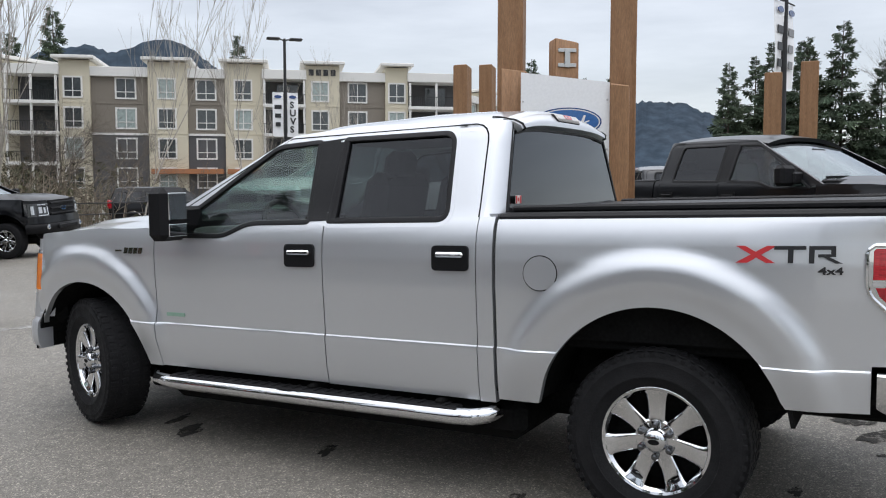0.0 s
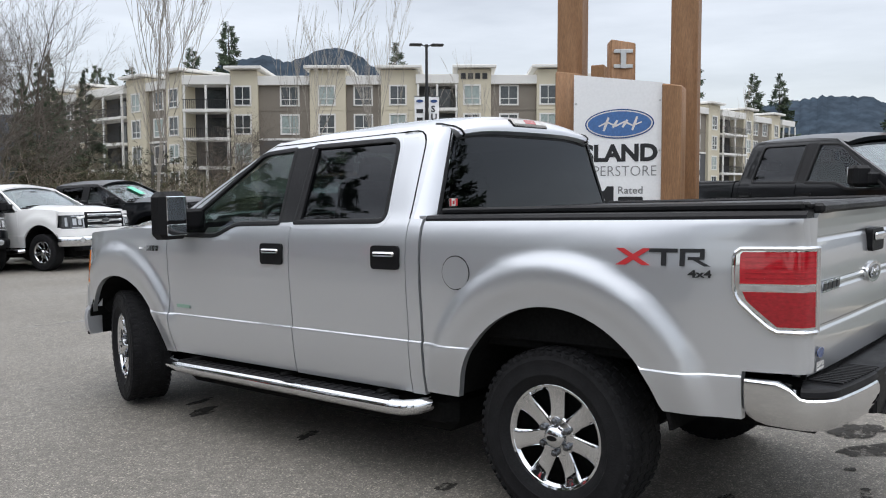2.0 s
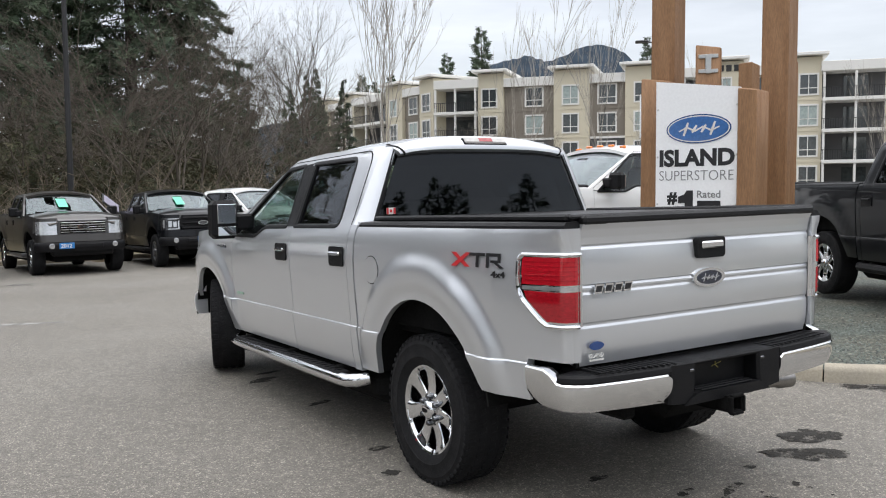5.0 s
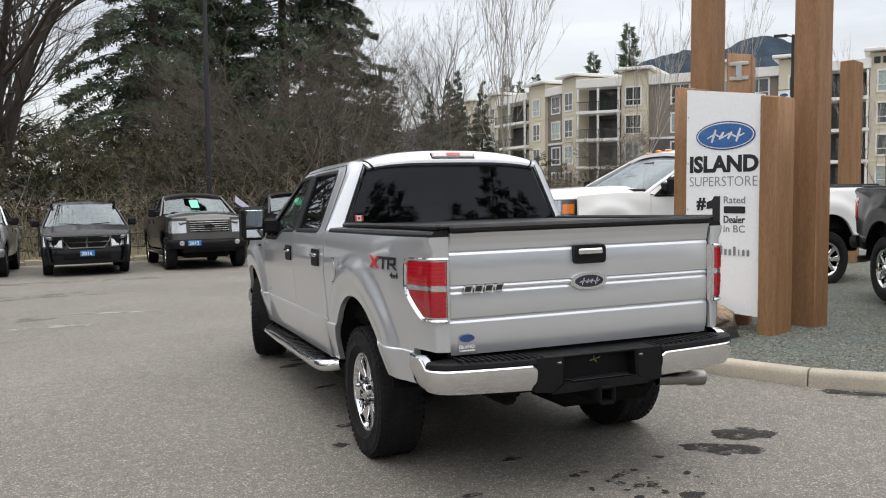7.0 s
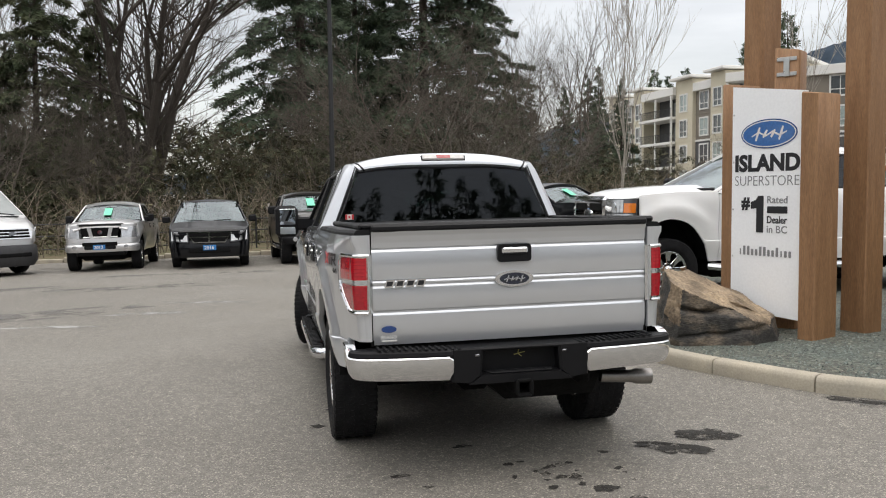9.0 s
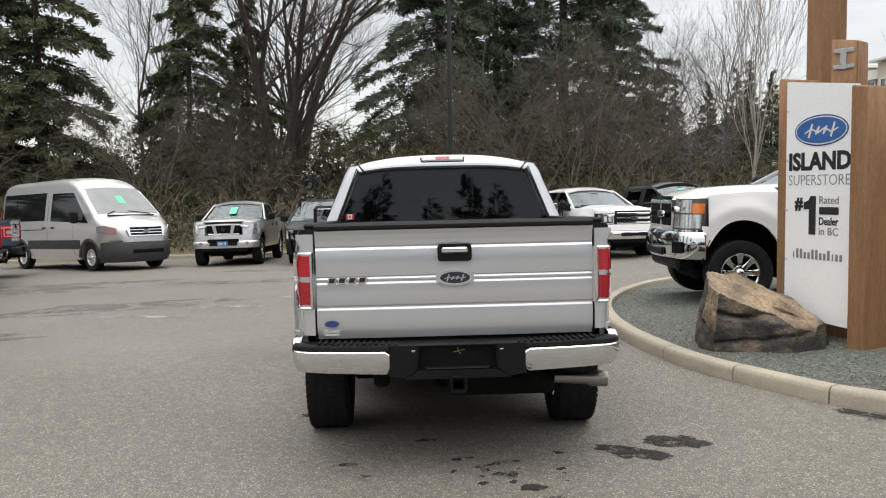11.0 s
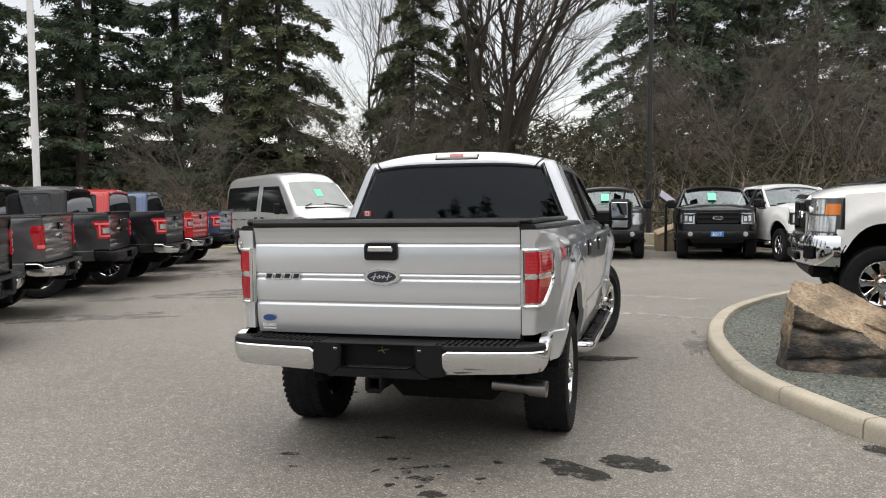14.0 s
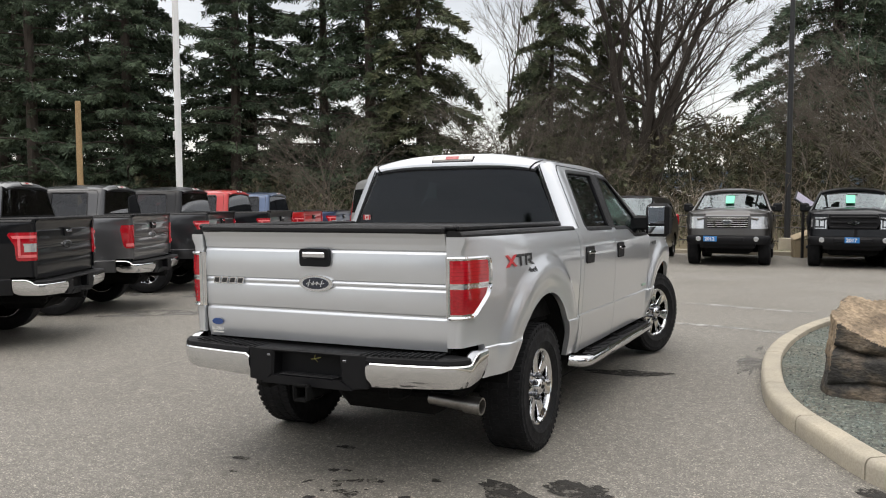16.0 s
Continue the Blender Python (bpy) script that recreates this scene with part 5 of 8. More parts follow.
g = Geo()
inner = [e + nn * 0.14 for e, nn in zip(edge, normals)]
cols = 22
pts = []
for e in inner:
    for k in range(cols + 1):
        u = (k / cols) ** 1.6
        x, y = e.x + (14.5 - e.x) * u, e.y + (4.0 - e.y) * (u ** 3)
        pts.append((x, y, island_z(x, y)))
w = cols + 1
g.add(pts, [(i * w + j, (i + 1) * w + j, (i + 1) * w + j + 1, i * w + j + 1) for i in range(len(inner) - 1) for j in range(cols)])
tagged(part("gravel_bed", g, GRAVEL), "grey-green gravel bed inside the kerb", "gravel", kind="structure")
rng = random.Random(5)
g = Geo()
while len(g.f) < 9000 * 4:
    i = rng.randrange(18, len(inner) - 30)
    u = rng.random() ** 1.3 * 0.30
    e = inner[i]
    x, y = e.x + (14.5 - e.x) * u + rng.uniform(-0.1, 0.1), e.y + (4.0 - e.y) * u ** 3 + rng.uniform(-0.12, 0.12)
    r = rng.uniform(0.006, 0.016)
    z = island_z(e.x + (14.5 - e.x) * u, y) + r * 0.2
    a = rng.random() * 6.3
    g.add([(x + r * math.cos(a), y + r * math.sin(a), z - r * 0.4), (x + r * math.cos(a + 2.1), y + r * math.sin(a + 2.1), z - r * 0.4), (x + r * math.cos(a + 4.2), y + r * math.sin(a + 4.2), z - r * 0.4), (x, y, z + r * 0.7)],
          [(0, 1, 3), (1, 2, 3), (2, 0, 3), (2, 1, 0)])
tagged(part("gravel", g, STONES, smooth=False), "loose grey-green gravel stones", "gravel", kind="stuff")

# ---- boulder on the island ----
root = thing("boulder", "large split tan and dark brown boulder on the gravel", "boulder", Matrix.Translation((3.09, 3.50, gz(3, 3.4) + 0.07)) @ pose(0, 0, 0, 0, 0, -22))
bm = bmesh.new()
bmesh.ops.create_icosphere(bm, subdivisions=6, radius=1.0)
heart = Vector((0, 0, 0.22))
# broken faces: outward direction and a point on each; the first two are tan
cuts = [((0.33, -0.20, 0.92), (-0.3, 0, 0.60)), ((0.50, -0.45, 0.74), (0.35, -0.2, 0.385)), ((-0.97, -0.15, 0.16), (-0.63, 0, 0.3)), ((0.04, -0.98, 0.12), (0, -0.42, 0.2)), ((-0.72, -0.68, 0.06), (-0.51, -0.34, 0.2)),
        ((0.88, -0.25, 0.25), (0.68, 0, 0.15)), ((0.55, -0.80, 0.02), (0.47, -0.33, 0.15)), ((0.05, 0.98, 0.12), (0, 0.42, 0.2)), ((-0.65, 0.72, 0.15), (-0.45, 0.33, 0.2)), ((0.7, 0.7, 0.2), (0.45, 0.3, 0.15)), ((0, 0, -1), (0, 0, -0.12))]
cuts = [(Vector(d).normalized(), Vector(d).normalized().dot(Vector(p) - heart)) for d, p in cuts]
tan_side = {}
for v in bm.verts:
    p = v.co.copy()
    r, hit = min((k / max(1e-4, p.dot(d) * (1 + 0.05 * noise.noise(p * 2.6 + d * 5)) ), j) for j, (d, k) in enumerate(cuts) if p.dot(d) > 1e-3)
    q = heart + p * r
    q += p * (0.030 * noise.noise(q * 3.1) + 0.018 * noise.noise(q * 8.0) + 0.009 * noise.noise(q * 21.0))
    split = 0.33 - 0.07 * q.x + 0.035 * noise.noise(q * 4.0)
    front = smooth01((-q.y - 0.08) / 0.16) * smooth01((q.x + 0.50) / 0.12)
    above = smooth01((q.z - split) / 0.03)
    q.y += front * (0.12 * above * smooth01((q.x + 0.15) / 0.3) + 0.075 * math.exp(-((q.z - split) / 0.022) ** 2))
    low = 0.13 + 0.10 * q.x + 0.03 * noise.noise(q * 5.0)
    q.y += front * 0.035 * math.exp(-((q.z - low) / 0.018) ** 2)
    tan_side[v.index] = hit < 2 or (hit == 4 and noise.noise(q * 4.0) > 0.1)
    v.co = (q.x * 0.86 - 0.03, q.y, q.z)
g = Geo()
faces = [tuple(v.index for v in f.verts) for f in bm.faces]
g.add([v.co[:] for v in bm.verts], faces)
bm.free()
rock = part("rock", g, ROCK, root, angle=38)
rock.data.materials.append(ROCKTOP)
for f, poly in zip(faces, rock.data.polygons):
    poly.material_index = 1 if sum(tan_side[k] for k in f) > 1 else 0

# ---- the dealer sign: a white panel between timber posts ----
e = Vector((0.307, -0.952))
nrm = Vector((-0.952, -0.307))
sign = thing("monument_sign", "white dealer sign panel held between stained timber posts", "sign", Matrix(((e.x, -nrm.x, 0, 3.522), (e.y, -nrm.y, 0, 3.993), (0, 0, 1, 0), (0, 0, 0, 1))))
SW = 0.904


def post(x, y, sx, sy, zb, zt, slope=0.0, parent=sign, pname="timber_post"):
    hx, hy, b = sx / 2, sy / 2, 0.012
    ring = [(-hx + b, -hy), (hx - b, -hy), (hx, -hy + b), (hx, hy - b), (hx - b, hy), (-hx + b, hy), (-hx, hy - b), (-hx, -hy + b)]
    rings = [[(x + a, y + c, zb) for a, c in ring]]
    for u in (0.25, 0.5, 0.75):
        rings.append([(x + a + 0.002 * math.sin(9 * u), y + c, zb + (zt - zb) * u) for a, c in ring])
    rings += [[(x + a, y + c, zt - 0.012 - slope * a) for a, c in ring], [(x + a * 0.93, y + c * 0.93, zt - slope * a) for a, c in ring]]
    return part(pname, Geo().loft(rings), TIMBER, parent, angle=40)


post(-0.085, 0.20, 0.28, 0.28, 0.05, 2.74, 0.14)
post(SW + 0.099, 0.085, 0.19, 0.34, 0.05, 2.545, 0.14)
g = Geo().prism([(0, 0.33), (SW, 0.30), (SW, 2.575), (0, 2.70)], 0.05, Matrix(((1, 0, 0, 0), (0, 0, 1, -0.02), (0, 1, 0, 0), (0, 0, 0, 1))))
panel = part("sign_panel", g, PANEL, sign, "white sign panel with blue oval and dark lettering")
FACE = Matrix(((1, 0, 0, 0), (0, 0, -1, -0.022), (0, 1, 0, 0), (0, 0, 0, 1)))


def pieces(g):
    """Parts a mesh into its separate islands."""
    root = list(range(len(g.v)))

    def find(i):
        while root[i] != i:
            root[i] = root[root[i]]
            i = root[i]
        return i

    for f in g.f:
        for i in f[1:]:
            root[find(i)] = find(f[0])
    sets = {}
    for f in g.f:
        sets.setdefault(find(f[0]), []).append(f)
    out = []
    for faces in sets.values():
        index = {i: k for k, i in enumerate(sorted({i for f in faces for i in f}))}
        out.append(Geo().add([g.v[i] for i in index], [tuple(index[i] for i in f) for f in faces]))
    return out


def letters(words, x, z, size, material, bold=0.0, width=1.0, fit=None):
    g = text_geo(words, size, 0.003, bold, width)
    if fit:
        span = max(v[0] for v in g.v)
        g.v = [(a * fit / span, b, c) for a, b, c in g.v]
    for piece in pieces(moved(g, FACE @ Matrix.Translation((x, z, 0)))):
        part("letter", piece, material, panel, smooth=False)


part("oval_badge", Geo().prism(ellipse(0.352, 0.150, 48), 0.003, FACE @ Matrix.Translation((0.475, 2.180, 0))), BLUEINK, panel, "dark blue oval")
part("oval_badge", Geo().prism(ellipse(0.338, 0.137, 48), 0.004, FACE @ Matrix.Translation((0.475, 2.180, 0))), TRIM, panel, "white ring of the oval")
part("oval_badge", Geo().prism(ellipse(0.325, 0.126, 48), 0.005, FACE @ Matrix.Translation((0.475, 2.180, 0))), surface("mid_blue_enamel", (0.035, 0.13, 0.36), 0.3, 0.0, 0.2, 1.5, coat=0.6), panel, "mid blue oval")
for piece in pieces(script_strokes(0.44, 0.0065, FACE @ Matrix.Translation((0.485, 2.180, 0)))):
    part("oval_mark", piece, TRIM, panel, "plain white stroke on the oval")
letters("ISLAND", 0.045, 1.806, 0.232, INK, 0.010, fit=0.82)
letters("SUPERSTORE", 0.045, 1.650, 0.152, GREYINK, -0.002, fit=0.81)
UP = 0.105
letters("#", 0.135, 1.31 + UP, 0.17, INK, 0.008)
part("lettering", Geo().prism([(x, z + UP) for x, z in ((0.335, 1.06), (0.425, 1.06), (0.425, 1.44), (0.355, 1.44), (0.328, 1.398), (0.262, 1.375), (0.262, 1.305), (0.335, 1.310))], 0.003, FACE), INK, panel, "heavy black numeral one")
letters("Rated", 0.47, 1.365 + UP, 0.105, GREYINK, 0.001, fit=0.25)
part("lettering", Geo().prism(rounded(0.25, 0.072, 0.012), 0.003, FACE @ Matrix.Translation((0.597, 1.297 + UP, 0))), INK, panel, "dark bar in the slogan")
letters("Dealer", 0.47, 1.160 + UP, 0.105, INK, 0.002, fit=0.25)
letters("in BC", 0.47, 1.062 + UP, 0.105, GREYINK, 0.001, fit=0.25)
for k in range(13):
    tall = k in (1, 2, 5, 6, 9)
    part("letter", Geo().prism(rounded(0.030 if k not in (0, 10) else 0.014, 0.066 + 0.030 * tall, 0.008, 2), 0.003, FACE @ Matrix.Translation((0.130 + 0.0525 * k, 0.955 + 0.015 * tall, 0))), GREYINK, panel, "grey bar of the web address")
for z in (0.45, 0.9, 1.4, 1.9, 2.4):
    for x in (0.022, SW - 0.022):
        part("screw", Geo().rev([(0, 0.011), (0.004, 0.009), (0.005, 0.001)], 8, FACE @ Matrix.Translation((x, z, 0)) @ pose(0, 0, 0, 0, -90, 0)), STEEL, panel)

for x, y in ((4.07, 4.37), (4.535, 3.245)):
    root = thing("timber_post", "tall stained square timber post behind the sign", "timber post", pose(x, y, 0, 0, 0, -72), "posts of the sign")
    post(0, 0, 0.28, 0.28, 0.05, 5.4, 0.0, root, "post")
root = thing("timber_post", "short stained timber post with a steel bracket", "timber post", pose(4.005, 3.725, 0, 0, 0, -50), "posts of the sign")
post(0, 0, 0.26, 0.24, 0.05, 3.06, 0.15, root, "post")
br = Geo()
for z in (2.955, 2.80):
    br.box((0, -0.125, z), (0.20, 0.014, 0.04), 0.003)
br.box((0, -0.13, 2.875), (0.06, 0.02, 0.20), 0.003)
part("steel_bracket", br, STEEL, root, "galvanised steel bracket bolted to the timber")
for x, y, top in ((11.0, 8.90, 4.02), (12.4, 9.05, 4.2), (12.0, 2.95, 3.50), (12.0, 2.34, 3.65)):
    root = thing("timber_post", "square stained timber post with a sloped top", "timber post", pose(x, y, gz(x, y), 0, 0, 8), "far posts")
    post(0, 0, 0.30, 0.30, -0.1, top, 0.15, root, "post")


# ---- wooded hills ----
def ridge(name, label, radius, azimuths, slopes, seed):
    g = Geo()
    n, rows = 500, 7
    pts = []
    for i in range(n + 1):
        az = azimuths[0] + (azimuths[-1] - azimuths[0]) * i / n
        s = lerp(az, azimuths, slopes) + 0.0025 * noise.noise(Vector((az * 0.9, seed, 0))) + 0.0022 * noise.noise(Vector((az * 4.0, seed, 3))) + 0.0012 * noise.noise(Vector((az * 17.0, seed, 5)))
        for j in range(rows + 1):
            r = radius * (0.80 + 0.20 * j / rows)
            h = s * radius * (j / rows) ** 0.9 + (2.5 * noise.noise(Vector((az * 3, j, seed))) if j else -20)
            pts.append((r * math.sin(radians(az)), r * math.cos(radians(az)), h))
    w = rows + 1
    g.add(pts, [(i * w + j, (i + 1) * w + j, (i + 1) * w + j + 1, i * w + j + 1) for i in range(n) for j in range(rows)])
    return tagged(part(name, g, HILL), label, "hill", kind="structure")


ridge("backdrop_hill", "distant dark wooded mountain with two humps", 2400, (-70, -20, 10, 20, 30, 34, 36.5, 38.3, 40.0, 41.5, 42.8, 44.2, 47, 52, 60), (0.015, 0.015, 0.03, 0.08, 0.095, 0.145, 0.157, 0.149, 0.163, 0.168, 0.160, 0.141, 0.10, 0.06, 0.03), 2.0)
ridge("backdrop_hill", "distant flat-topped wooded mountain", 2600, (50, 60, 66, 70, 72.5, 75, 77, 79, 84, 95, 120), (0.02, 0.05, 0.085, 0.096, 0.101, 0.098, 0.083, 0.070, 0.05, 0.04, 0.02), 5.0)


# ---- trees ----
def cards(pts_dirs, name, material, parent, label="", fan=False):
    """A crown of many small pointed sprays: rows of centre, direction, length, width."""
    rows = np.array(pts_dirs)
    c, d, ln, wd = rows[:, :3], rows[:, 3:6], rows[:, 6:7], rows[:, 7:8]
    d = d / np.linalg.norm(d, axis=1, keepdims=True)
    side = np.cross(d, np.random.RandomState(3).normal(size=d.shape))
    side /= np.linalg.norm(side, axis=1, keepdims=True)
    g = Geo()
    if fan:
        tips = [c + (d + side * k) * ln for k in (-0.55, 0.0, 0.55)]
        v = np.stack([c, tips[0] - side * wd * 0.5, tips[0] + side * wd * 0.5, tips[1] * 1.0 - side * wd * 0.6, tips[1] + side * wd * 0.6, tips[2] - side * wd * 0.5, tips[2] + side * wd * 0.5], 1).reshape(-1, 3)
        g.f = [(7 * i, 7 * i + j, 7 * i + j + 1) for i in range(len(rows)) for j in (1, 3, 5)]
    else:
        v = np.stack([c, c + d * ln * 0.45 + side * wd, c + d * ln, c + d * ln * 0.45 - side * wd], 1).reshape(-1, 3)
        g.f = [(4 * i, 4 * i + 1, 4 * i + 2, 4 * i + 3) for i in range(len(rows))]
    g.v = [tuple(p) for p in v.tolist()]
    return part(name, g, material, parent, label, smooth=False)


def conifer(name, label, height, radius, seed, leaf=None, bare=0.12, sprays=15000, droop=0.25, group="conifers behind the lot", big=1.0, taper=0.75):
    rng = random.Random(seed)
    root = thing(name, label, "conifer", group=group)
    g = Geo()
    lean = rng.uniform(-0.02, 0.02)
    g.tube([(lean * height * k / 8, 0, height * k / 8) for k in range(9)], [max(0.02, 0.0135 * height * (1 - k / 8.3)) for k in range(9)], 9)
    rows, limbs = [], Geo()
    n = int(height * 5.5)
    per = max(3, int(sprays * 1.7) // n)
    for b in range(n):
        u = bare + (1 - bare) * (b + rng.random()) / n
        z = height * u
        reach = radius * (1 - u) ** taper * rng.uniform(0.55, 1.15) * (0.55 + 0.45 * min(1, (u - bare) / 0.15 + 0.3)) + 0.15
        a = rng.uniform(0, 2 * math.pi)
        dx, dy = math.cos(a), math.sin(a)
        sag = droop * rng.uniform(0.5, 1.5)
        def at(s):
            return Vector((lean * z + dx * reach * s, dy * reach * s, z + reach * (0.15 * s - sag * s * s)))
        limbs.tube([at(0), at(0.5), at(1)], [0.06 * (1 - u) + 0.018, 0.036 * (1 - u) + 0.012, 0.012], 4, False)
        size = big * 0.60 * (0.40 + 0.60 * min(1.0, reach / 1.6))
        for k in range(int(per * (0.4 + reach / radius) * (1.35 if u < 0.36 else 1.15))):
            s = rng.random() ** 0.6
            p = at(s)
            wide = 0.32 * reach * (1.1 - s) * rng.uniform(-1, 1)
            rows.append((p.x - dy * wide, p.y + dx * wide, p.z - rng.random() * 0.25 - abs(wide) * 0.2, dx * 0.7 - dy * (1 if wide > 0 else -1) * 0.7 + rng.uniform(-0.4, 0.4), dy * 0.7 + dx * (1 if wide > 0 else -1) * 0.7 + rng.uniform(-0.4, 0.4),
                         -0.55 + rng.uniform(-0.45, 0.35), rng.uniform(0.32, 0.78) * size, rng.uniform(0.085, 0.205) * size))
    part("trunk", g, BARK, root)
    tagged(part("branchwork", limbs, BARK, root), kind="stuff")
    cards(rows, "crown", leaf or NEEDLES, root, fan=True)
    return root


def branchy(name, label, height, seed, spread=0.5, stems=3, material=None, twigs=5, thick=0.03, group="bare trees", up=0.35):
    """A leafless tree: forked stems that part into ever finer twigs."""
    rng = random.Random(seed)
    root = thing(name, label, "bare tree", group=group)
    trunk, limbs, fine = Geo(), Geo(), Geo()

    def grow(p, d, length, r, depth, out):
        r = max(r, 0.0050 + 0.002 * depth)
        pts, rad = [p.copy()], [r]
        q = p.copy()
        steps = 4 if depth > 1 else (2 if depth else 1)
        for k in range(steps):
            d = (d + Vector((rng.gauss(0, 0.10), rng.gauss(0, 0.10), rng.gauss(0, 0.06) + 0.05 * up))).normalized()
            q = q + d * length / steps
            pts.append(q.copy())
            rad.append(r * (1 - 0.45 * (k + 1) / steps))
        out.tube(pts, rad, 8 if depth > 3 else (5 if depth > 1 else 3), False)
        if depth <= 0:
            return
        for k in range(rng.choice((2, 3, 3)) if depth > 1 else 3):
            i = rng.randint(1, steps)
            turn = Vector((rng.gauss(0, 1), rng.gauss(0, 1), rng.gauss(0, 0.5))).normalized()
            nd = (d + turn * spread * rng.uniform(0.6, 1.4) + Vector((0, 0, up * 0.5))).normalized()
            grow(pts[i], nd, length * rng.uniform(0.55, 0.85), rad[i] * rng.uniform(0.5, 0.75), depth - 1, limbs if depth > 2 else fine)
        grow(pts[-1], d, length * 0.7, rad[-1], depth - 1, limbs if depth > 2 else fine)

    for s in range(stems):
        a = 2 * math.pi * (s + rng.random() * 0.5) / stems
        tilt = 0.0 if stems == 1 else rng.uniform(0.12, 0.30)
        grow(Vector((0.15 * math.cos(a), 0.15 * math.sin(a), 0)) if stems > 1 else Vector((0, 0, 0)), Vector((tilt * math.cos(a), tilt * math.sin(a), 1)).normalized(), height * 0.36, thick * height * 0.35, twigs, trunk)
    part("trunk", trunk, material or GREYBARK, root)
    tagged(part("branchwork", limbs, material or GREYBARK, root), kind="stuff")
    tagged(part("twig_crown", fine, material or GREYBARK, root, smooth=False), kind="stuff")
    return root


def put(ob, x, y, turn=0.0, s=1.0):
    ob.matrix_basis = pose(x, y, gz(x, y) - 0.05, 0, 0, turn) @ Matrix.Scale(s, 4)
    return ob


def again(ob, x, y, turn, s=1.0):
    c = copy_thing(ob, pose(x, y, gz(x, y) - 0.05, 0, 0, turn))
    c.scale = (s, s, s)
    return c


fir = put(conifer("fir_tree", "tall dark green fir with drooping branches", 30, 7.2, 11, sprays=15000, droop=0.42), 0.4, 62, 20)
fir.scale = (1.25, 1.25, 1.25)
fir2 = put(conifer("fir_tree", "tall dark green fir with gaps between the branches", 28, 5.6, 12, sprays=8200, bare=0.05, droop=0.3), -27.1, 39.5, 0)
fir3 = put(conifer("fir_tree", "slender tall fir with a bare lower trunk", 30, 4.4, 13, sprays=7200, bare=0.10, droop=0.28), -22.8, 38.0, 40)
cedar = put(conifer("cedar_tree", "brownish green cedar with sagging sprays", 22, 4.8, 14, CEDAR, 0.06, 8500, 0.5), -19.6, 38, 70)
small_fir = put(conifer("fir_tree", "small dark pointed fir tree", 13, 3.0, 15, sprays=4200, bare=0.05, big=0.9, taper=1.05), 26.2, 62, 0, 0.85)
far_fir = put(conifer("fir_tree", "small dark pointed fir tree far off", 13, 3.1, 16, sprays=1500, bare=0.03, droop=0.18, big=1.6, taper=0.95), 23.5, 60, 40)
far_fir.scale = (0.68, 0.68, 0.68)
for x, y, a, s in ((11.2, 70, 90, 1.42), (5.8, 77, 200, 1.2), (16.0, 73, 310, 1.05)):
    again(fir, x, y, a, s)
for x, y, a, s in ((-33, 40, 50, 1.0), (-39, 36, 130, 1.05), (-48, 40, 210, 1.0), (-55, 30, 30, 1.0), (-62, 22, 110, 1.0)):
    again(fir2, x, y, a, s)
for x, y, a, s in ((-36.5, 33, 10, 1.0), (-41, 30, 100, 1.0), (-31.5, 36.5, 200, 0.95), (-46, 33, 70, 1.0), (-52, 36, 160, 1.0), (21, 70, 40, 0.40)):
    again(fir3, x, y, a, s)
for x, y, a, s in ((-13.4, 41.5, 200, 0.80), (-10.8, 45.0, 60, 0.66), (-17.2, 50.0, 140, 0.52), (14.5, 54, 10, 0.42)):
    again(cedar, x, y, a, s)
for x, y, a, s in ((29.0, 74, 80, 1.05), (19.8, 57, 160, 0.74), (26.5, 70, 120, 0.95), (16.8, 60, 10, 0.9),
                   (50.4, 108, 20, 1.42), (52.7, 109, 150, 1.36), (54.9, 108, 250, 1.44), (64, 15.0, 10, 1.0), (66, 12.2, 60, 1.15), (65, 9.6, 130, 1.15), (66, 7.2, 190, 1.25), (68, 4.6, 220, 1.0), (63, 2, 300, 1.0), (70, 10.5, 20, 1.2), (69, 14, 50, 1.1), (72, 17.0, 70, 0.9),
                   (69.6, 106.2, 30, 2.05), (62.4, 104.5, 60, 1.68), (88.4, 90.4, 120, 1.86), (172, 68.6, 40, 2.0), (180.5, 66.5, 100, 2.05), (149.7, 71.4, 200, 2.1)):
    c = again(far_fir if x > 40 else small_fir, x, y, a, s)
    if x > 60 and y < 20:
        c.scale = (s * 0.95, s * 0.95, s * 0.86)

maple = put(branchy("maple_tree", "large leafless maple with several upright stems", 23, 21, 0.72, 3, MAPLEBARK, 5, 0.044, up=0.15), -8.6, 42, 0)
alder = put(branchy("alder_tree", "tangled leafless alder with brown twigs", 11, 22, 0.85, 4, twigs=5, thick=0.022, up=0.1), 3.8, 33.5, 0)
bare = put(branchy("bare_tree", "leafless spreading tree with fine twigs", 17, 23, 0.6, 2, twigs=5, thick=0.03), 24.5, 64, 0)
put(branchy("birch_tree", "slim pale-barked leafless birch", 11, 24, 0.30, 1, BIRCHBARK, 5, 0.011, up=0.8), 11.3, 26.0, 0, 1.2)
poplar = put(branchy("young_poplar", "thin upright leafless young tree", 9.5, 25, 0.26, 1, BIRCHBARK, 4, 0.0085, up=0.7), 16.7, 25.7, 0, 1.28)
for x, y, a, s in ((-9.5, 47, 120, 0.8),):
    again(maple, x, y, a, s)
for x, y, a, s in ((-11.5, 40.5, 130, 0.85), (-9.4, 37.5, 310, 0.62), (7.0, 36, 80, 0.95), (10.5, 39, 200, 0.85), (0.8, 37, 300, 0.8), (-13.5, 35.5, 250, 0.8), (-20.5, 30.5, 20, 0.7), (15.5, 46, 30, 0.80), (42, 66, 100, 0.9), (39, 63, 10, 0.75), (46, 62, 210, 0.8)):
    again(alder, x, y, a, s)
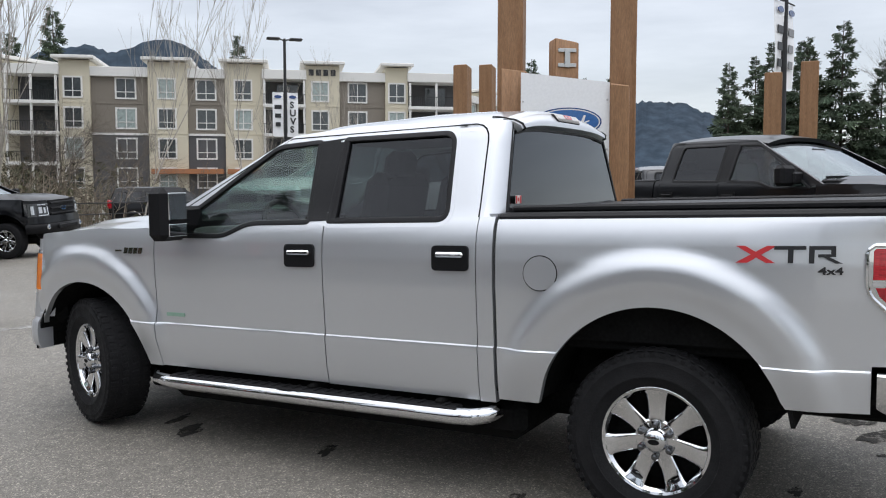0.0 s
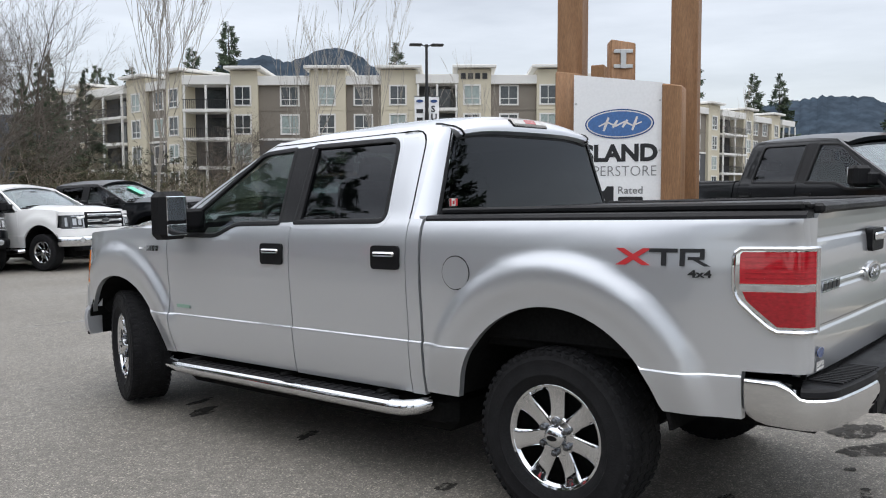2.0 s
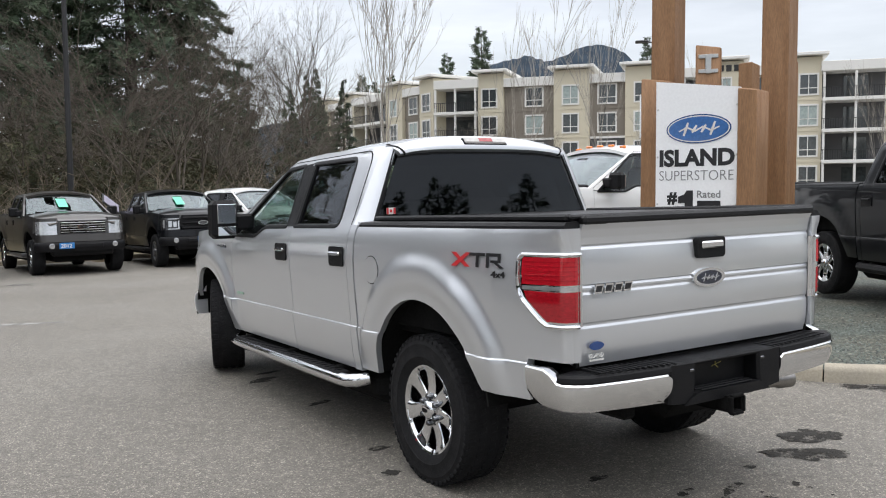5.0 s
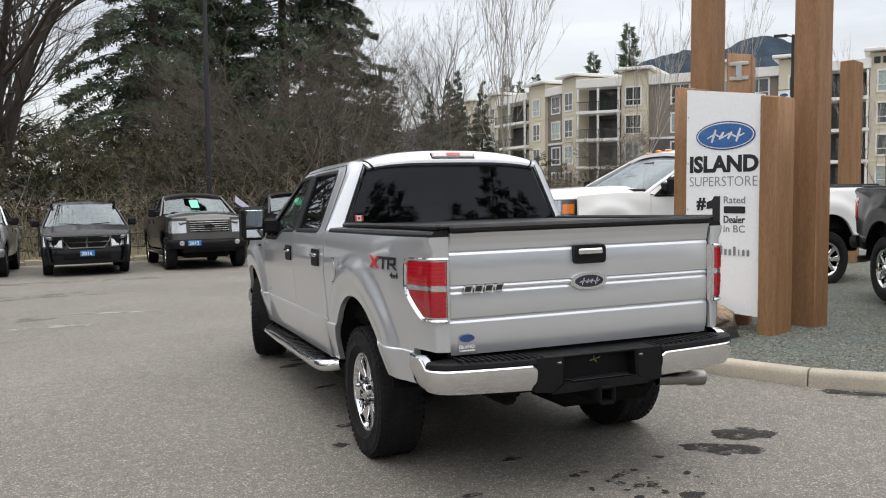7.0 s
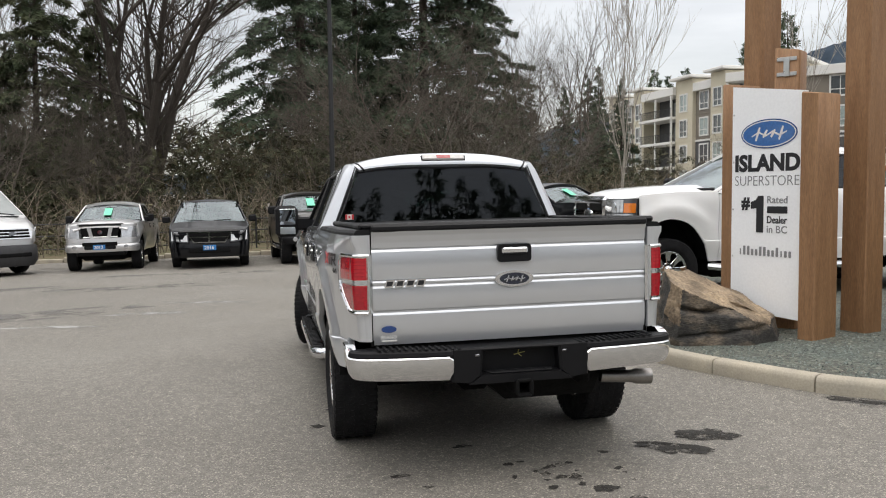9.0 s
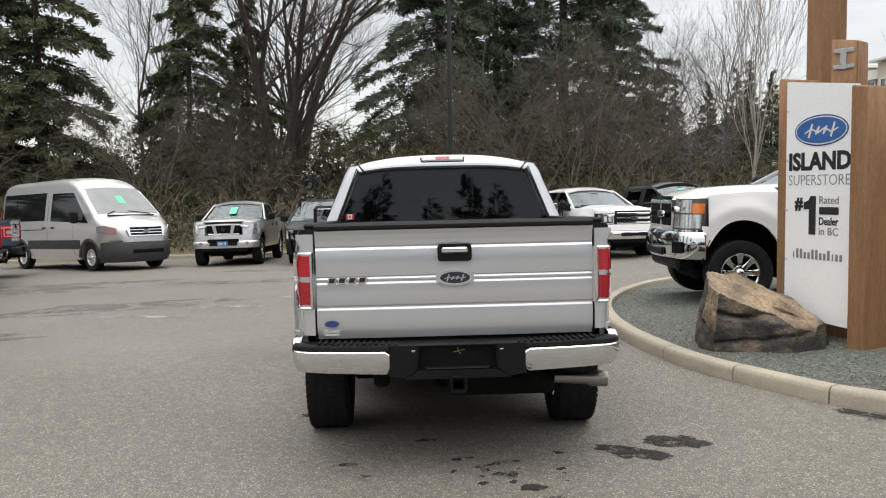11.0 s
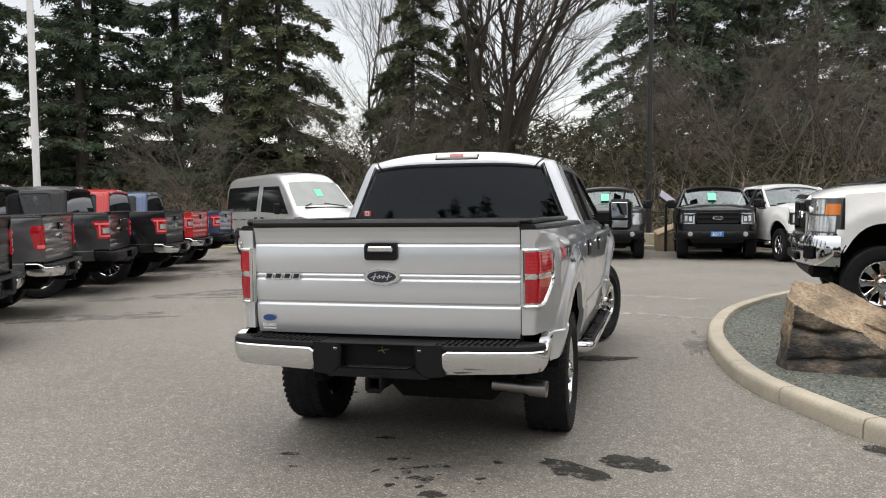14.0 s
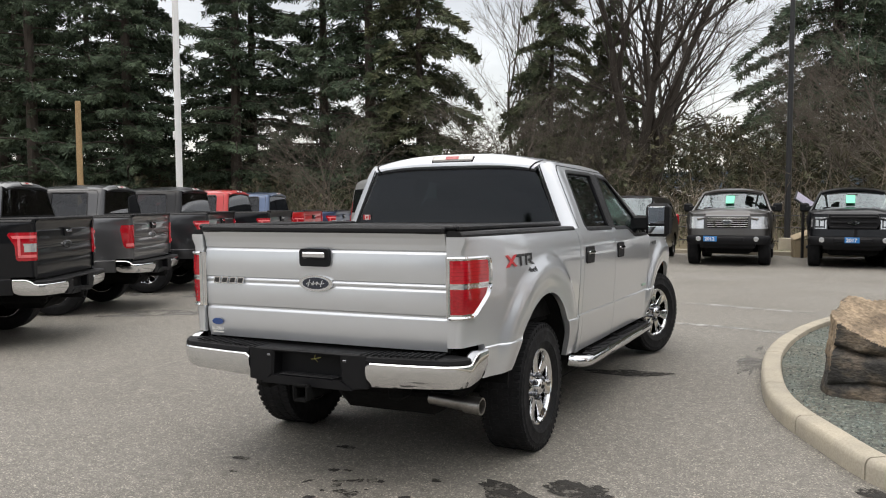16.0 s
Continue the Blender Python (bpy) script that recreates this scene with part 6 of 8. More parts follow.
for x, y, a, s in ((19, 61, 130, 0.9), (-17.6, 46.5, 210, 1.0), (70, 0, 40, 0.8), (74, 3, 140, 0.8)):
    again(bare, x, y, a, s)
for x, y, a, s in ((22.8, 26.4, 70, 1.32), (32.2, 26.8, 160, 1.02), (40, 24, 220, 0.9), (31, 33, 20, 0.9), (52, 21, 80, 1.0)):
    again(poplar, x, y, a, s)

# ---- undergrowth along the back of the lot ----
rng = random.Random(8)
g, leaves = Geo(), []
for k in range(2600):
    x = rng.uniform(-42, 26)
    y = 25.2 + rng.random() ** 1.5 * 14 + 0.25 * max(0, x - 8) + (0 if x > -14 else (-14 - x) * 0.12)
    if x < -14:
        y = 26 + rng.random() * 12
    h = rng.uniform(1.0, 3.8) * (0.8 + 0.4 * noise.noise(Vector((x * 0.3, y * 0.3, 0))))
    a, bend = rng.random() * 6.3, rng.uniform(0.1, 0.8)
    p = Vector((x, y, gz(x, y) - 0.1))
    q = p + Vector((math.cos(a) * bend * h * 0.3, math.sin(a) * bend * h * 0.3, h * 0.6))
    r = q + Vector((math.cos(a) * bend * h * 0.5, math.sin(a) * bend * h * 0.5, h * 0.4 * (1 - bend * 0.6)))
    g.tube([p, q, r], [0.020, 0.013, 0.004], 3, False)
    for b in range(3):
        s = q + (r - q) * rng.random()
        t = s + Vector((rng.gauss(0, 0.35), rng.gauss(0, 0.35), rng.uniform(0.0, 0.6)))
        g.tube([s, t], [0.009, 0.003], 3, False)
    if noise.noise(Vector((x * 0.22, y * 0.22, 9))) > -0.05:
        for b in range(9):
            s = p + (q - p) * rng.random() + Vector((rng.gauss(0, 0.35), rng.gauss(0, 0.35), rng.uniform(0, 0.4)))
            leaves.append((s.x, s.y, s.z, rng.gauss(0, 1), rng.gauss(0, 1), rng.gauss(0, 0.6), rng.uniform(0.12, 0.28), rng.uniform(0.04, 0.08)))
tagged(part("undergrowth", g, TWIG, smooth=False), "tangled brown leafless brush behind the lot", "brush", kind="stuff")
tagged(cards(leaves, "shrub_leaves", SHRUB, None), "dull olive shrub leaves among the brush", "shrub", kind="stuff")


# the dense dark thicket under the trees
rng = random.Random(31)
rows = []
for k in range(52000):
    x = rng.uniform(-85, 24)
    layer = rng.random()
    y = 31 + 24 * layer + rng.uniform(-1.5, 1.5) + 0.3 * max(0, x - 10) + (6 if x < -40 else 0) * (1 - layer)
    h = (2.4 + 2.6 * layer) * (1.0 + 0.8 * noise.noise(Vector((x * 0.22, y * 0.1, 4)))) * (1.45 if -22 < x < 2 else 1.0)
    z = gz(x, y) + h * rng.random() ** 0.7
    rows.append((x, y, z, rng.gauss(0, 1), rng.gauss(0, 1), rng.gauss(-0.2, 0.8), rng.uniform(0.14, 0.40), rng.uniform(0.03, 0.09)))
for k in range(11000):
    x = rng.uniform(-80, 15)
    y = 53 + rng.uniform(-2, 3) + 0.25 * abs(x + 10)
    h = 5.5 * (1.0 + 0.5 * noise.noise(Vector((x * 0.2, 2, 7))))
    rows.append((x, y, gz(x, y) + h * rng.random(), rng.gauss(0, 1), rng.gauss(0, 1), rng.gauss(-0.2, 0.8), rng.uniform(0.5, 1.0), rng.uniform(0.10, 0.24)))
tagged(cards(rows, "thicket", THICKET, None, fan=True), "dense dark brown and green thicket under the trees", "thicket", kind="stuff")


def strip_sheet(name, label, x0, x1, y0, y1, up, material):
    nx, ny = 40, 6
    g = Geo().grid(lambda u, v: (x0 + (x1 - x0) * u, y0 + (y1 - y0) * v, gz(x0 + (x1 - x0) * u, y0 + (y1 - y0) * v) + up + 0.12 * v * noise.noise(Vector((u * 30, v * 4, 1)))), nx, ny)
    return tagged(part(name, g, material), label, "planting bed", kind="structure")


strip_sheet("planting_bed", "brown leaf litter and rough grass behind the kerb", -44, 16, 23.75, 70, 0.10, LITTER)
back_kerb = tagged(new("kerb"), "weathered concrete kerb along the back of the lot", "kerb", kind="structure")
for k in range(20):
    x0 = -44 + 3 * k
    part("kerb_stone", Geo().box((x0 + 1.5, 23.68, gz(x0 + 1.5, 23.6) + 0.05), (2.98, 0.16, 0.18), 0.02), CONCRETE, back_kerb)

# wire fence behind the brush, two rails and posts
fence = thing("fence", "dark metal rail fence in front of the brush", "fence")
for k in range(24):
    x = -36 + 2.6 * k
    part("fence_post", Geo().box((x, 26.4, gz(x, 26.4) + 0.6), (0.06, 0.06, 1.3), 0.01), IRON, fence)
for z in (0.35, 0.8, 1.2):
    part("fence_rail", Geo().tube([(-36 + 4 * k, 26.4, gz(-36 + 4 * k, 26.4) + z) for k in range(16)], 0.022, 5), IRON, fence)

# ---- apartment block ----
FLOORS = (11.65, 8.66, 5.66, 2.70)


def wing(label, p0, p1, bays, roof_h=13.4, depth=14.0, skip_low=False):
    """Storeys of siding bays along p0 to p1: c a cream tower, t a taupe bay, b a stack of balconies. The front looks to the camera's side."""
    d = (Vector(p1) - Vector(p0)).normalized()
    out = Vector((d.y, -d.x))
    if out.dot(Vector((-5, 0)) - Vector(p0)) < 0:
        out = -out
    # local axes: x along, y outward, z up
    m = Matrix(((d.x, out.x, 0, p0[0]), (d.y, out.y, 0, p0[1]), (0, 0, 1, 0), (0, 0, 0, 1)))
    root = thing("apartment_building", label, "apartment building", m, "blocks of flats")

    def window(x, y, z, w=1.9, h=2.0, blind=False):
        rings = []
        for sx, sz in ((-1, -1), (1, -1), (1, 1), (-1, 1), (-1, -1)):
            rings.append([(x + sx * (w / 2 + d), y + e, z + sz * (h / 2 + d)) for d, e in ((-0.08, -0.03), (0.08, -0.03), (0.08, 0.09), (-0.08, 0.09))])
        ob = part("window", Geo().loft(rings, caps=False), TRIM, root)
        part("mullion", Geo().box((x, y + 0.02, z), (0.08, 0.08, h), 0.01), TRIM, ob)
        part("transom", Geo().box((x, y + 0.02, z - h * 0.18), (w, 0.07, 0.08), 0.01), TRIM, ob)
        part("pane", Geo().box((x, y - 0.01, z), (w, 0.04, h)), BLIND if blind else PANE, ob)

    k = 0
    for u0, u1, kind, wins in bays:
        c = (u0 + u1) / 2
        if kind == "c":
            part("tower_wall", Geo().box((c, -depth / 2 + 0.45, 7.0), (u1 - u0, depth, 14.6), 0.02), CREAM, root, "cream siding")
            part("tower_roof", Geo().box((c, -depth / 2 + 0.75, 14.55), (u1 - u0 + 1.1, depth + 0.8, 0.32), 0.05), TRIM, root)
            for zb in (4.1, 7.15, 10.15):
                part("band", Geo().box((c, 0.46, zb), (u1 - u0, 0.06, 0.10)), CREAM, root)
            for z in FLOORS:
                for x in wins:
                    k += 1
                    window(x, 0.45, z, 1.7, 2.0, k % 3 == 0)
        elif kind == "t":
            part("bay_wall", Geo().box((c, -depth / 2, 10.1), (u1 - u0, depth, 6.0), 0.02), TAUPE, root, "taupe siding")
            part("bay_wall", Geo().box((c, -depth / 2 + 0.02, 3.2), (u1 - u0, depth, 7.6), 0.02), SLATE, root, "charcoal siding")
            part("band", Geo().box((c, 0.03, 7.10), (u1 - u0, 0.14, 0.22)), TRIM, root)
            part("band", Geo().box((c, 0.01, 10.15), (u1 - u0, 0.08, 0.12)), TAUPE, root)
            part("parapet", Geo().box((c, -depth / 2 + 0.25, roof_h - 0.15), (u1 - u0, depth + 0.4, 0.95), 0.03), TRIM, root, "white roof edge")
            for z in FLOORS:
                for x in wins:
                    k += 1
                    window(x, 0.0, z, 1.9, 2.0, k % 6 == 0)
        else:
            # charcoal here puts the shade of the recess into the wall colour
            part("recess_wall", Geo().box((c, -depth / 2 - 1.8, 6.5), (u1 - u0, depth, 13.2), 0.02), SLATE, root, "recessed wall behind the balconies, darkened for its shade")
            part("parapet", Geo().box((c, -depth / 2 + 0.45, roof_h - 0.10), (u1 - u0 + 0.2, depth + 0.8, 0.95), 0.03), TRIM, root, "white roof edge")
            for z in (10.1, 7.1, 4.1):
                bal = part("balcony", Geo().box((c, -0.3, z), (u1 - u0, 3.0, 0.32), 0.02), TRIM, root, "white balcony slab")
                g = Geo()
                g.box((c, 1.05, z + 1.15), (u1 - u0, 0.05, 0.06))
                for j in range(int((u1 - u0) / 0.22)):
                    g.box((u0 + 0.11 + 0.22 * j, 1.05, z + 0.66), (0.05, 0.03, 0.95))
                part("railing", g, IRON, bal)
            for x in (u0 + 0.15, c, u1 - 0.15):
                part("balcony_post", Geo().box((x, 0.95, 6.2), (0.22, 0.22, 13.0), 0.02), TRIM, root)
            for z in FLOORS:
                part("patio_door", Geo().box((c + 0.3, -1.78, z - 0.35), (2.2, 0.08, 2.5), 0.01), PANE, root)
    return root


M0, M1 = (46.5, 79.0), (75.0, 46.0)
main = wing("four-storey cream and taupe apartment block with white roof edges", M0, M1, (
    (-1.0, 3.9, "b", ()), (3.9, 6.8, "c", (5.2,)), (6.8, 12.3, "t", (10.1,)), (12.3, 16.1, "c", (14.1,)), (16.1, 19.8, "t", (17.9,)), (19.8, 23.6, "c", (21.6,)), (23.6, 27.9, "b", ()),
    (27.9, 31.4, "c", (29.4,)), (31.4, 36.2, "t", (33.3,)), (36.2, 38.6, "c", (37.4,)), (38.6, 44.5, "b", ())))
g = Geo()
for k in range(4):
    g.box((28.5 + 0.75 * k, 0.52, 13.6), (0.52, 0.06, 0.62), 0.02)
part("house_sign", g, INK, main, "dark bars on the tower wall")
for u0, u1, z in ((12.6, 19.6, 3.35), (20.0, 23.4, 3.35)):
    part("canopy", Geo().box(((u0 + u1) / 2, 0.9, z), (u1 - u0, 1.2, 0.5), 0.03), BRICKRED, main, "rust-coloured canopy over the ground floor")
wing("receding cream and taupe wing of the apartment block", (46.3, 80.0), (45.2, 112.0), (
    (0.5, 3.5, "c", (2.0,)), (3.5, 7.5, "t", (5.6,)), (7.5, 11.5, "c", (9.5,)), (11.5, 20.0, "b", ()), (20.0, 23.0, "c", (21.5,)), (23.0, 28.0, "t", (25.5,)), (28.0, 31.0, "c", (29.5,))))
wing("far cream and taupe wing of the apartment block", (80.0, 54.0), (152.0, 54.0), (
    (0, 6, "b", ()), (6, 9, "c", (7.5,)), (9, 15, "t", (11.0, 13.5)), (15, 19, "c", (17.0,)), (19, 27, "b", ()), (27, 31, "c", (29.0,)), (31, 37, "t", (34.0,)), (37, 41, "c", (39.0,)), (41, 50, "b", ()), (50, 54, "c", (52.0,)), (54, 62, "t", (56, 60)), (62, 66, "c", (64,)), (66, 72, "b", ())))


# ---- lamp posts and poles ----
def lamp_post(label, x, y, height, banners, turn, words=("SUVS", "")):
    root = thing("lamp_post", label, "lamp post", pose(x, y, gz(x, y), 0, 0, turn), "lamp posts")
    part("pole", Geo().tube([(0, 0, -0.2), (0, 0, height)], [0.10, 0.07], 10), IRON, root)
    part("pole_base", Geo().rev([(0, 0.25), (0.6, 0.25), (0.62, 0.001)], 14, pose(0, 0, -0.1, 0, -90, 0)), CONCRETE, root)
    for s in (-1, 1):
        ob = part("lamp_head", Geo().box((s * 0.55, 0, height - 0.02), (0.62, 0.42, 0.10), 0.03), IRON, root)
        part("lamp_arm", Geo().tube([(0, 0, height - 0.1), (s * 0.3, 0, height)], 0.035, 6), IRON, ob)
    if banners:
        c = height * 0.59
        for s in (-1, 1):
            b = part("banner", Geo().grid(lambda u, v: (s * (0.10 + 0.52 * u), 0.03 * math.sin(3 * u + 5 * v), c - 1.08 + 2.16 * v - 0.02 * math.sin(4 * u)), 6, 10, lambda p: p + Vector((0, 0.012, 0))), PANEL, root, "white cloth banner")
            part("banner_oval", Geo().prism(ellipse(0.18, 0.08, 20), 0.02, Matrix(((1, 0, 0, s * 0.36), (0, 0, -1, -0.032), (0, 1, 0, c + 0.85), (0, 0, 0, 1)))), BLUEINK, b)
            if s > 0 and words[0]:
                for k, ch in enumerate(words[0]):
                    part("banner_letter", moved(text_geo(ch, 0.44, 0.01, 0.012), Matrix(((1, 0, 0, 0.22), (0, 0, -1, -0.042), (0, 1, 0, c + 0.32 - 0.40 * k), (0, 0, 0, 1)))), INK, b, smooth=False)
            else:
                for k in range(3):
                    part("banner_bar", Geo().box((s * 0.36, -0.042, c + 0.35 - 0.42 * k), (0.34 - 0.05 * k, 0.02, 0.20), 0.004), INK if s < 0 else GREYINK, b)
            part("banner_rod", Geo().tube([(0, 0, c + 1.10), (s * 0.64, 0, c + 1.10)], 0.02, 6), IRON, b)
    return root


lamp_post("black double-headed lamp post with two white banners", 27.7, 28.3, 8.95, True, -42)
lamp_post("black double-headed lamp post beyond the far row", 46.0, 25.0, 8.2, True, -55, ("", ""))
lamp_post("dark lamp post with white vertical banners", 19.0, 3.9, 8.6, True, -12, ("", ""))
lamp_post("plain dark lamp post between the trucks and the brush", 0.45, 25.0, 8.7, False, 0)
root = thing("flagpole", "plain white painted metal pole behind the trucks", "pole", pose(-18.0, 17.8, gz(-18, 17.8)))
part("pole", Geo().tube([(0, 0, 0), (0, 0, 6), (0, 0, 14)], [0.11, 0.105, 0.09], 14), POLEWHITE, root)
part("bracket", Geo().box((-0.14, 0, 4.0), (0.12, 0.12, 0.28), 0.02), POLEWHITE, root)
root = thing("utility_pole", "short weathered tan wooden pole", "pole", pose(-24.3, 19.1, gz(-24.3, 19.1)))
part("pole", Geo().tube([(0, 0, 0), (0, 0, 2.8), (0, 0, 5.7)], [0.12, 0.112, 0.10], 10), surface("weathered_pole", (0.36, 0.24, 0.12), 0.85, 0.0, 0.25, 3.0, 30.0, 0.4, 30.0), root)


# ---- the silver pickup ----
h = Vector((math.sin(radians(-1.3)), math.cos(radians(-1.3))))
hero_place = Matrix.Translation((0.036, 0.0, 0.006)) @ pose(0, 0, 0, 0, -0.6, 1.3)
hero, hp = pickup("pickup_truck", "silver four-door pickup with chrome wheels and black bed cover", SILVER, hero_place, 2, "old", cover=True, steer=-18.5, badges=True, rake=0.024)


def decal(pname, g, x, y, z, side, material, label="", out=0.004):
    """Lays flat work on the truck's flank; it reads from the outside."""
    pts = []
    for a, b, c in g.v:
        yy = y - side * a * -1 if side > 0 else y - a
        zz = z + b
        pts.append((side * (body_half(yy, zz) + out + c), yy, zz))
    g.v = pts
    return hp(pname, g, material, hero, label)


def bars(polys, depth=0.002):
    g = Geo()
    for poly in polys:
        g.prism(poly, depth, Matrix())
    return g


for side in (-1, 1):
    y0 = 0.905 if side < 0 else 0.585
    # the red cross strokes and the dark strokes of the flank decal
    decal("decal", bars([[(0.0, 0.068), (0.036, 0.068), (0.15, 0.0), (0.115, 0.0)], [(0.118, 0.068), (0.155, 0.068), (0.045, 0.0), (0.0, 0.0)]]), 0, y0, 1.193, side, REDINK, "red and black flank decal")
    decal("decal", bars([[(0.145, 0.068), (0.262, 0.068), (0.262, 0.053), (0.145, 0.053)], [(0.196, 0.053), (0.216, 0.053), (0.216, 0.0), (0.196, 0.0)],
                         [(0.272, 0.068), (0.375, 0.068), (0.375, 0.053), (0.272, 0.053)], [(0.272, 0.053), (0.292, 0.053), (0.292, 0.0), (0.272, 0.0)],
                         [(0.355, 0.053), (0.375, 0.053), (0.375, 0.026), (0.355, 0.026)], [(0.305, 0.036), (0.356, 0.036), (0.356, 0.024), (0.305, 0.024)], [(0.325, 0.024), (0.350, 0.024), (0.405, 0.0), (0.375, 0.0)]]), 0, y0, 1.193, side, INK, "black flank decal strokes")
    decal("decal", moved(text_geo("4x4", 0.040, 0.002, 0.0012, 1.7), Matrix()), 0, y0 - 0.305 if side < 0 else y0 + 0.305, 1.150, side, INK, "black four-wheel-drive lettering")
    ob = decal("name_badge", bars([[(0.0, 0.012), (0.06, 0.012), (0.06, 0.022), (0.0, 0.022)]] + [[(0.075 + 0.042 * k, 0.0), (0.108 + 0.042 * k, 0.0), (0.116 + 0.042 * k, 0.036), (0.083 + 0.042 * k, 0.036)] for k in range(4)], 0.006), 0, 4.575 if side < 0 else 4.30, 1.185, side, CHROME, "chrome fender badge")
    decal("badge", bars([rounded(0.15, 0.022, 0.008)], 0.004), 0, 4.09, 0.825, side, surface("pale_green_badge", (0.35, 0.55, 0.45), 0.3, 0.5), "pale green engine badge")

# tailgate badge, dealer sticker and window sticker
m = Matrix(((1, 0, 0, -0.735), (0, 0, -1, 0.132), (0, 1, 0, 1.083), (0, 0, 0, 1)))
g = Geo()
for k in range(4):
    g.prism([(0.0 + 0.058 * k, 0.0), (0.046 + 0.058 * k, 0.0), (0.058 + 0.058 * k, 0.042), (0.012 + 0.058 * k, 0.042)], 0.008, m)
hp("name_badge", g, CHROME, hero, "chrome model badge on the tailgate")
g = Geo()
for k in range(4):
    g.prism([(0.008 + 0.058 * k, 0.008), (0.041 + 0.058 * k, 0.008), (0.049 + 0.058 * k, 0.034), (0.016 + 0.058 * k, 0.034)], 0.0095, m)
hp("badge_inlay", g, INK, hero)
m = Matrix(((1, 0, 0, -0.715), (0, 0, -1, 0.1335), (0, 1, 0, 0.853), (0, 0, 0, 1)))
hp("dealer_sticker", Geo().prism(ellipse(0.042, 0.019), 0.003, m), BLUEINK, hero, "blue oval dealer sticker")
hp("dealer_sticker", moved(text_geo("ISLAND", 0.026, 0.002, 0.0006), m @ Matrix.Translation((-0.045, -0.052, 0.002))), TRIM, hero, "small white sticker lettering")
hp("dealer_sticker", Geo().box((-0.715, 0.1325, 0.790), (0.085, 0.003, 0.008)), TRIM, hero)
hp("window_sticker", Geo().box((-0.735, 1.984, 1.462), (0.062, 0.003, 0.040)), TRIM, hero, "small red and white flag sticker")
for dx in (-0.024, 0.0, 0.024):
    hp("sticker_mark", Geo().box((-0.735 + dx, 1.982, 1.462), (0.014, 0.003, 0.038 if dx else 0.018)), REDINK, hero)
hp("chalk_mark", Geo().tube([(-0.02, 0.086, 0.680), (0.045, 0.086, 0.694)], 0.0018, 5).tube([(0.008, 0.086, 0.712), (0.004, 0.086, 0.685), (0.024, 0.086, 0.668)], 0.0018, 5), surface("yellow_crayon", (0.55, 0.50, 0.15), 0.8), hero, "yellow crayon mark on the bumper recess")

# ---- parked pickups ----
cars = "vehicles parked on the lot"
pickup("pickup_truck", "bronze grey pickup with dark bar grille and green price card", BRONZE, by_nose(-0.28, 17.45, (0.08, -1)), 1, "old", lower=PLASTIC, plate=0.38, card=True, group=cars, trim=GREYP, year="2012")
pickup("pickup_truck", "black pickup with dark grille and green price card", BLACKP, by_nose(2.45, 17.75, (0.03, -1)), 1, "new", lower=PLASTIC, plate=0.02, card=True, trim=PLASTIC, rim_finish=GREYP, wheel_spokes=6, group=cars)
pickup("pickup_truck", "white pickup with chrome grille bars", WHITE, by_nose(5.05, 17.0, (0.30, -0.954)), 1, "new", grille_mat=CHROME, card=False, group=cars)
pickup("pickup_truck", "black pickup with green price card parked beside the white one", BLACKP, by_nose(8.0, 17.65, (0.42, -0.91)), 1, "new", plate=0.0, card=True, lower=PLASTIC, trim=PLASTIC, group=cars)
pickup("pickup_truck", "white heavy-duty pickup on the gravel island with amber roof lamps", WHITE, placed(9.1, 7.2, (-1, 0), 0.10, False), 1, "old", scale=(1.03, 1.07, 1.07), roof_lamps=True, wheel_spokes=8, group=cars, heavy=True)
pickup("pickup_truck", "black pickup with tinted windows on the gravel island", BLACKP, placed(7.88, 4.72, (-0.44, -0.896), 0.215, False), 1, "new", lower=PLASTIC, trim=PLASTIC, rim_finish=CHROME, wheel_spokes=6, group=cars)
for spot, (label, colour, kind, low) in zip(((-5.5, 3.2, 29), (-6.85, 5.85, 27), (-7.9, 8.6, 25), (-8.3, 10.9, 21), (-9.4, 13.6, 20), (-10.3, 16.3, 19)), (
        ("black pickup with bright tail lights in a row of trucks", BLACKP, "new", CHROME), ("grey pickup with chrome bumper in a row of trucks", GREYP, "plain", CHROME),
        ("charcoal grey pickup in a row of trucks", CHARCOAL, "new", PLASTIC), ("black pickup with outlined tail lights in a row of trucks", BLACKP, "new", CHROME),
        ("bright red pickup in a row of trucks", REDP, "new", CHROME), ("dark blue pickup at the end of a row", BLUEP, "new", PLASTIC))):
    pickup("pickup_truck", label, colour, placed(spot[0], spot[1], (-math.cos(radians(spot[2])), -math.sin(radians(spot[2])))), 1, kind, lower=low if low is not CHROME else None, trim=PLASTIC, rim_finish=CHROME, wheel_spokes=6, group=cars)


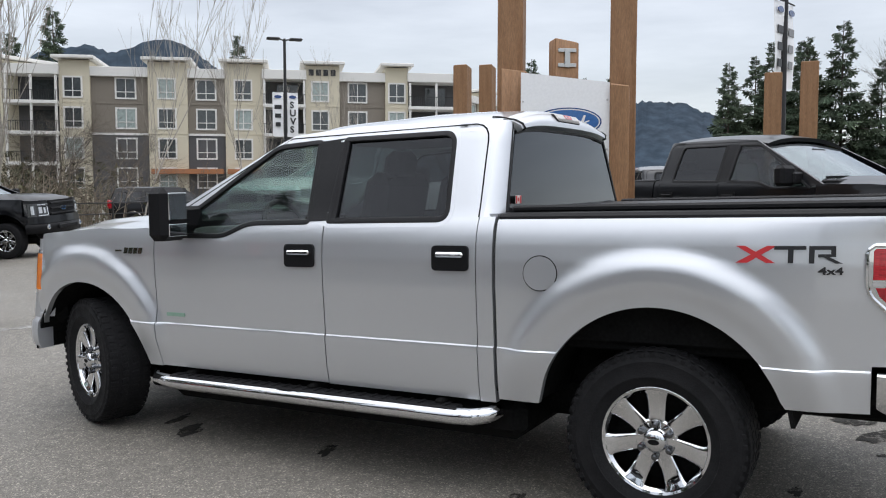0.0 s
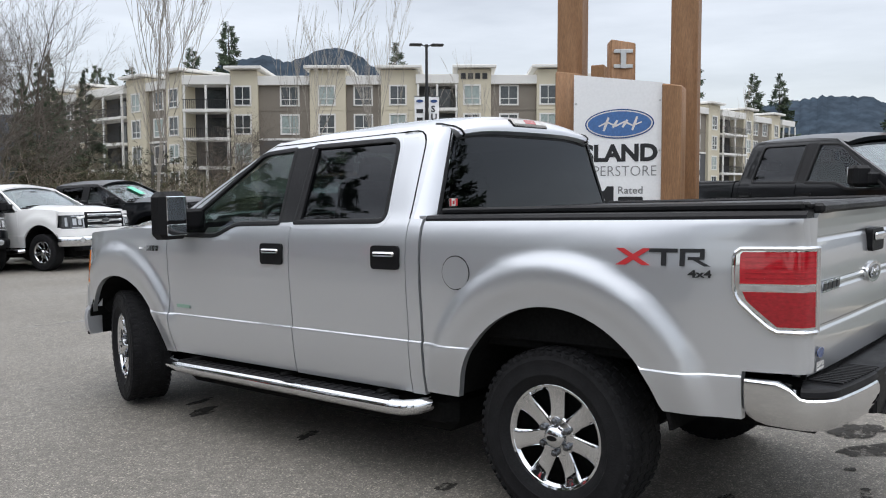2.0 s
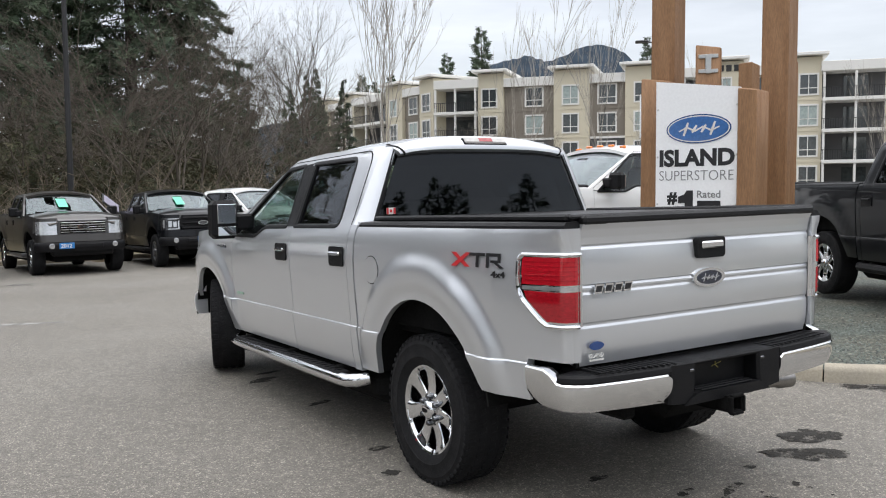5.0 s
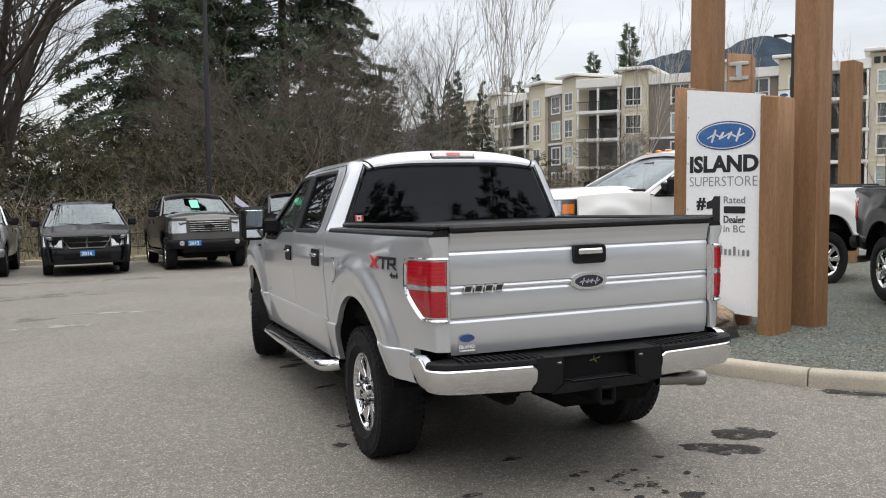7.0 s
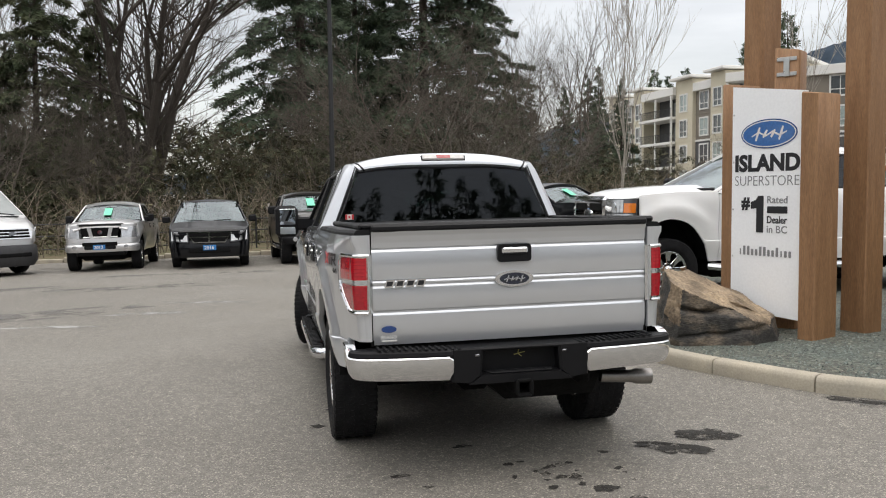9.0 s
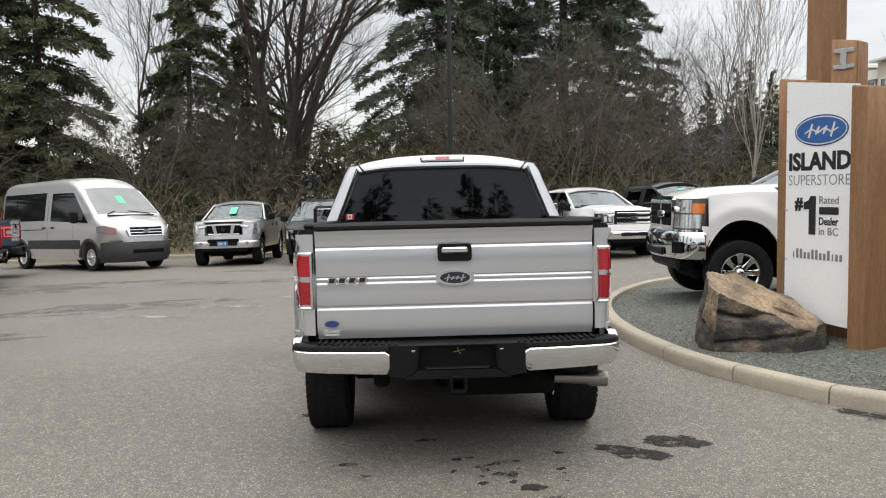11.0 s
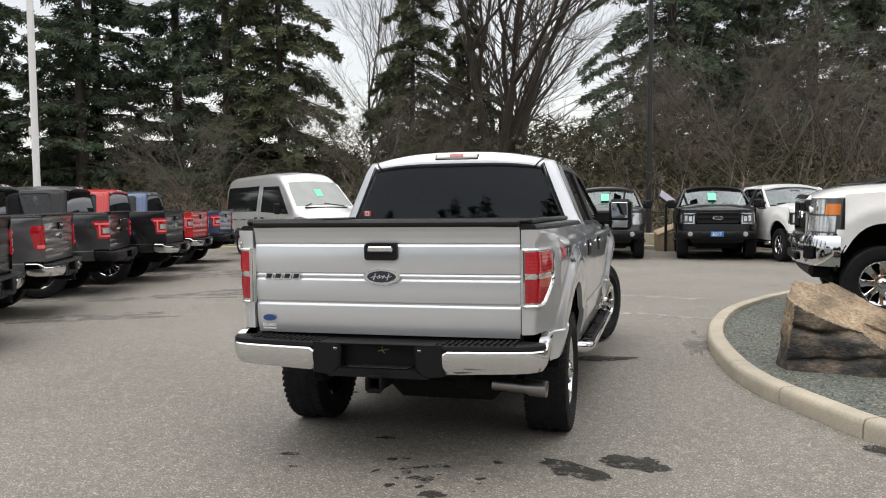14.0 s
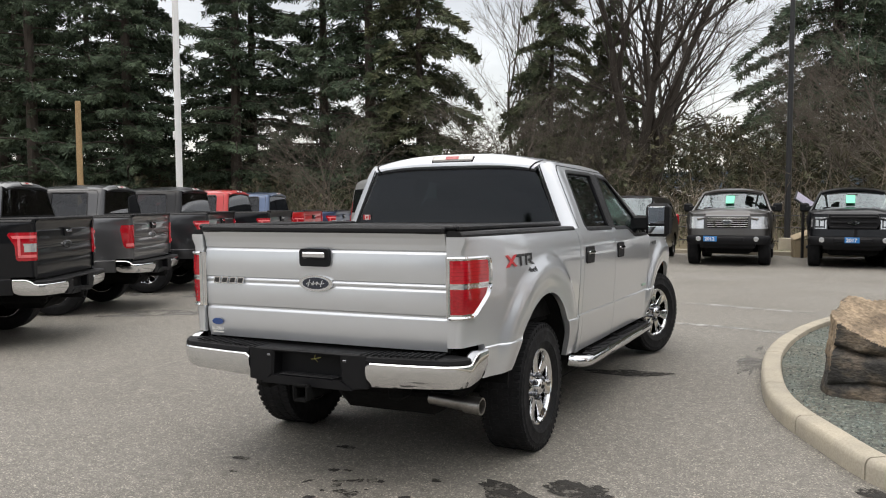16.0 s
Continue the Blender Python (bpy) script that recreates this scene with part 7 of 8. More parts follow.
# ---- vans and cars: one shape, set out by its lengths ----
def wagon(name, label, category, colour, place, L, W, H, belt, roof_half, nose, ws, arches, wheel, windows, lower=None, lower_z=0.0, grille="bars", plate=None, card=False, rear_y=0.12, rim=None, tint=None, brow=0.0, screen_top=None, win_top=None):
    """A closed car or van. ws: where the windscreen stands and where it meets the roof; windows: pairs along the side."""
    root = thing(name, label, category, place, "vehicles parked on the lot")
    yb, yt = ws
    r_arch = wheel + 0.07
    zs = screen_top or H - 0.11
    yf = yt + brow

    def half(y, z):
        w = lerp(z, (0.25, 0.5, belt * 0.8, belt, belt + 0.05, H - 0.10, H), (W - 0.06, W - 0.01, W, W - 0.03, W - 0.05, roof_half + 0.04, roof_half - 0.03))
        return w - 0.16 * smooth01((y - (L - 0.55)) / 0.55) ** 1.5 - 0.05 * smooth01((0.35 - y) / 0.35)

    def top(y):
        return belt if y < yb else lerp(y, (yb, yb + 0.05, L - 0.3, L), (belt, belt + 0.02, nose, nose - 0.16))

    def roof(x, y):
        return lerp(y, (0, rear_y + 0.1, rear_y + 0.5, yt - 0.5, yt, yf + 0.001), (H - 0.10, H - 0.05, H, H - 0.01, H - 0.08 if not brow else H - 0.06, H - 0.08 if not brow else zs)) - 0.06 * abs(x / roof_half) ** 2.6

    def low(y):
        z = 0.30
        for cy in arches:
            d = r_arch ** 2 - (y - cy) ** 2
            if d > 0:
                z = max(z, wheel + math.sqrt(d))
        return z

    def sheet(side, ys, lo, hi, n, thick=0.035):
        pts = [[(side * half(y, lo(y) + (hi(y) - lo(y)) * j / n), y, lo(y) + (hi(y) - lo(y)) * j / n) for j in range(n + 1)] for y in ys]
        nu = len(ys) - 1
        return Geo().grid(lambda u, v: pts[round(u * nu)][round(v * n)], nu, n, lambda p: Vector((p.x - side * thick, p.y, p.z)))

    def strip(side, a, b, n, m, thick=0.03, out=0.0):
        def fn(u, v):
            y0, z0 = a[0][0] + (a[1][0] - a[0][0]) * u, a[0][1] + (a[1][1] - a[0][1]) * u
            y1, z1 = b[0][0] + (b[1][0] - b[0][0]) * u, b[0][1] + (b[1][1] - b[0][1]) * u
            y, z = y0 + (y1 - y0) * v, z0 + (z1 - z0) * v
            return (side * (half(y, z) + out), y, z)
        return Geo().grid(fn, n, m, lambda p: Vector((p.x - side * thick, p.y, p.z)))

    ys = dense(tuple(sorted({0.03, *[c + s * r_arch for c in arches for s in (-1, 1)], yb, L - 0.06})), 0.09)
    eave = H - 0.10
    for side in (-1, 1):
        if lower:
            part("lower_panel", sheet(side, ys, low, lambda y: max(lower_z, low(y) + 0.02), 4), lower, root, "dark lower cladding")
            part("side_panel", sheet(side, ys, lambda y: max(lower_z, low(y) + 0.02), top, 8), colour, root)
        else:
            part("side_panel", sheet(side, ys, low, top, 12), colour, root)
        cuts = [rear_y] + [v for pair in windows for v in pair]
        prev = 0.03
        slope = (yb - yf) / (zs - belt)
        for y0, y1 in windows:
            part("pillar", strip(side, ((prev, belt - 0.01), (prev if prev > 0.1 else rear_y, eave + 0.02)), ((y0, belt - 0.01), (max(y0, rear_y + 0.1), eave + 0.02)), 6, 3), colour, root)
            zt = win_top or eave - 0.10
            yt0, yt1 = max(y0, rear_y + 0.12), min(y1, yb - slope * (zt - belt) - 0.08)
            pane = part("side_window", strip(side, ((y0, belt - 0.01), (yt0, zt)), ((y1, belt - 0.01), (yt1, zt)), 6, 4, 0.004, -0.008), tint or TINT, root)
            pane.visible_shadow = False
            part("window_seal", strip(side, ((y0 - 0.03, belt - 0.015), (y1 + 0.03, belt - 0.015)), ((y0 - 0.03, belt + 0.02), (y1 + 0.03, belt + 0.02)), 6, 1, 0.03, 0.003), VINYL, root)
            part("window_head", strip(side, ((y0, zt - 0.01), (max(yt1, yt0 + 0.05), zt - 0.01)), ((y0, eave + 0.03), (max(yt1, yt0 + 0.05), eave + 0.03)), 6, 2), colour, root)
            prev = y1
        zt = eave - 0.10
        part("windscreen_post", strip(side, ((yb - 0.02, belt - 0.01), (yf, zs + 0.01)), ((prev, belt - 0.01), (min(prev, yf - 0.12), zs + 0.01)), 8, 3), colour, root)
        mir = part("mirror_housing", Geo().box((side * (W + 0.10), yb - 0.45, belt + 0.10), (0.20, 0.12, 0.17 if H < 2.2 else 0.28), 0.03), PLASTIC, root)
        part("mirror_glass", Geo().box((side * (W + 0.10), yb - 0.514, belt + 0.10), (0.15, 0.006, 0.12), 0.003), MIRROR, mir)
        if grille == "cross":
            def lamp(u, v, out):
                x = 0.50 + 0.44 * u
                return (side * x, L + 0.03 + out - 0.24 * (x / (W - 0.06)) ** 2.6 - 0.05 * v, nose - 0.36 + 0.03 * u + (0.27 + 0.03 * u) * v)
            hl = part("headlight", Geo().grid(lambda u, v: lamp(u, v, 0.020), 8, 4, lambda p: p - Vector((0, 0.12, 0))), LAMPWELL, root, "large clear headlight")
            for u0, u1 in ((0.06, 0.42), (0.50, 0.94)):
                part("reflector", Geo().grid(lambda u, v: lamp(u0 + (u1 - u0) * u, 0.12 + 0.76 * v, 0.025), 4, 4, lambda p: p - Vector((0, 0.02, 0))), HEADLENS, hl, "bright bowl behind the lens")
        else:
            part("headlight", Geo().box((side * (W - 0.27), L - 0.17, nose - 0.16), (0.38, 0.30, 0.20), 0.05), HEADLENS, root, "clear headlight")
            part("fog_lamp", Geo().rev([(0, 0.05), (0.02, 0.05), (0.03, 0.001)], 12, Matrix.Translation((side * (W - 0.28), L - 0.02, 0.50)) @ pose(0, 0, 0, 0, 0, 90)), CLEARLENS, root)
        part("tail_light", Geo().box((side * (W - 0.10), 0.07, belt - 0.05), (0.16, 0.16, 0.34), 0.04), REDLENS2, root)
        part("door_handle", Geo().box((side * (W + 0.005), yb - 1.15, belt - 0.14), (0.03, 0.16, 0.035), 0.01), colour, root)
        for yj in [p[1] for p in windows]:
            part("panel_gap", Geo().box((side * (half(yj, belt * 0.7) - 0.004), yj + 0.03, (belt + 0.40) / 2), (0.014, 0.010, belt - 0.45)), DARK, root)
        for cy in arches:
            wheel_parts(root, side * (W - 0.14), cy, wheel, side, wheel, 0.22, wheel * 0.62, 6, rim or GREYP, fine=False)
            part("wheel_liner", Geo().grid(lambda u, v: (side * (W - 0.45 + 0.42 * v), cy + r_arch * math.cos(math.pi * (0.04 + 0.92 * u)), wheel + r_arch * math.sin(math.pi * (0.04 + 0.92 * u))), 14, 1, lambda p: p + Vector((0, 0, 0.02))), DARK, root)
    part("roof", Geo().grid(lambda u, v: ((2 * u - 1) * (roof_half + 0.02), rear_y + (yf - rear_y) * v, roof((2 * u - 1) * roof_half, rear_y + (yf - rear_y) * v)), 12, 24, lambda p: p - Vector((0, 0, 0.05))), colour, root)
    part("hood", Geo().grid(lambda u, v: ((2 * u - 1) * (half(yb + (L - 0.03 - yb) * v, nose) - 0.03), yb - 0.04 + (L + 0.0 - yb) * v, top(yb + (L - 0.03 - yb) * v) + 0.035 - 0.05 * abs(2 * u - 1) ** 3), 12, 12, lambda p: p - Vector((0, 0, 0.04))), colour, root)
    g = Geo().grid(lambda u, v: ((2 * u - 1) * (W - 0.10 + ((roof_half if not brow else half(yf, zs) - 0.04) - W + 0.08) * v), yb + 0.02 + (yf - yb) * v - 0.10 * (2 * u - 1) ** 2, belt + 0.02 + (zs - belt) * v), 10, 8, lambda p: p - Vector((0, 0.004, 0.004)))
    pane = part("windscreen", g, WINDSHIELD, root)
    pane.visible_shadow = False
    for s in (-1, 1):
        part("wiper", Geo().tube([(s * 0.1, yb - 0.01, belt + 0.05), (s * 0.55, yb - 0.08, belt + 0.08)], 0.012, 5), PLASTIC, root)
    part("rear_face", Geo().grid(lambda u, v: ((2 * u - 1) * (half(0.05, 0.35 + (H - 0.45) * v) - 0.01), 0.03 + (rear_y - 0.03) * v, 0.35 + (H - 0.42) * v), 8, 10, lambda p: p + Vector((0, 0.05, 0))), colour, root)
    part("rear_window", Geo().grid(lambda u, v: ((2 * u - 1) * (roof_half - 0.06), 0.015 + (rear_y - 0.03) * (0.55 + 0.36 * v), belt + 0.05 + (H - 0.25 - belt) * v), 4, 3, lambda p: p + Vector((0, 0.01, 0))), PANE, root)
    rings = []
    for k in range(13):
        s = -1 + k / 6
        x, yy = (W - 0.06) * s, L - 0.02 - 0.20 * abs(s) ** 2.6
        rings.append([(x, yy - 0.03, 0.28), (x, yy, 0.36), (x, yy + 0.015, 0.50), (x, yy, nose - 0.36), (x, yy - 0.06, nose - 0.24), (x * 0.95, yy - 0.22, nose - 0.24), (x * 0.95, yy - 0.22, 0.28)])
    fb = part("front_bumper", Geo().loft(rings), lower or colour, root, angle=50)
    part("nose_panel", Geo().box((0, L - 0.16, nose - 0.17), (2 * W - 0.5, 0.22, 0.26), 0.04), colour, root)
    if grille == "cross":
        face = Matrix(((1, 0, 0, 0), (0, 0, 1, L - 0.05), (0, 1, 0, nose - 0.21), (0, 0, 0, 1)))
        gr = part("grille", Geo().prism([(-0.38, -0.15), (0.38, -0.15), (0.50, 0.03), (0.53, 0.12), (-0.53, 0.12), (-0.50, 0.03)], 0.075, face), CHROME, root, "chrome-framed cross grille")
        for s in (-1, 1):
            part("grille_mesh", Geo().prism([(s * 0.022, -0.125), (s * 0.36, -0.125), (s * 0.44, -0.024), (s * 0.022, -0.024)], 0.080, face), DARK, gr)
            part("grille_mesh", Geo().prism([(s * 0.022, 0.006), (s * 0.465, 0.006), (s * 0.50, 0.100), (s * 0.022, 0.100)], 0.080, face), DARK, gr)
    else:
        gr = part("grille", Geo().box((0, L - 0.035, nose - 0.20), (0.80 if grille != "split" else 0.66, 0.06, 0.20), 0.03), PLASTIC, root)
    for k in range(0 if grille == "cross" else 3):
        part("grille_bar", Geo().box((0, L - 0.003, nose - 0.265 + 0.065 * k), (0.74 if grille != "split" else 0.60, 0.02, 0.026), 0.006), CHROME, gr)
    part("air_intake", Geo().box((0, L - 0.015, 0.45), (1.0, 0.05, 0.12), 0.02), DARK, fb)
    if plate is not None:
        pl = part("dealer_plate", Geo().box((plate, L + 0.012, 0.52), (0.31, 0.012, 0.13), 0.004), SKYBLUE, fb, "bright blue plate with a pale model year")
        part("plate_year", moved(text_geo("2016", 0.115, 0.006, 0.003, 1.0), Matrix(((-1, 0, 0, plate + 0.125), (0, 0, 1, L + 0.021), (0, 1, 0, 0.480), (0, 0, 0, 1)))), TRIM, pl)
    part("floor_pan", Geo().box((0, L / 2, 0.38), (2 * W - 0.5, L - 0.6, 0.16), 0.03), DARK, root)
    part("dashboard", Geo().box((0, yb - 0.25, belt - 0.08), (2 * W - 0.3, 0.5, 0.22), 0.06), INTERIOR, root)
    for x in (-0.40, 0.40):
        g = Geo().box((x, yb - 1.35, belt - 0.1), (0.5, 0.16, 0.75), 0.06)
        g.box((x, yb - 1.38, belt + 0.38), (0.25, 0.1, 0.17), 0.04)
        part("front_seat", g, INTERIOR, root)
    if card:
        part("price_card", Geo().box((0, 0, 0), (0.25, 0.006, 0.30), 0.0, Matrix.Translation((0.0, yb + 0.045 + (yf - yb) * 0.5, belt + 0.03 + (zs - belt) * 0.5)) @ pose(0, 0, 0, math.degrees(math.atan2(yb - yf, zs - belt)))), MINT, root, "green price card in the windscreen")
    return root


def passenger_van(place):
    """A tall rounded van: one shell over its stations, with flush glazing, dark cladding and a chrome bar grille."""
    root = thing("passenger_van", "silver high-roof passenger van with dark lower cladding", "van", place, "vehicles parked on the lot")
    L, W = 5.98, 1.03
    wheels, r, ra = (1.28, 4.93), 0.36, 0.43

    def top(y):
        return lerp(y, (0.0, 0.05, 0.16, 0.5, 3.2, 3.7, 4.0, 4.22, 4.36, 5.22, 5.32, 5.70, 5.86, 5.95), (2.22, 2.34, 2.42, 2.47, 2.50, 2.47, 2.40, 2.30, 2.19, 1.455, 1.405, 1.27, 1.16, 0.92))

    def half(y, z):
        w = lerp(z, (0.30, 0.5, 0.8, 1.08, 1.12, 1.30, 2.0, 2.3, 2.52), (0.97, 1.01, 1.03, 1.03, 1.015, 1.005, 0.90, 0.83, 0.72))
        return w - 0.45 * smooth01((y - 5.20) / 0.90) ** 1.5 - 0.12 * smooth01((0.82 - z) / 0.1) * smooth01((y - 5.3) / 0.3) - 0.05 * smooth01((0.25 - y) / 0.25)

    def low(y):
        z = 0.30
        for c in wheels:
            d = ra * ra - (y - c) ** 2
            if d > 0:
                z = max(z, r + math.sqrt(d))
        return z

    ys = dense(tuple(sorted((0.0, 0.05, 0.16, 0.5, wheels[0] - ra, wheels[0] + ra, 3.2, 3.7, 4.0, 4.22, 4.36, wheels[1] - ra, 5.22, 5.32, wheels[1] + ra, 5.70, 5.86, 5.95))), 0.07)
    rings = []
    for y in ys:
        t, b = top(y), low(y)
        soft = min(0.20, (t - b) * 0.4)
        zs = [b + (t - soft - b) * k / 10 for k in range(11)]
        right = [(half(y, z), y, z) for z in zs]
        w = half(y, t - soft)
        flat = 0.10 if 4.40 < y < 5.24 else 0.24
        curve = [(w - flat * (1 - math.cos(a)), y, t - soft + soft * math.sin(a)) for a in [radians(18 * k) for k in range(1, 6)]]
        crown = [((w - flat) * k, y, t + 0.035 * (1 - k * k)) for k in (0.66, 0.33)]
        one = right + curve + crown
        rings.append(one + [(0, y, t + 0.035)] + [(-x, yy, z) for x, yy, z in one[::-1]])
    part("body", Geo().loft(rings), SILVER2, root, angle=40)

    def flush(side, corners, n, out=0.004):
        """A pane on the flank: corners (y, z) bottom rear, bottom front, top front, top rear."""
        def fn(u, v):
            (y0, z0), (y1, z1), (y2, z2), (y3, z3) = corners
            ya, za = y0 + (y1 - y0) * u, z0 + (z1 - z0) * u
            yb, zb = y3 + (y2 - y3) * u, z3 + (z2 - z3) * u
            y, z = ya + (yb - ya) * v, za + (zb - za) * v
            return (side * (half(y, z) + out), y, z)
        return Geo().grid(fn, n, 8, lambda p: p - Vector((side * 0.02, 0, 0)))

    for side in (-1, 1):
        part("side_window", flush(side, ((0.22, 1.36), (2.62, 1.36), (2.62, 2.13), (0.22, 2.13)), 12), VANGLASS, root)
        part("front_window", flush(side, ((2.95, 1.34), (4.90, 1.26), (4.05, 2.08), (2.95, 2.10)), 10), VANGLASS, root)
        for y in (0.95, 1.75):
            part("window_joint", flush(side, ((y, 1.37), (y + 0.02, 1.37), (y + 0.02, 2.12), (y, 2.12)), 1, 0.008), DARK, root)
        for y in (2.78, 4.16):
            part("panel_gap", flush(side, ((y, 0.45), (y + 0.012, 0.45), (y + 0.012, 1.9 if y < 3 else 1.2), (y, 1.9 if y < 3 else 1.2)), 1, 0.002), DARK, root)
        for y0, y1 in ((0.03, wheels[0] - ra), (wheels[0] + ra, wheels[1] - ra)):
            part("cladding", flush(side, ((y0, 0.58), (y1, 0.58), (y1, 0.82), (y0, 0.82)), 10, 0.012), CLADDING, root, "dark grey side cladding")
        for c in wheels:
            part("arch_trim", Geo().grid(lambda u, v: (side * (half(c, 0.75) + 0.012), c + (ra + 0.07 * v) * math.cos(math.pi * u), r + (ra + 0.07 * v) * math.sin(math.pi * u)), 18, 2, lambda p: p - Vector((side * 0.05, 0, 0))), CLADDING, root)
            wheel_parts(root, side * (W - 0.15), c, r, side, r, 0.22, r * 0.60, 8, SILVER2, fine=False)
        part("slide_rail", flush(side, ((0.3, 1.10), (2.6, 1.10), (2.6, 1.125), (0.3, 1.125)), 4, 0.006), DARK, root)
        for y in (2.62, 3.10):
            part("door_handle", Geo().box((side * (half(y, 1.10) + 0.01), y, 1.16), (0.04, 0.16, 0.045), 0.012), PLASTIC, root)
        mir = part("mirror_housing", Geo().box((side * 1.17, 4.50, 1.42), (0.20, 0.14, 0.32), 0.04), PLASTIC, root)
        part("mirror_arm", Geo().box((side * 1.04, 4.52, 1.32), (0.14, 0.08, 0.07), 0.02), PLASTIC, mir)
        g = Geo().grid(lambda u, v: (side * (half(5.32 + 0.48 * u, 1.05) + 0.012), 5.32 + 0.48 * u + 0.012, 0.95 + 0.06 * (1 - u) + (0.20 - 0.05 * abs(2 * u - 1)) * v), 8, 5, lambda p: p - Vector((side * 0.05, 0.05, 0)))
        part("headlight", g, CLEARLENS, root, "swept clear headlight")
        part("tail_light", flush(side, ((0.005, 0.95), (0.10, 0.95), (0.10, 1.75), (0.02, 1.75)), 2, 0.012), REDLENS2, root)
    # windscreen, wipers, price card
    glass_slope = (2.19 - 1.455) / (4.36 - 5.22)

    def screen(u, v, up=0.0):
        y = 5.20 - 0.82 * v
        z = 1.455 + (y - 5.22) * glass_slope
        w = half(y, z) - 0.085
        x = (2 * u - 1) * w
        return (x, y, z + 0.046 - 0.045 * (2 * u - 1) ** 2 + up)

    part("windscreen", Geo().grid(screen, 12, 8, lambda p: p - Vector((0, 0, 0.02))), SCREEN, root)
    part("price_card", Geo().grid(lambda u, v: screen(0.43 + 0.13 * u, 0.36 + 0.28 * v, 0.010), 2, 2, lambda p: p - Vector((0, 0, 0.004))), MINT, root, "green price card in the windscreen")
    for s in (-1, 1):
        part("wiper", Geo().tube([(s * 0.62, 5.22, 1.485), (s * 0.2 + 0.2, 5.16, 1.560)], 0.013, 5), PLASTIC, root)
    part("cowl", Geo().box((0, 5.29, 1.445), (1.35, 0.09, 0.03), 0.012), PLASTIC, root)
    # grille with chrome bars, dark bumper
    gr = part("grille", Geo().prism([(-0.50, -0.13), (0.50, -0.13), (0.56, 0.04), (0.48, 0.13), (-0.48, 0.13), (-0.56, 0.04)], 0.07, Matrix(((1, 0, 0, 0), (0, -0.25, 0.97, 5.90), (0, 0.97, 0.25, 1.00), (0, 0, 0, 1)))), CHROME, root, "chrome three-bar grille")
    for k in range(3):
        part("grille_gap", Geo().prism([(-0.46, -0.026), (0.46, -0.026), (0.46, 0.026), (-0.46, 0.026)], 0.078, Matrix(((1, 0, 0, 0), (0, -0.25, 0.97, 5.90 + 0.018 - 0.018 * k), (0, 0.97, 0.25, 0.925 + 0.075 * k), (0, 0, 0, 1)))), DARK, gr)
    part("emblem", Geo().prism(ellipse(0.11, 0.045, 20), 0.09, Matrix(((1, 0, 0, 0), (0, -0.25, 0.97, 5.90), (0, 0.97, 0.25, 1.00), (0, 0, 0, 1)))), GUNMETAL, gr)
    rings = []
    for k in range(21):
        s = -1 + k / 10
        x, yy = 1.0 * s, 6.07 - 0.64 * abs(s) ** 4.0
        if abs(s) > 0.9:
            x = 0.985 * s / abs(s) * (0.93 + 0.07 * (abs(s) - 0.9) / 0.1)
        rings.append([(x * 0.95, yy - 0.10, 0.22), (x, yy - 0.02, 0.34), (x, yy, 0.50), (x, yy - 0.015, 0.66), (x * 0.99, yy - 0.06, 0.74), (x * 0.94, yy - 0.22, 0.74), (x * 0.94, yy - 0.22, 0.22)])
    fb = part("front_bumper", Geo().loft(rings), CLADDING, root, "dark grey plastic bumper", angle=50)
    part("air_intake", Geo().box((0, 6.055, 0.50), (0.9, 0.05, 0.10), 0.02), DARK, fb)
    part("floor_pan", Geo().box((0, 3.0, 0.36), (1.5, 5.2, 0.14), 0.03), DARK, root)
    return root


CLADDING = surface("dark_grey_cladding", (0.045, 0.045, 0.047), 0.6, 0.0, 0.15, 6.0, 120.0, 0.1, 200.0, spec=0.3)
VANGLASS = surface("dark_van_glass", (0.010, 0.011, 0.012), 0.05, 0.0, 0.1, 1.2, 20.0, spec=0.4)
# opaque pane; the reflected sky is painted in as its grey-green base
SCREEN = surface("sky_grey_van_windscreen", (0.17, 0.19, 0.183), 0.08, 0.0, 0.08, 1.2, 3.0, coat=1.0)
passenger_van(by_nose(-7.66, 17.56, (0.784, -0.62), 5.98))
wagon("minivan", "black minivan with chrome cross grille and blue plate", "minivan", BLACKP, by_nose(-3.05, 17.25, (0.06, -1), 5.15), 5.15, 0.99, 1.77, 1.13, 0.70, 1.00, (4.32, 3.25), (0.95, 4.02), 0.33,
      ((0.40, 1.50), (1.60, 2.62), (2.72, 3.95)), None, 0.0, "cross", 0.0, False, 0.35)
wagon("suv", "black sport utility vehicle with red tail lights", "suv", BLACKP, placed(18.6, 30.0, (0.8, -0.6)), 4.9, 0.97, 1.78, 1.10, 0.60, 1.08, (3.9, 3.0), (0.95, 3.85), 0.36, ((0.4, 1.3), (1.4, 2.3), (2.4, 3.6)), None, 0.0, "bars", None, False, 0.3)
wagon("suv", "white sport utility vehicle seen beyond the island", "suv", WHITE, placed(22.0, 10.5, (0.6, -0.8)), 4.7, 0.95, 1.66, 1.02, 0.60, 1.02, (3.7, 2.8), (0.95, 3.65), 0.35, ((0.4, 1.25), (1.35, 2.2), (2.3, 3.4)), None, 0.0, "bars", None, False, 0.4)
wagon("suv", "bright blue hatchback beyond the island", "car", paint("bright_blue_paint", (0.03, 0.20, 0.50)), placed(24.0, 17.5, (0.6, -0.8)), 4.4, 0.90, 1.55, 0.95, 0.56, 0.95, (3.4, 2.4), (0.85, 3.40), 0.33, ((0.4, 1.2), (1.3, 2.1), (2.2, 3.1)), None, 0.0, "bars", None, False, 0.5)
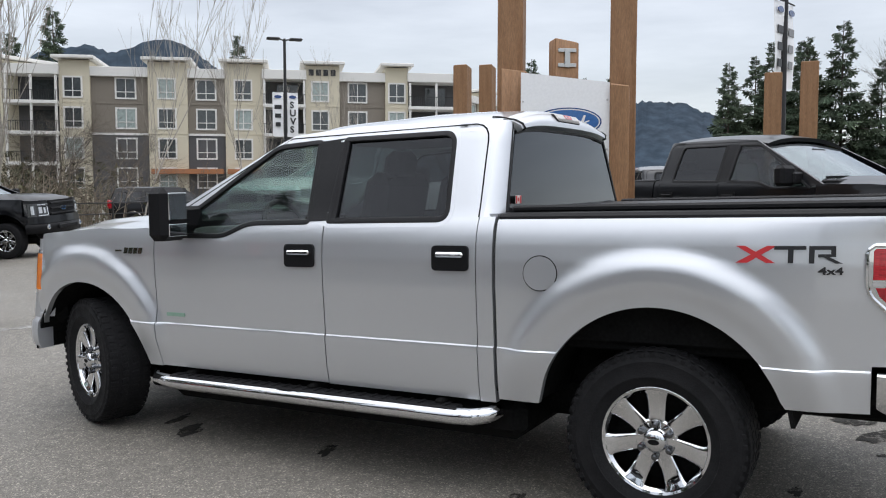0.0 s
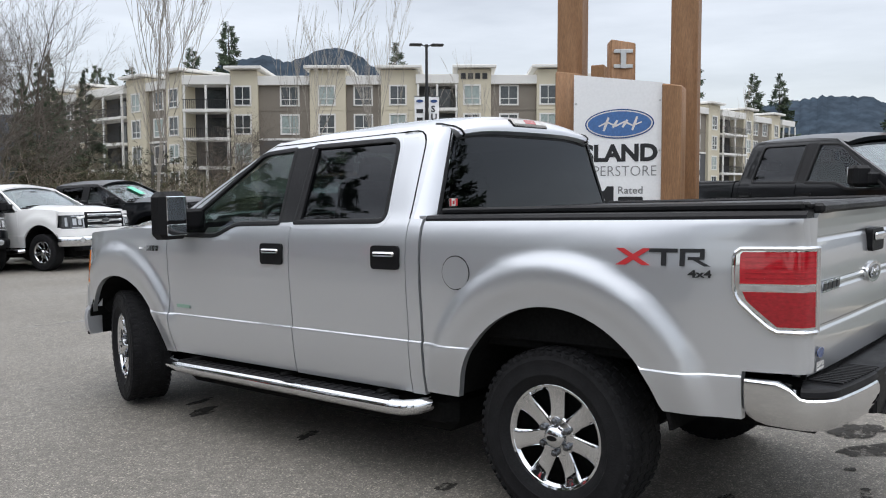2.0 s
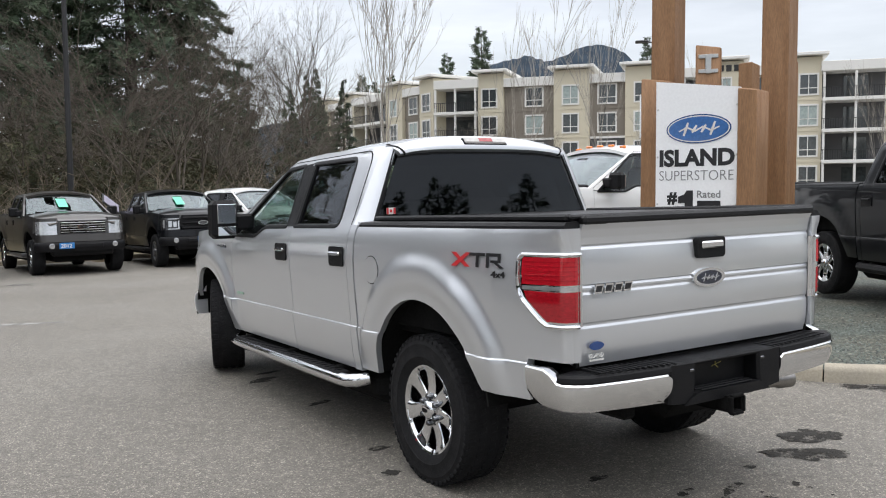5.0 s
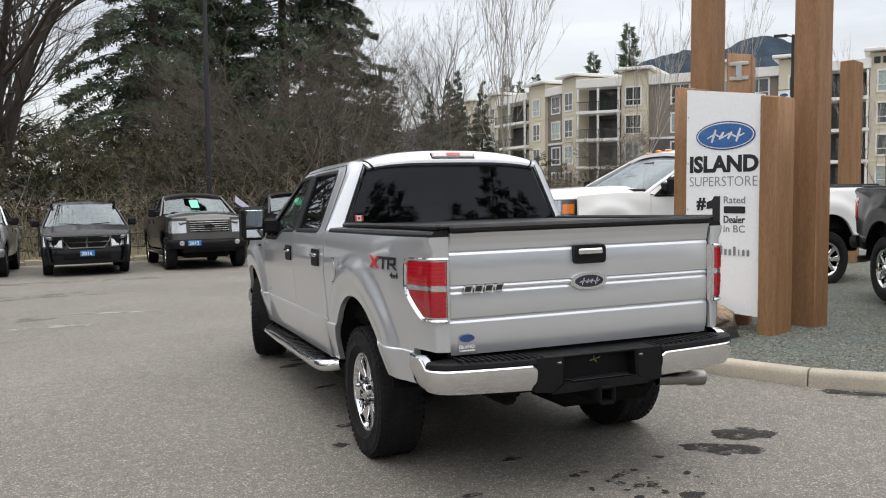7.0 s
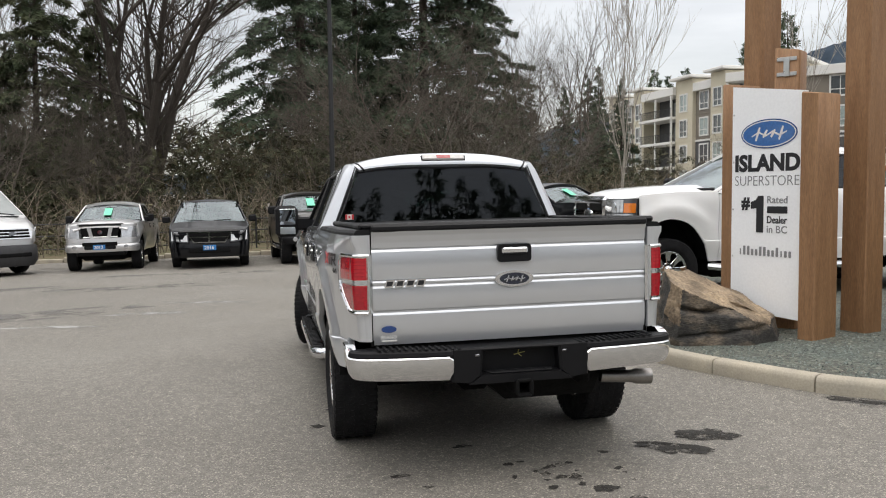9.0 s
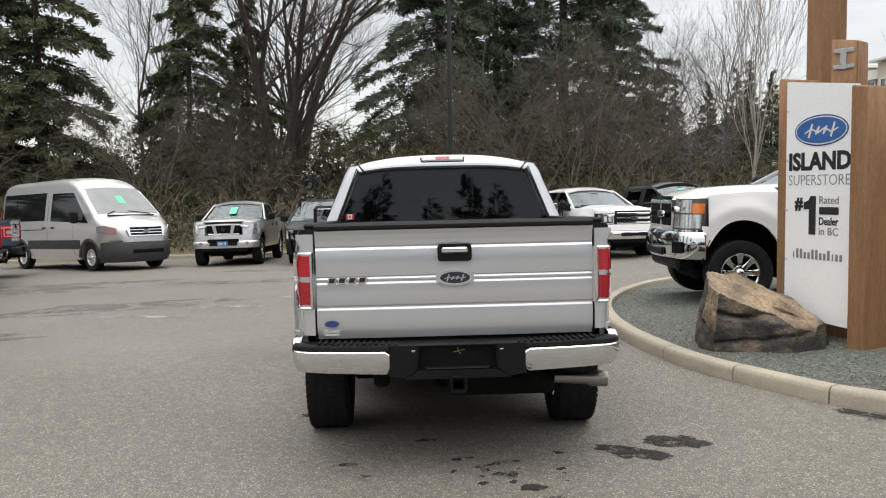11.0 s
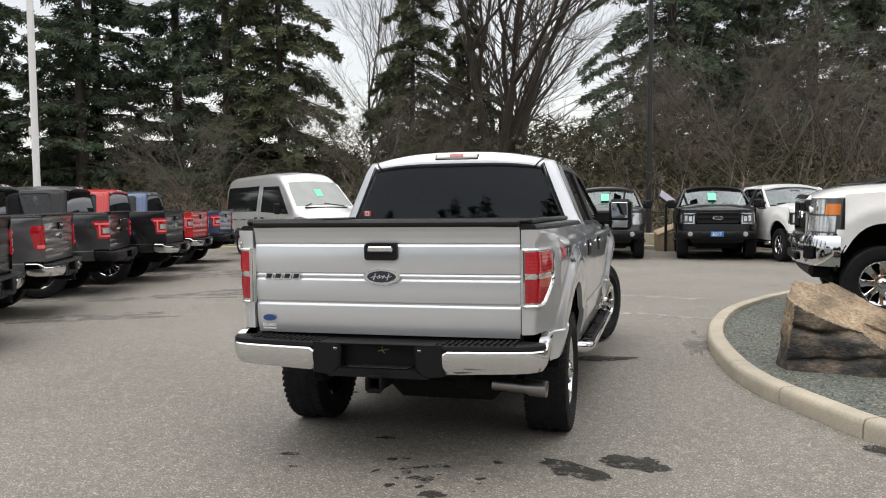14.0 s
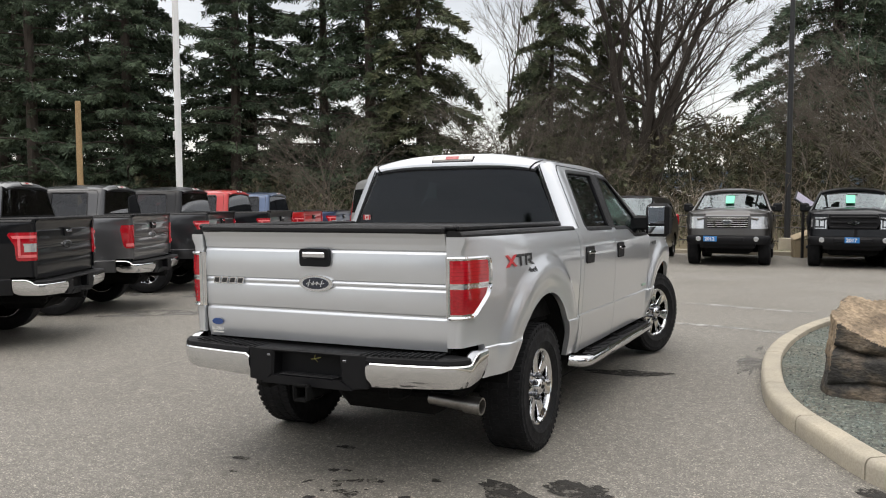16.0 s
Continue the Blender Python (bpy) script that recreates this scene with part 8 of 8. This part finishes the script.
pickup("pickup_truck", "small silver pickup with dark grille and blue plate", SILVER2, by_nose(-5.72, 17.75, (0.03, -1), 5.3), 1, "small", plate=0.02, year="2013", card=True, lower=SILVER2, scale=(0.92, 0.90, 0.92), steps=False, group=cars)
pickup("pickup_truck", "dark grey pickup parked beyond the gravel island", CHARCOAL, placed(14.0, 8.2, (0.45, -0.89)), 1, "new", lower=PLASTIC, trim=PLASTIC, group=cars)

# ---- small board and planter between the parked trucks ----
root = thing("planter_box", "small weathered tan planter box with a tilted lid", "planter", pose(1.05, 23.0, gz(1.05, 23.0), 0, 0, 10))
WEATHERED = surface("weathered_planter", (0.36, 0.29, 0.19), 0.85, 0.0, 0.2, 3.0, 40.0, 0.3, 60.0)
g = Geo()
for s in (-1, 1):
    g.box((s * 0.27, 0, 0.26), (0.06, 0.60, 0.52), 0.012).box((0, s * 0.27, 0.26), (0.48, 0.06, 0.52), 0.012)
part("box", g, WEATHERED, root)
part("lid", Geo().box((0, 0, 0), (0.66, 0.66, 0.05), 0.015, Matrix.Translation((0, 0, 0.66)) @ pose(0, 0, 0, 8, -22, 0)), WEATHERED, root, "tilted tan lid")
root = thing("notice_board", "small tilted notice board with pale face on a post", "notice board", pose(1.1, 22.3, gz(1.1, 22.3), 0, 0, 25))
part("post", Geo().box((0, 0.06, 0.72), (0.07, 0.07, 1.5), 0.01), IRON, root)
tilt = Matrix.Translation((0, 0, 1.62)) @ pose(0, 0, 0, 0, 34, 0) @ pose(0, 0, 0, -38, 0, 0)
part("board", Geo().box((0, 0, 0), (0.62, 0.05, 0.36), 0.012, tilt), IRON, root, "dark board frame")
part("face", Geo().box((0, -0.028, 0), (0.54, 0.012, 0.28), 0.004, tilt), surface("faded_print", (0.34, 0.32, 0.40), 0.5, 0.0, 0.3, 9.0, 40.0), root, "faded lilac print")


# ---- marks on the asphalt: drips, damp patches, worn lines ----
def patch(name, label, x, y, rx, ry, turn, material, seed, up=0.004, ragged=0.35):
    n = 44
    pts = []
    c, s = math.cos(radians(turn)), math.sin(radians(turn))
    for k in range(n):
        a = 2 * math.pi * k / n
        r = 1 + ragged * noise.noise(Vector((math.cos(a) * 1.4 + seed, math.sin(a) * 1.4, seed * 0.7))) * 1.6 + ragged * 0.7 * noise.noise(Vector((math.cos(a) * 4 + seed, math.sin(a) * 4, 2))) + ragged * 0.55 * noise.noise(Vector((math.cos(a) * 11 + seed, math.sin(a) * 11, 5)))
        px, py = rx * r * math.cos(a), ry * r * math.sin(a)
        pts.append((x + c * px - s * py, y + s * px + c * py))
    verts = [(px, py, gz(px, py) + up) for px, py in pts] + [(x, y, gz(x, y) + up)]
    g = Geo().add(verts, [(k, (k + 1) % n, n) for k in range(n)])
    return tagged(part(name, g, material, smooth=False), label, "stain", kind="structure")


DAMP = surface("faint_damp", (0.155, 0.148, 0.138), 0.75, 0.0, 0.3, 0.8, 60.0, 0.4, 140.0)
for k, (x, y, rx, ry, a) in enumerate(((1.07, 0.38, 0.23, 0.10, -35), (1.42, 0.60, 0.19, 0.13, -20), (0.42, -0.20, 0.08, 0.05, 10), (0.33, 0.02, 0.05, 0.03, 60), (0.48, -0.42, 0.10, 0.04, 40), (0.24, 0.22, 0.05, 0.02, 30),
                                       (-0.62, 0.27, 0.06, 0.03, 0), (-0.17, 0.74, 0.07, 0.03, 10), (-0.50, 0.05, 0.03, 0.02, 0), (-0.67, 4.47, 0.11, 0.04, 10), (-0.83, 4.20, 0.13, 0.07, 30),
                                       (-0.74, 3.18, 0.10, 0.04, 20), (0.82, 3.76, 0.34, 0.16, 8), (-0.9, 1.9, 0.07, 0.04, 0), (-1.05, 1.45, 0.05, 0.05, 40), (0.1, 0.35, 0.03, 0.02, 0), (0.62, 0.10, 0.04, 0.02, 50), (0.0, 0.10, 0.04, 0.015, 70))):
    patch("oil_stain", "dark oil and damp stain on the asphalt", x, y, rx, ry, a, WET, 3.1 * k + 1)
rng = random.Random(41)
for k in range(16):
    r = rng.uniform(0.010, 0.045)
    patch("oil_spot", "small dark oil drips on the asphalt", 0.36 + rng.gauss(0, 0.20), 0.16 + rng.gauss(0, 0.17), r, r * rng.uniform(0.5, 1.0), rng.uniform(0, 180), WET, 7.7 * k + 300)
mottled(DAMP, 2.2, 0.42, 0.66)
for k, (x, y, rx, ry, a) in enumerate(((-6.6, 7.6, 1.6, 0.16, 20), (-5.4, 8.6, 1.4, 0.14, 15), (-8.6, 11.6, 1.7, 0.20, 12), (-7.6, 12.9, 1.4, 0.16, 10), (-4.0, 12.5, 1.2, 0.12, 5), (-6.0, 5.4, 1.0, 0.12, 25), (3.2, 1.0, 0.4, 0.12, -35), (1.85, 4.9, 0.10, 0.7, 0), (-3.4, 15.5, 1.5, 0.1, 0))):
    patch("damp_streak", "faint darker patch on the asphalt", x, y, rx * 1.2, max(ry, min(rx, ry * 3.0)), a, DAMP, 5.3 * k + 40, 0.003, 0.7)
for k, (x, y, rx, ry, a) in enumerate(((3.66, 0.44, 0.40, 0.07, -48), (3.02, 1.04, 0.36, 0.06, -46), (3.97, -0.45, 0.40, 0.07, -82), (3.42, 0.52, 0.22, 0.10, -45))):
    patch("gutter_dirt", "dark gritty dirt along the foot of the kerb", x, y, rx, ry, a, WET, 4.3 * k + 140, 0.0045, 0.5)
for k, (x, y, rx, ry, a) in enumerate(((1.25, 9.0, 1.15, 0.05, -14), (1.35, 6.9, 0.75, 0.06, -15), (-2.6, 9.4, 0.7, 0.05, -14), (-4.2, 7.2, 0.6, 0.06, -10), (-3.1, 8.2, 0.5, 0.10, 5))):
    patch("worn_line", "pale worn paint line on the asphalt", x, y, rx, ry * 1.5, a, WORNLINE, 2.7 * k + 90, 0.004, 0.5)

# ---- trees across the road behind the camera, seen in the glass ----
for x, y, a, s in ((-26, -16, 40, 0.7), (-32, -6, 110, 0.75)):
    again(fir2, x, y, a, s)
again(fir2, -36, 6, 20, 0.8)
hedge_fir = put(conifer("fir_tree", "dark fir in the tree line across the road", 13, 3.2, 19, sprays=650, bare=0.02, droop=0.2, group="tree line across the road", big=1.9, taper=0.8), -18.5, -55, 0)
rng = random.Random(77)
for k in range(58):
    x = -17 + 1.35 * k
    y = -54 + 0.012 * max(0.0, x - 10) ** 2 + rng.uniform(-4, 4)
    if 0.86 < x / (2 - y) < 1.10 or x / (2 - y) > 1.36:
        continue
    c = again(hedge_fir, x, y, rng.uniform(0, 360), 1.0)
    h = rng.uniform(0.80, 1.25) * (1.0 if x > -6 else 0.85)
    c.scale = (1.25, 1.25, h)
# unseen low firs, added only to darken the horizon in reflections
for k in range(12):
    again(hedge_fir, -60 + 3.6 * k + rng.uniform(-1, 1), -46 - 0.5 * k + rng.uniform(-3, 3), rng.uniform(0, 360), rng.uniform(0.4, 0.7))
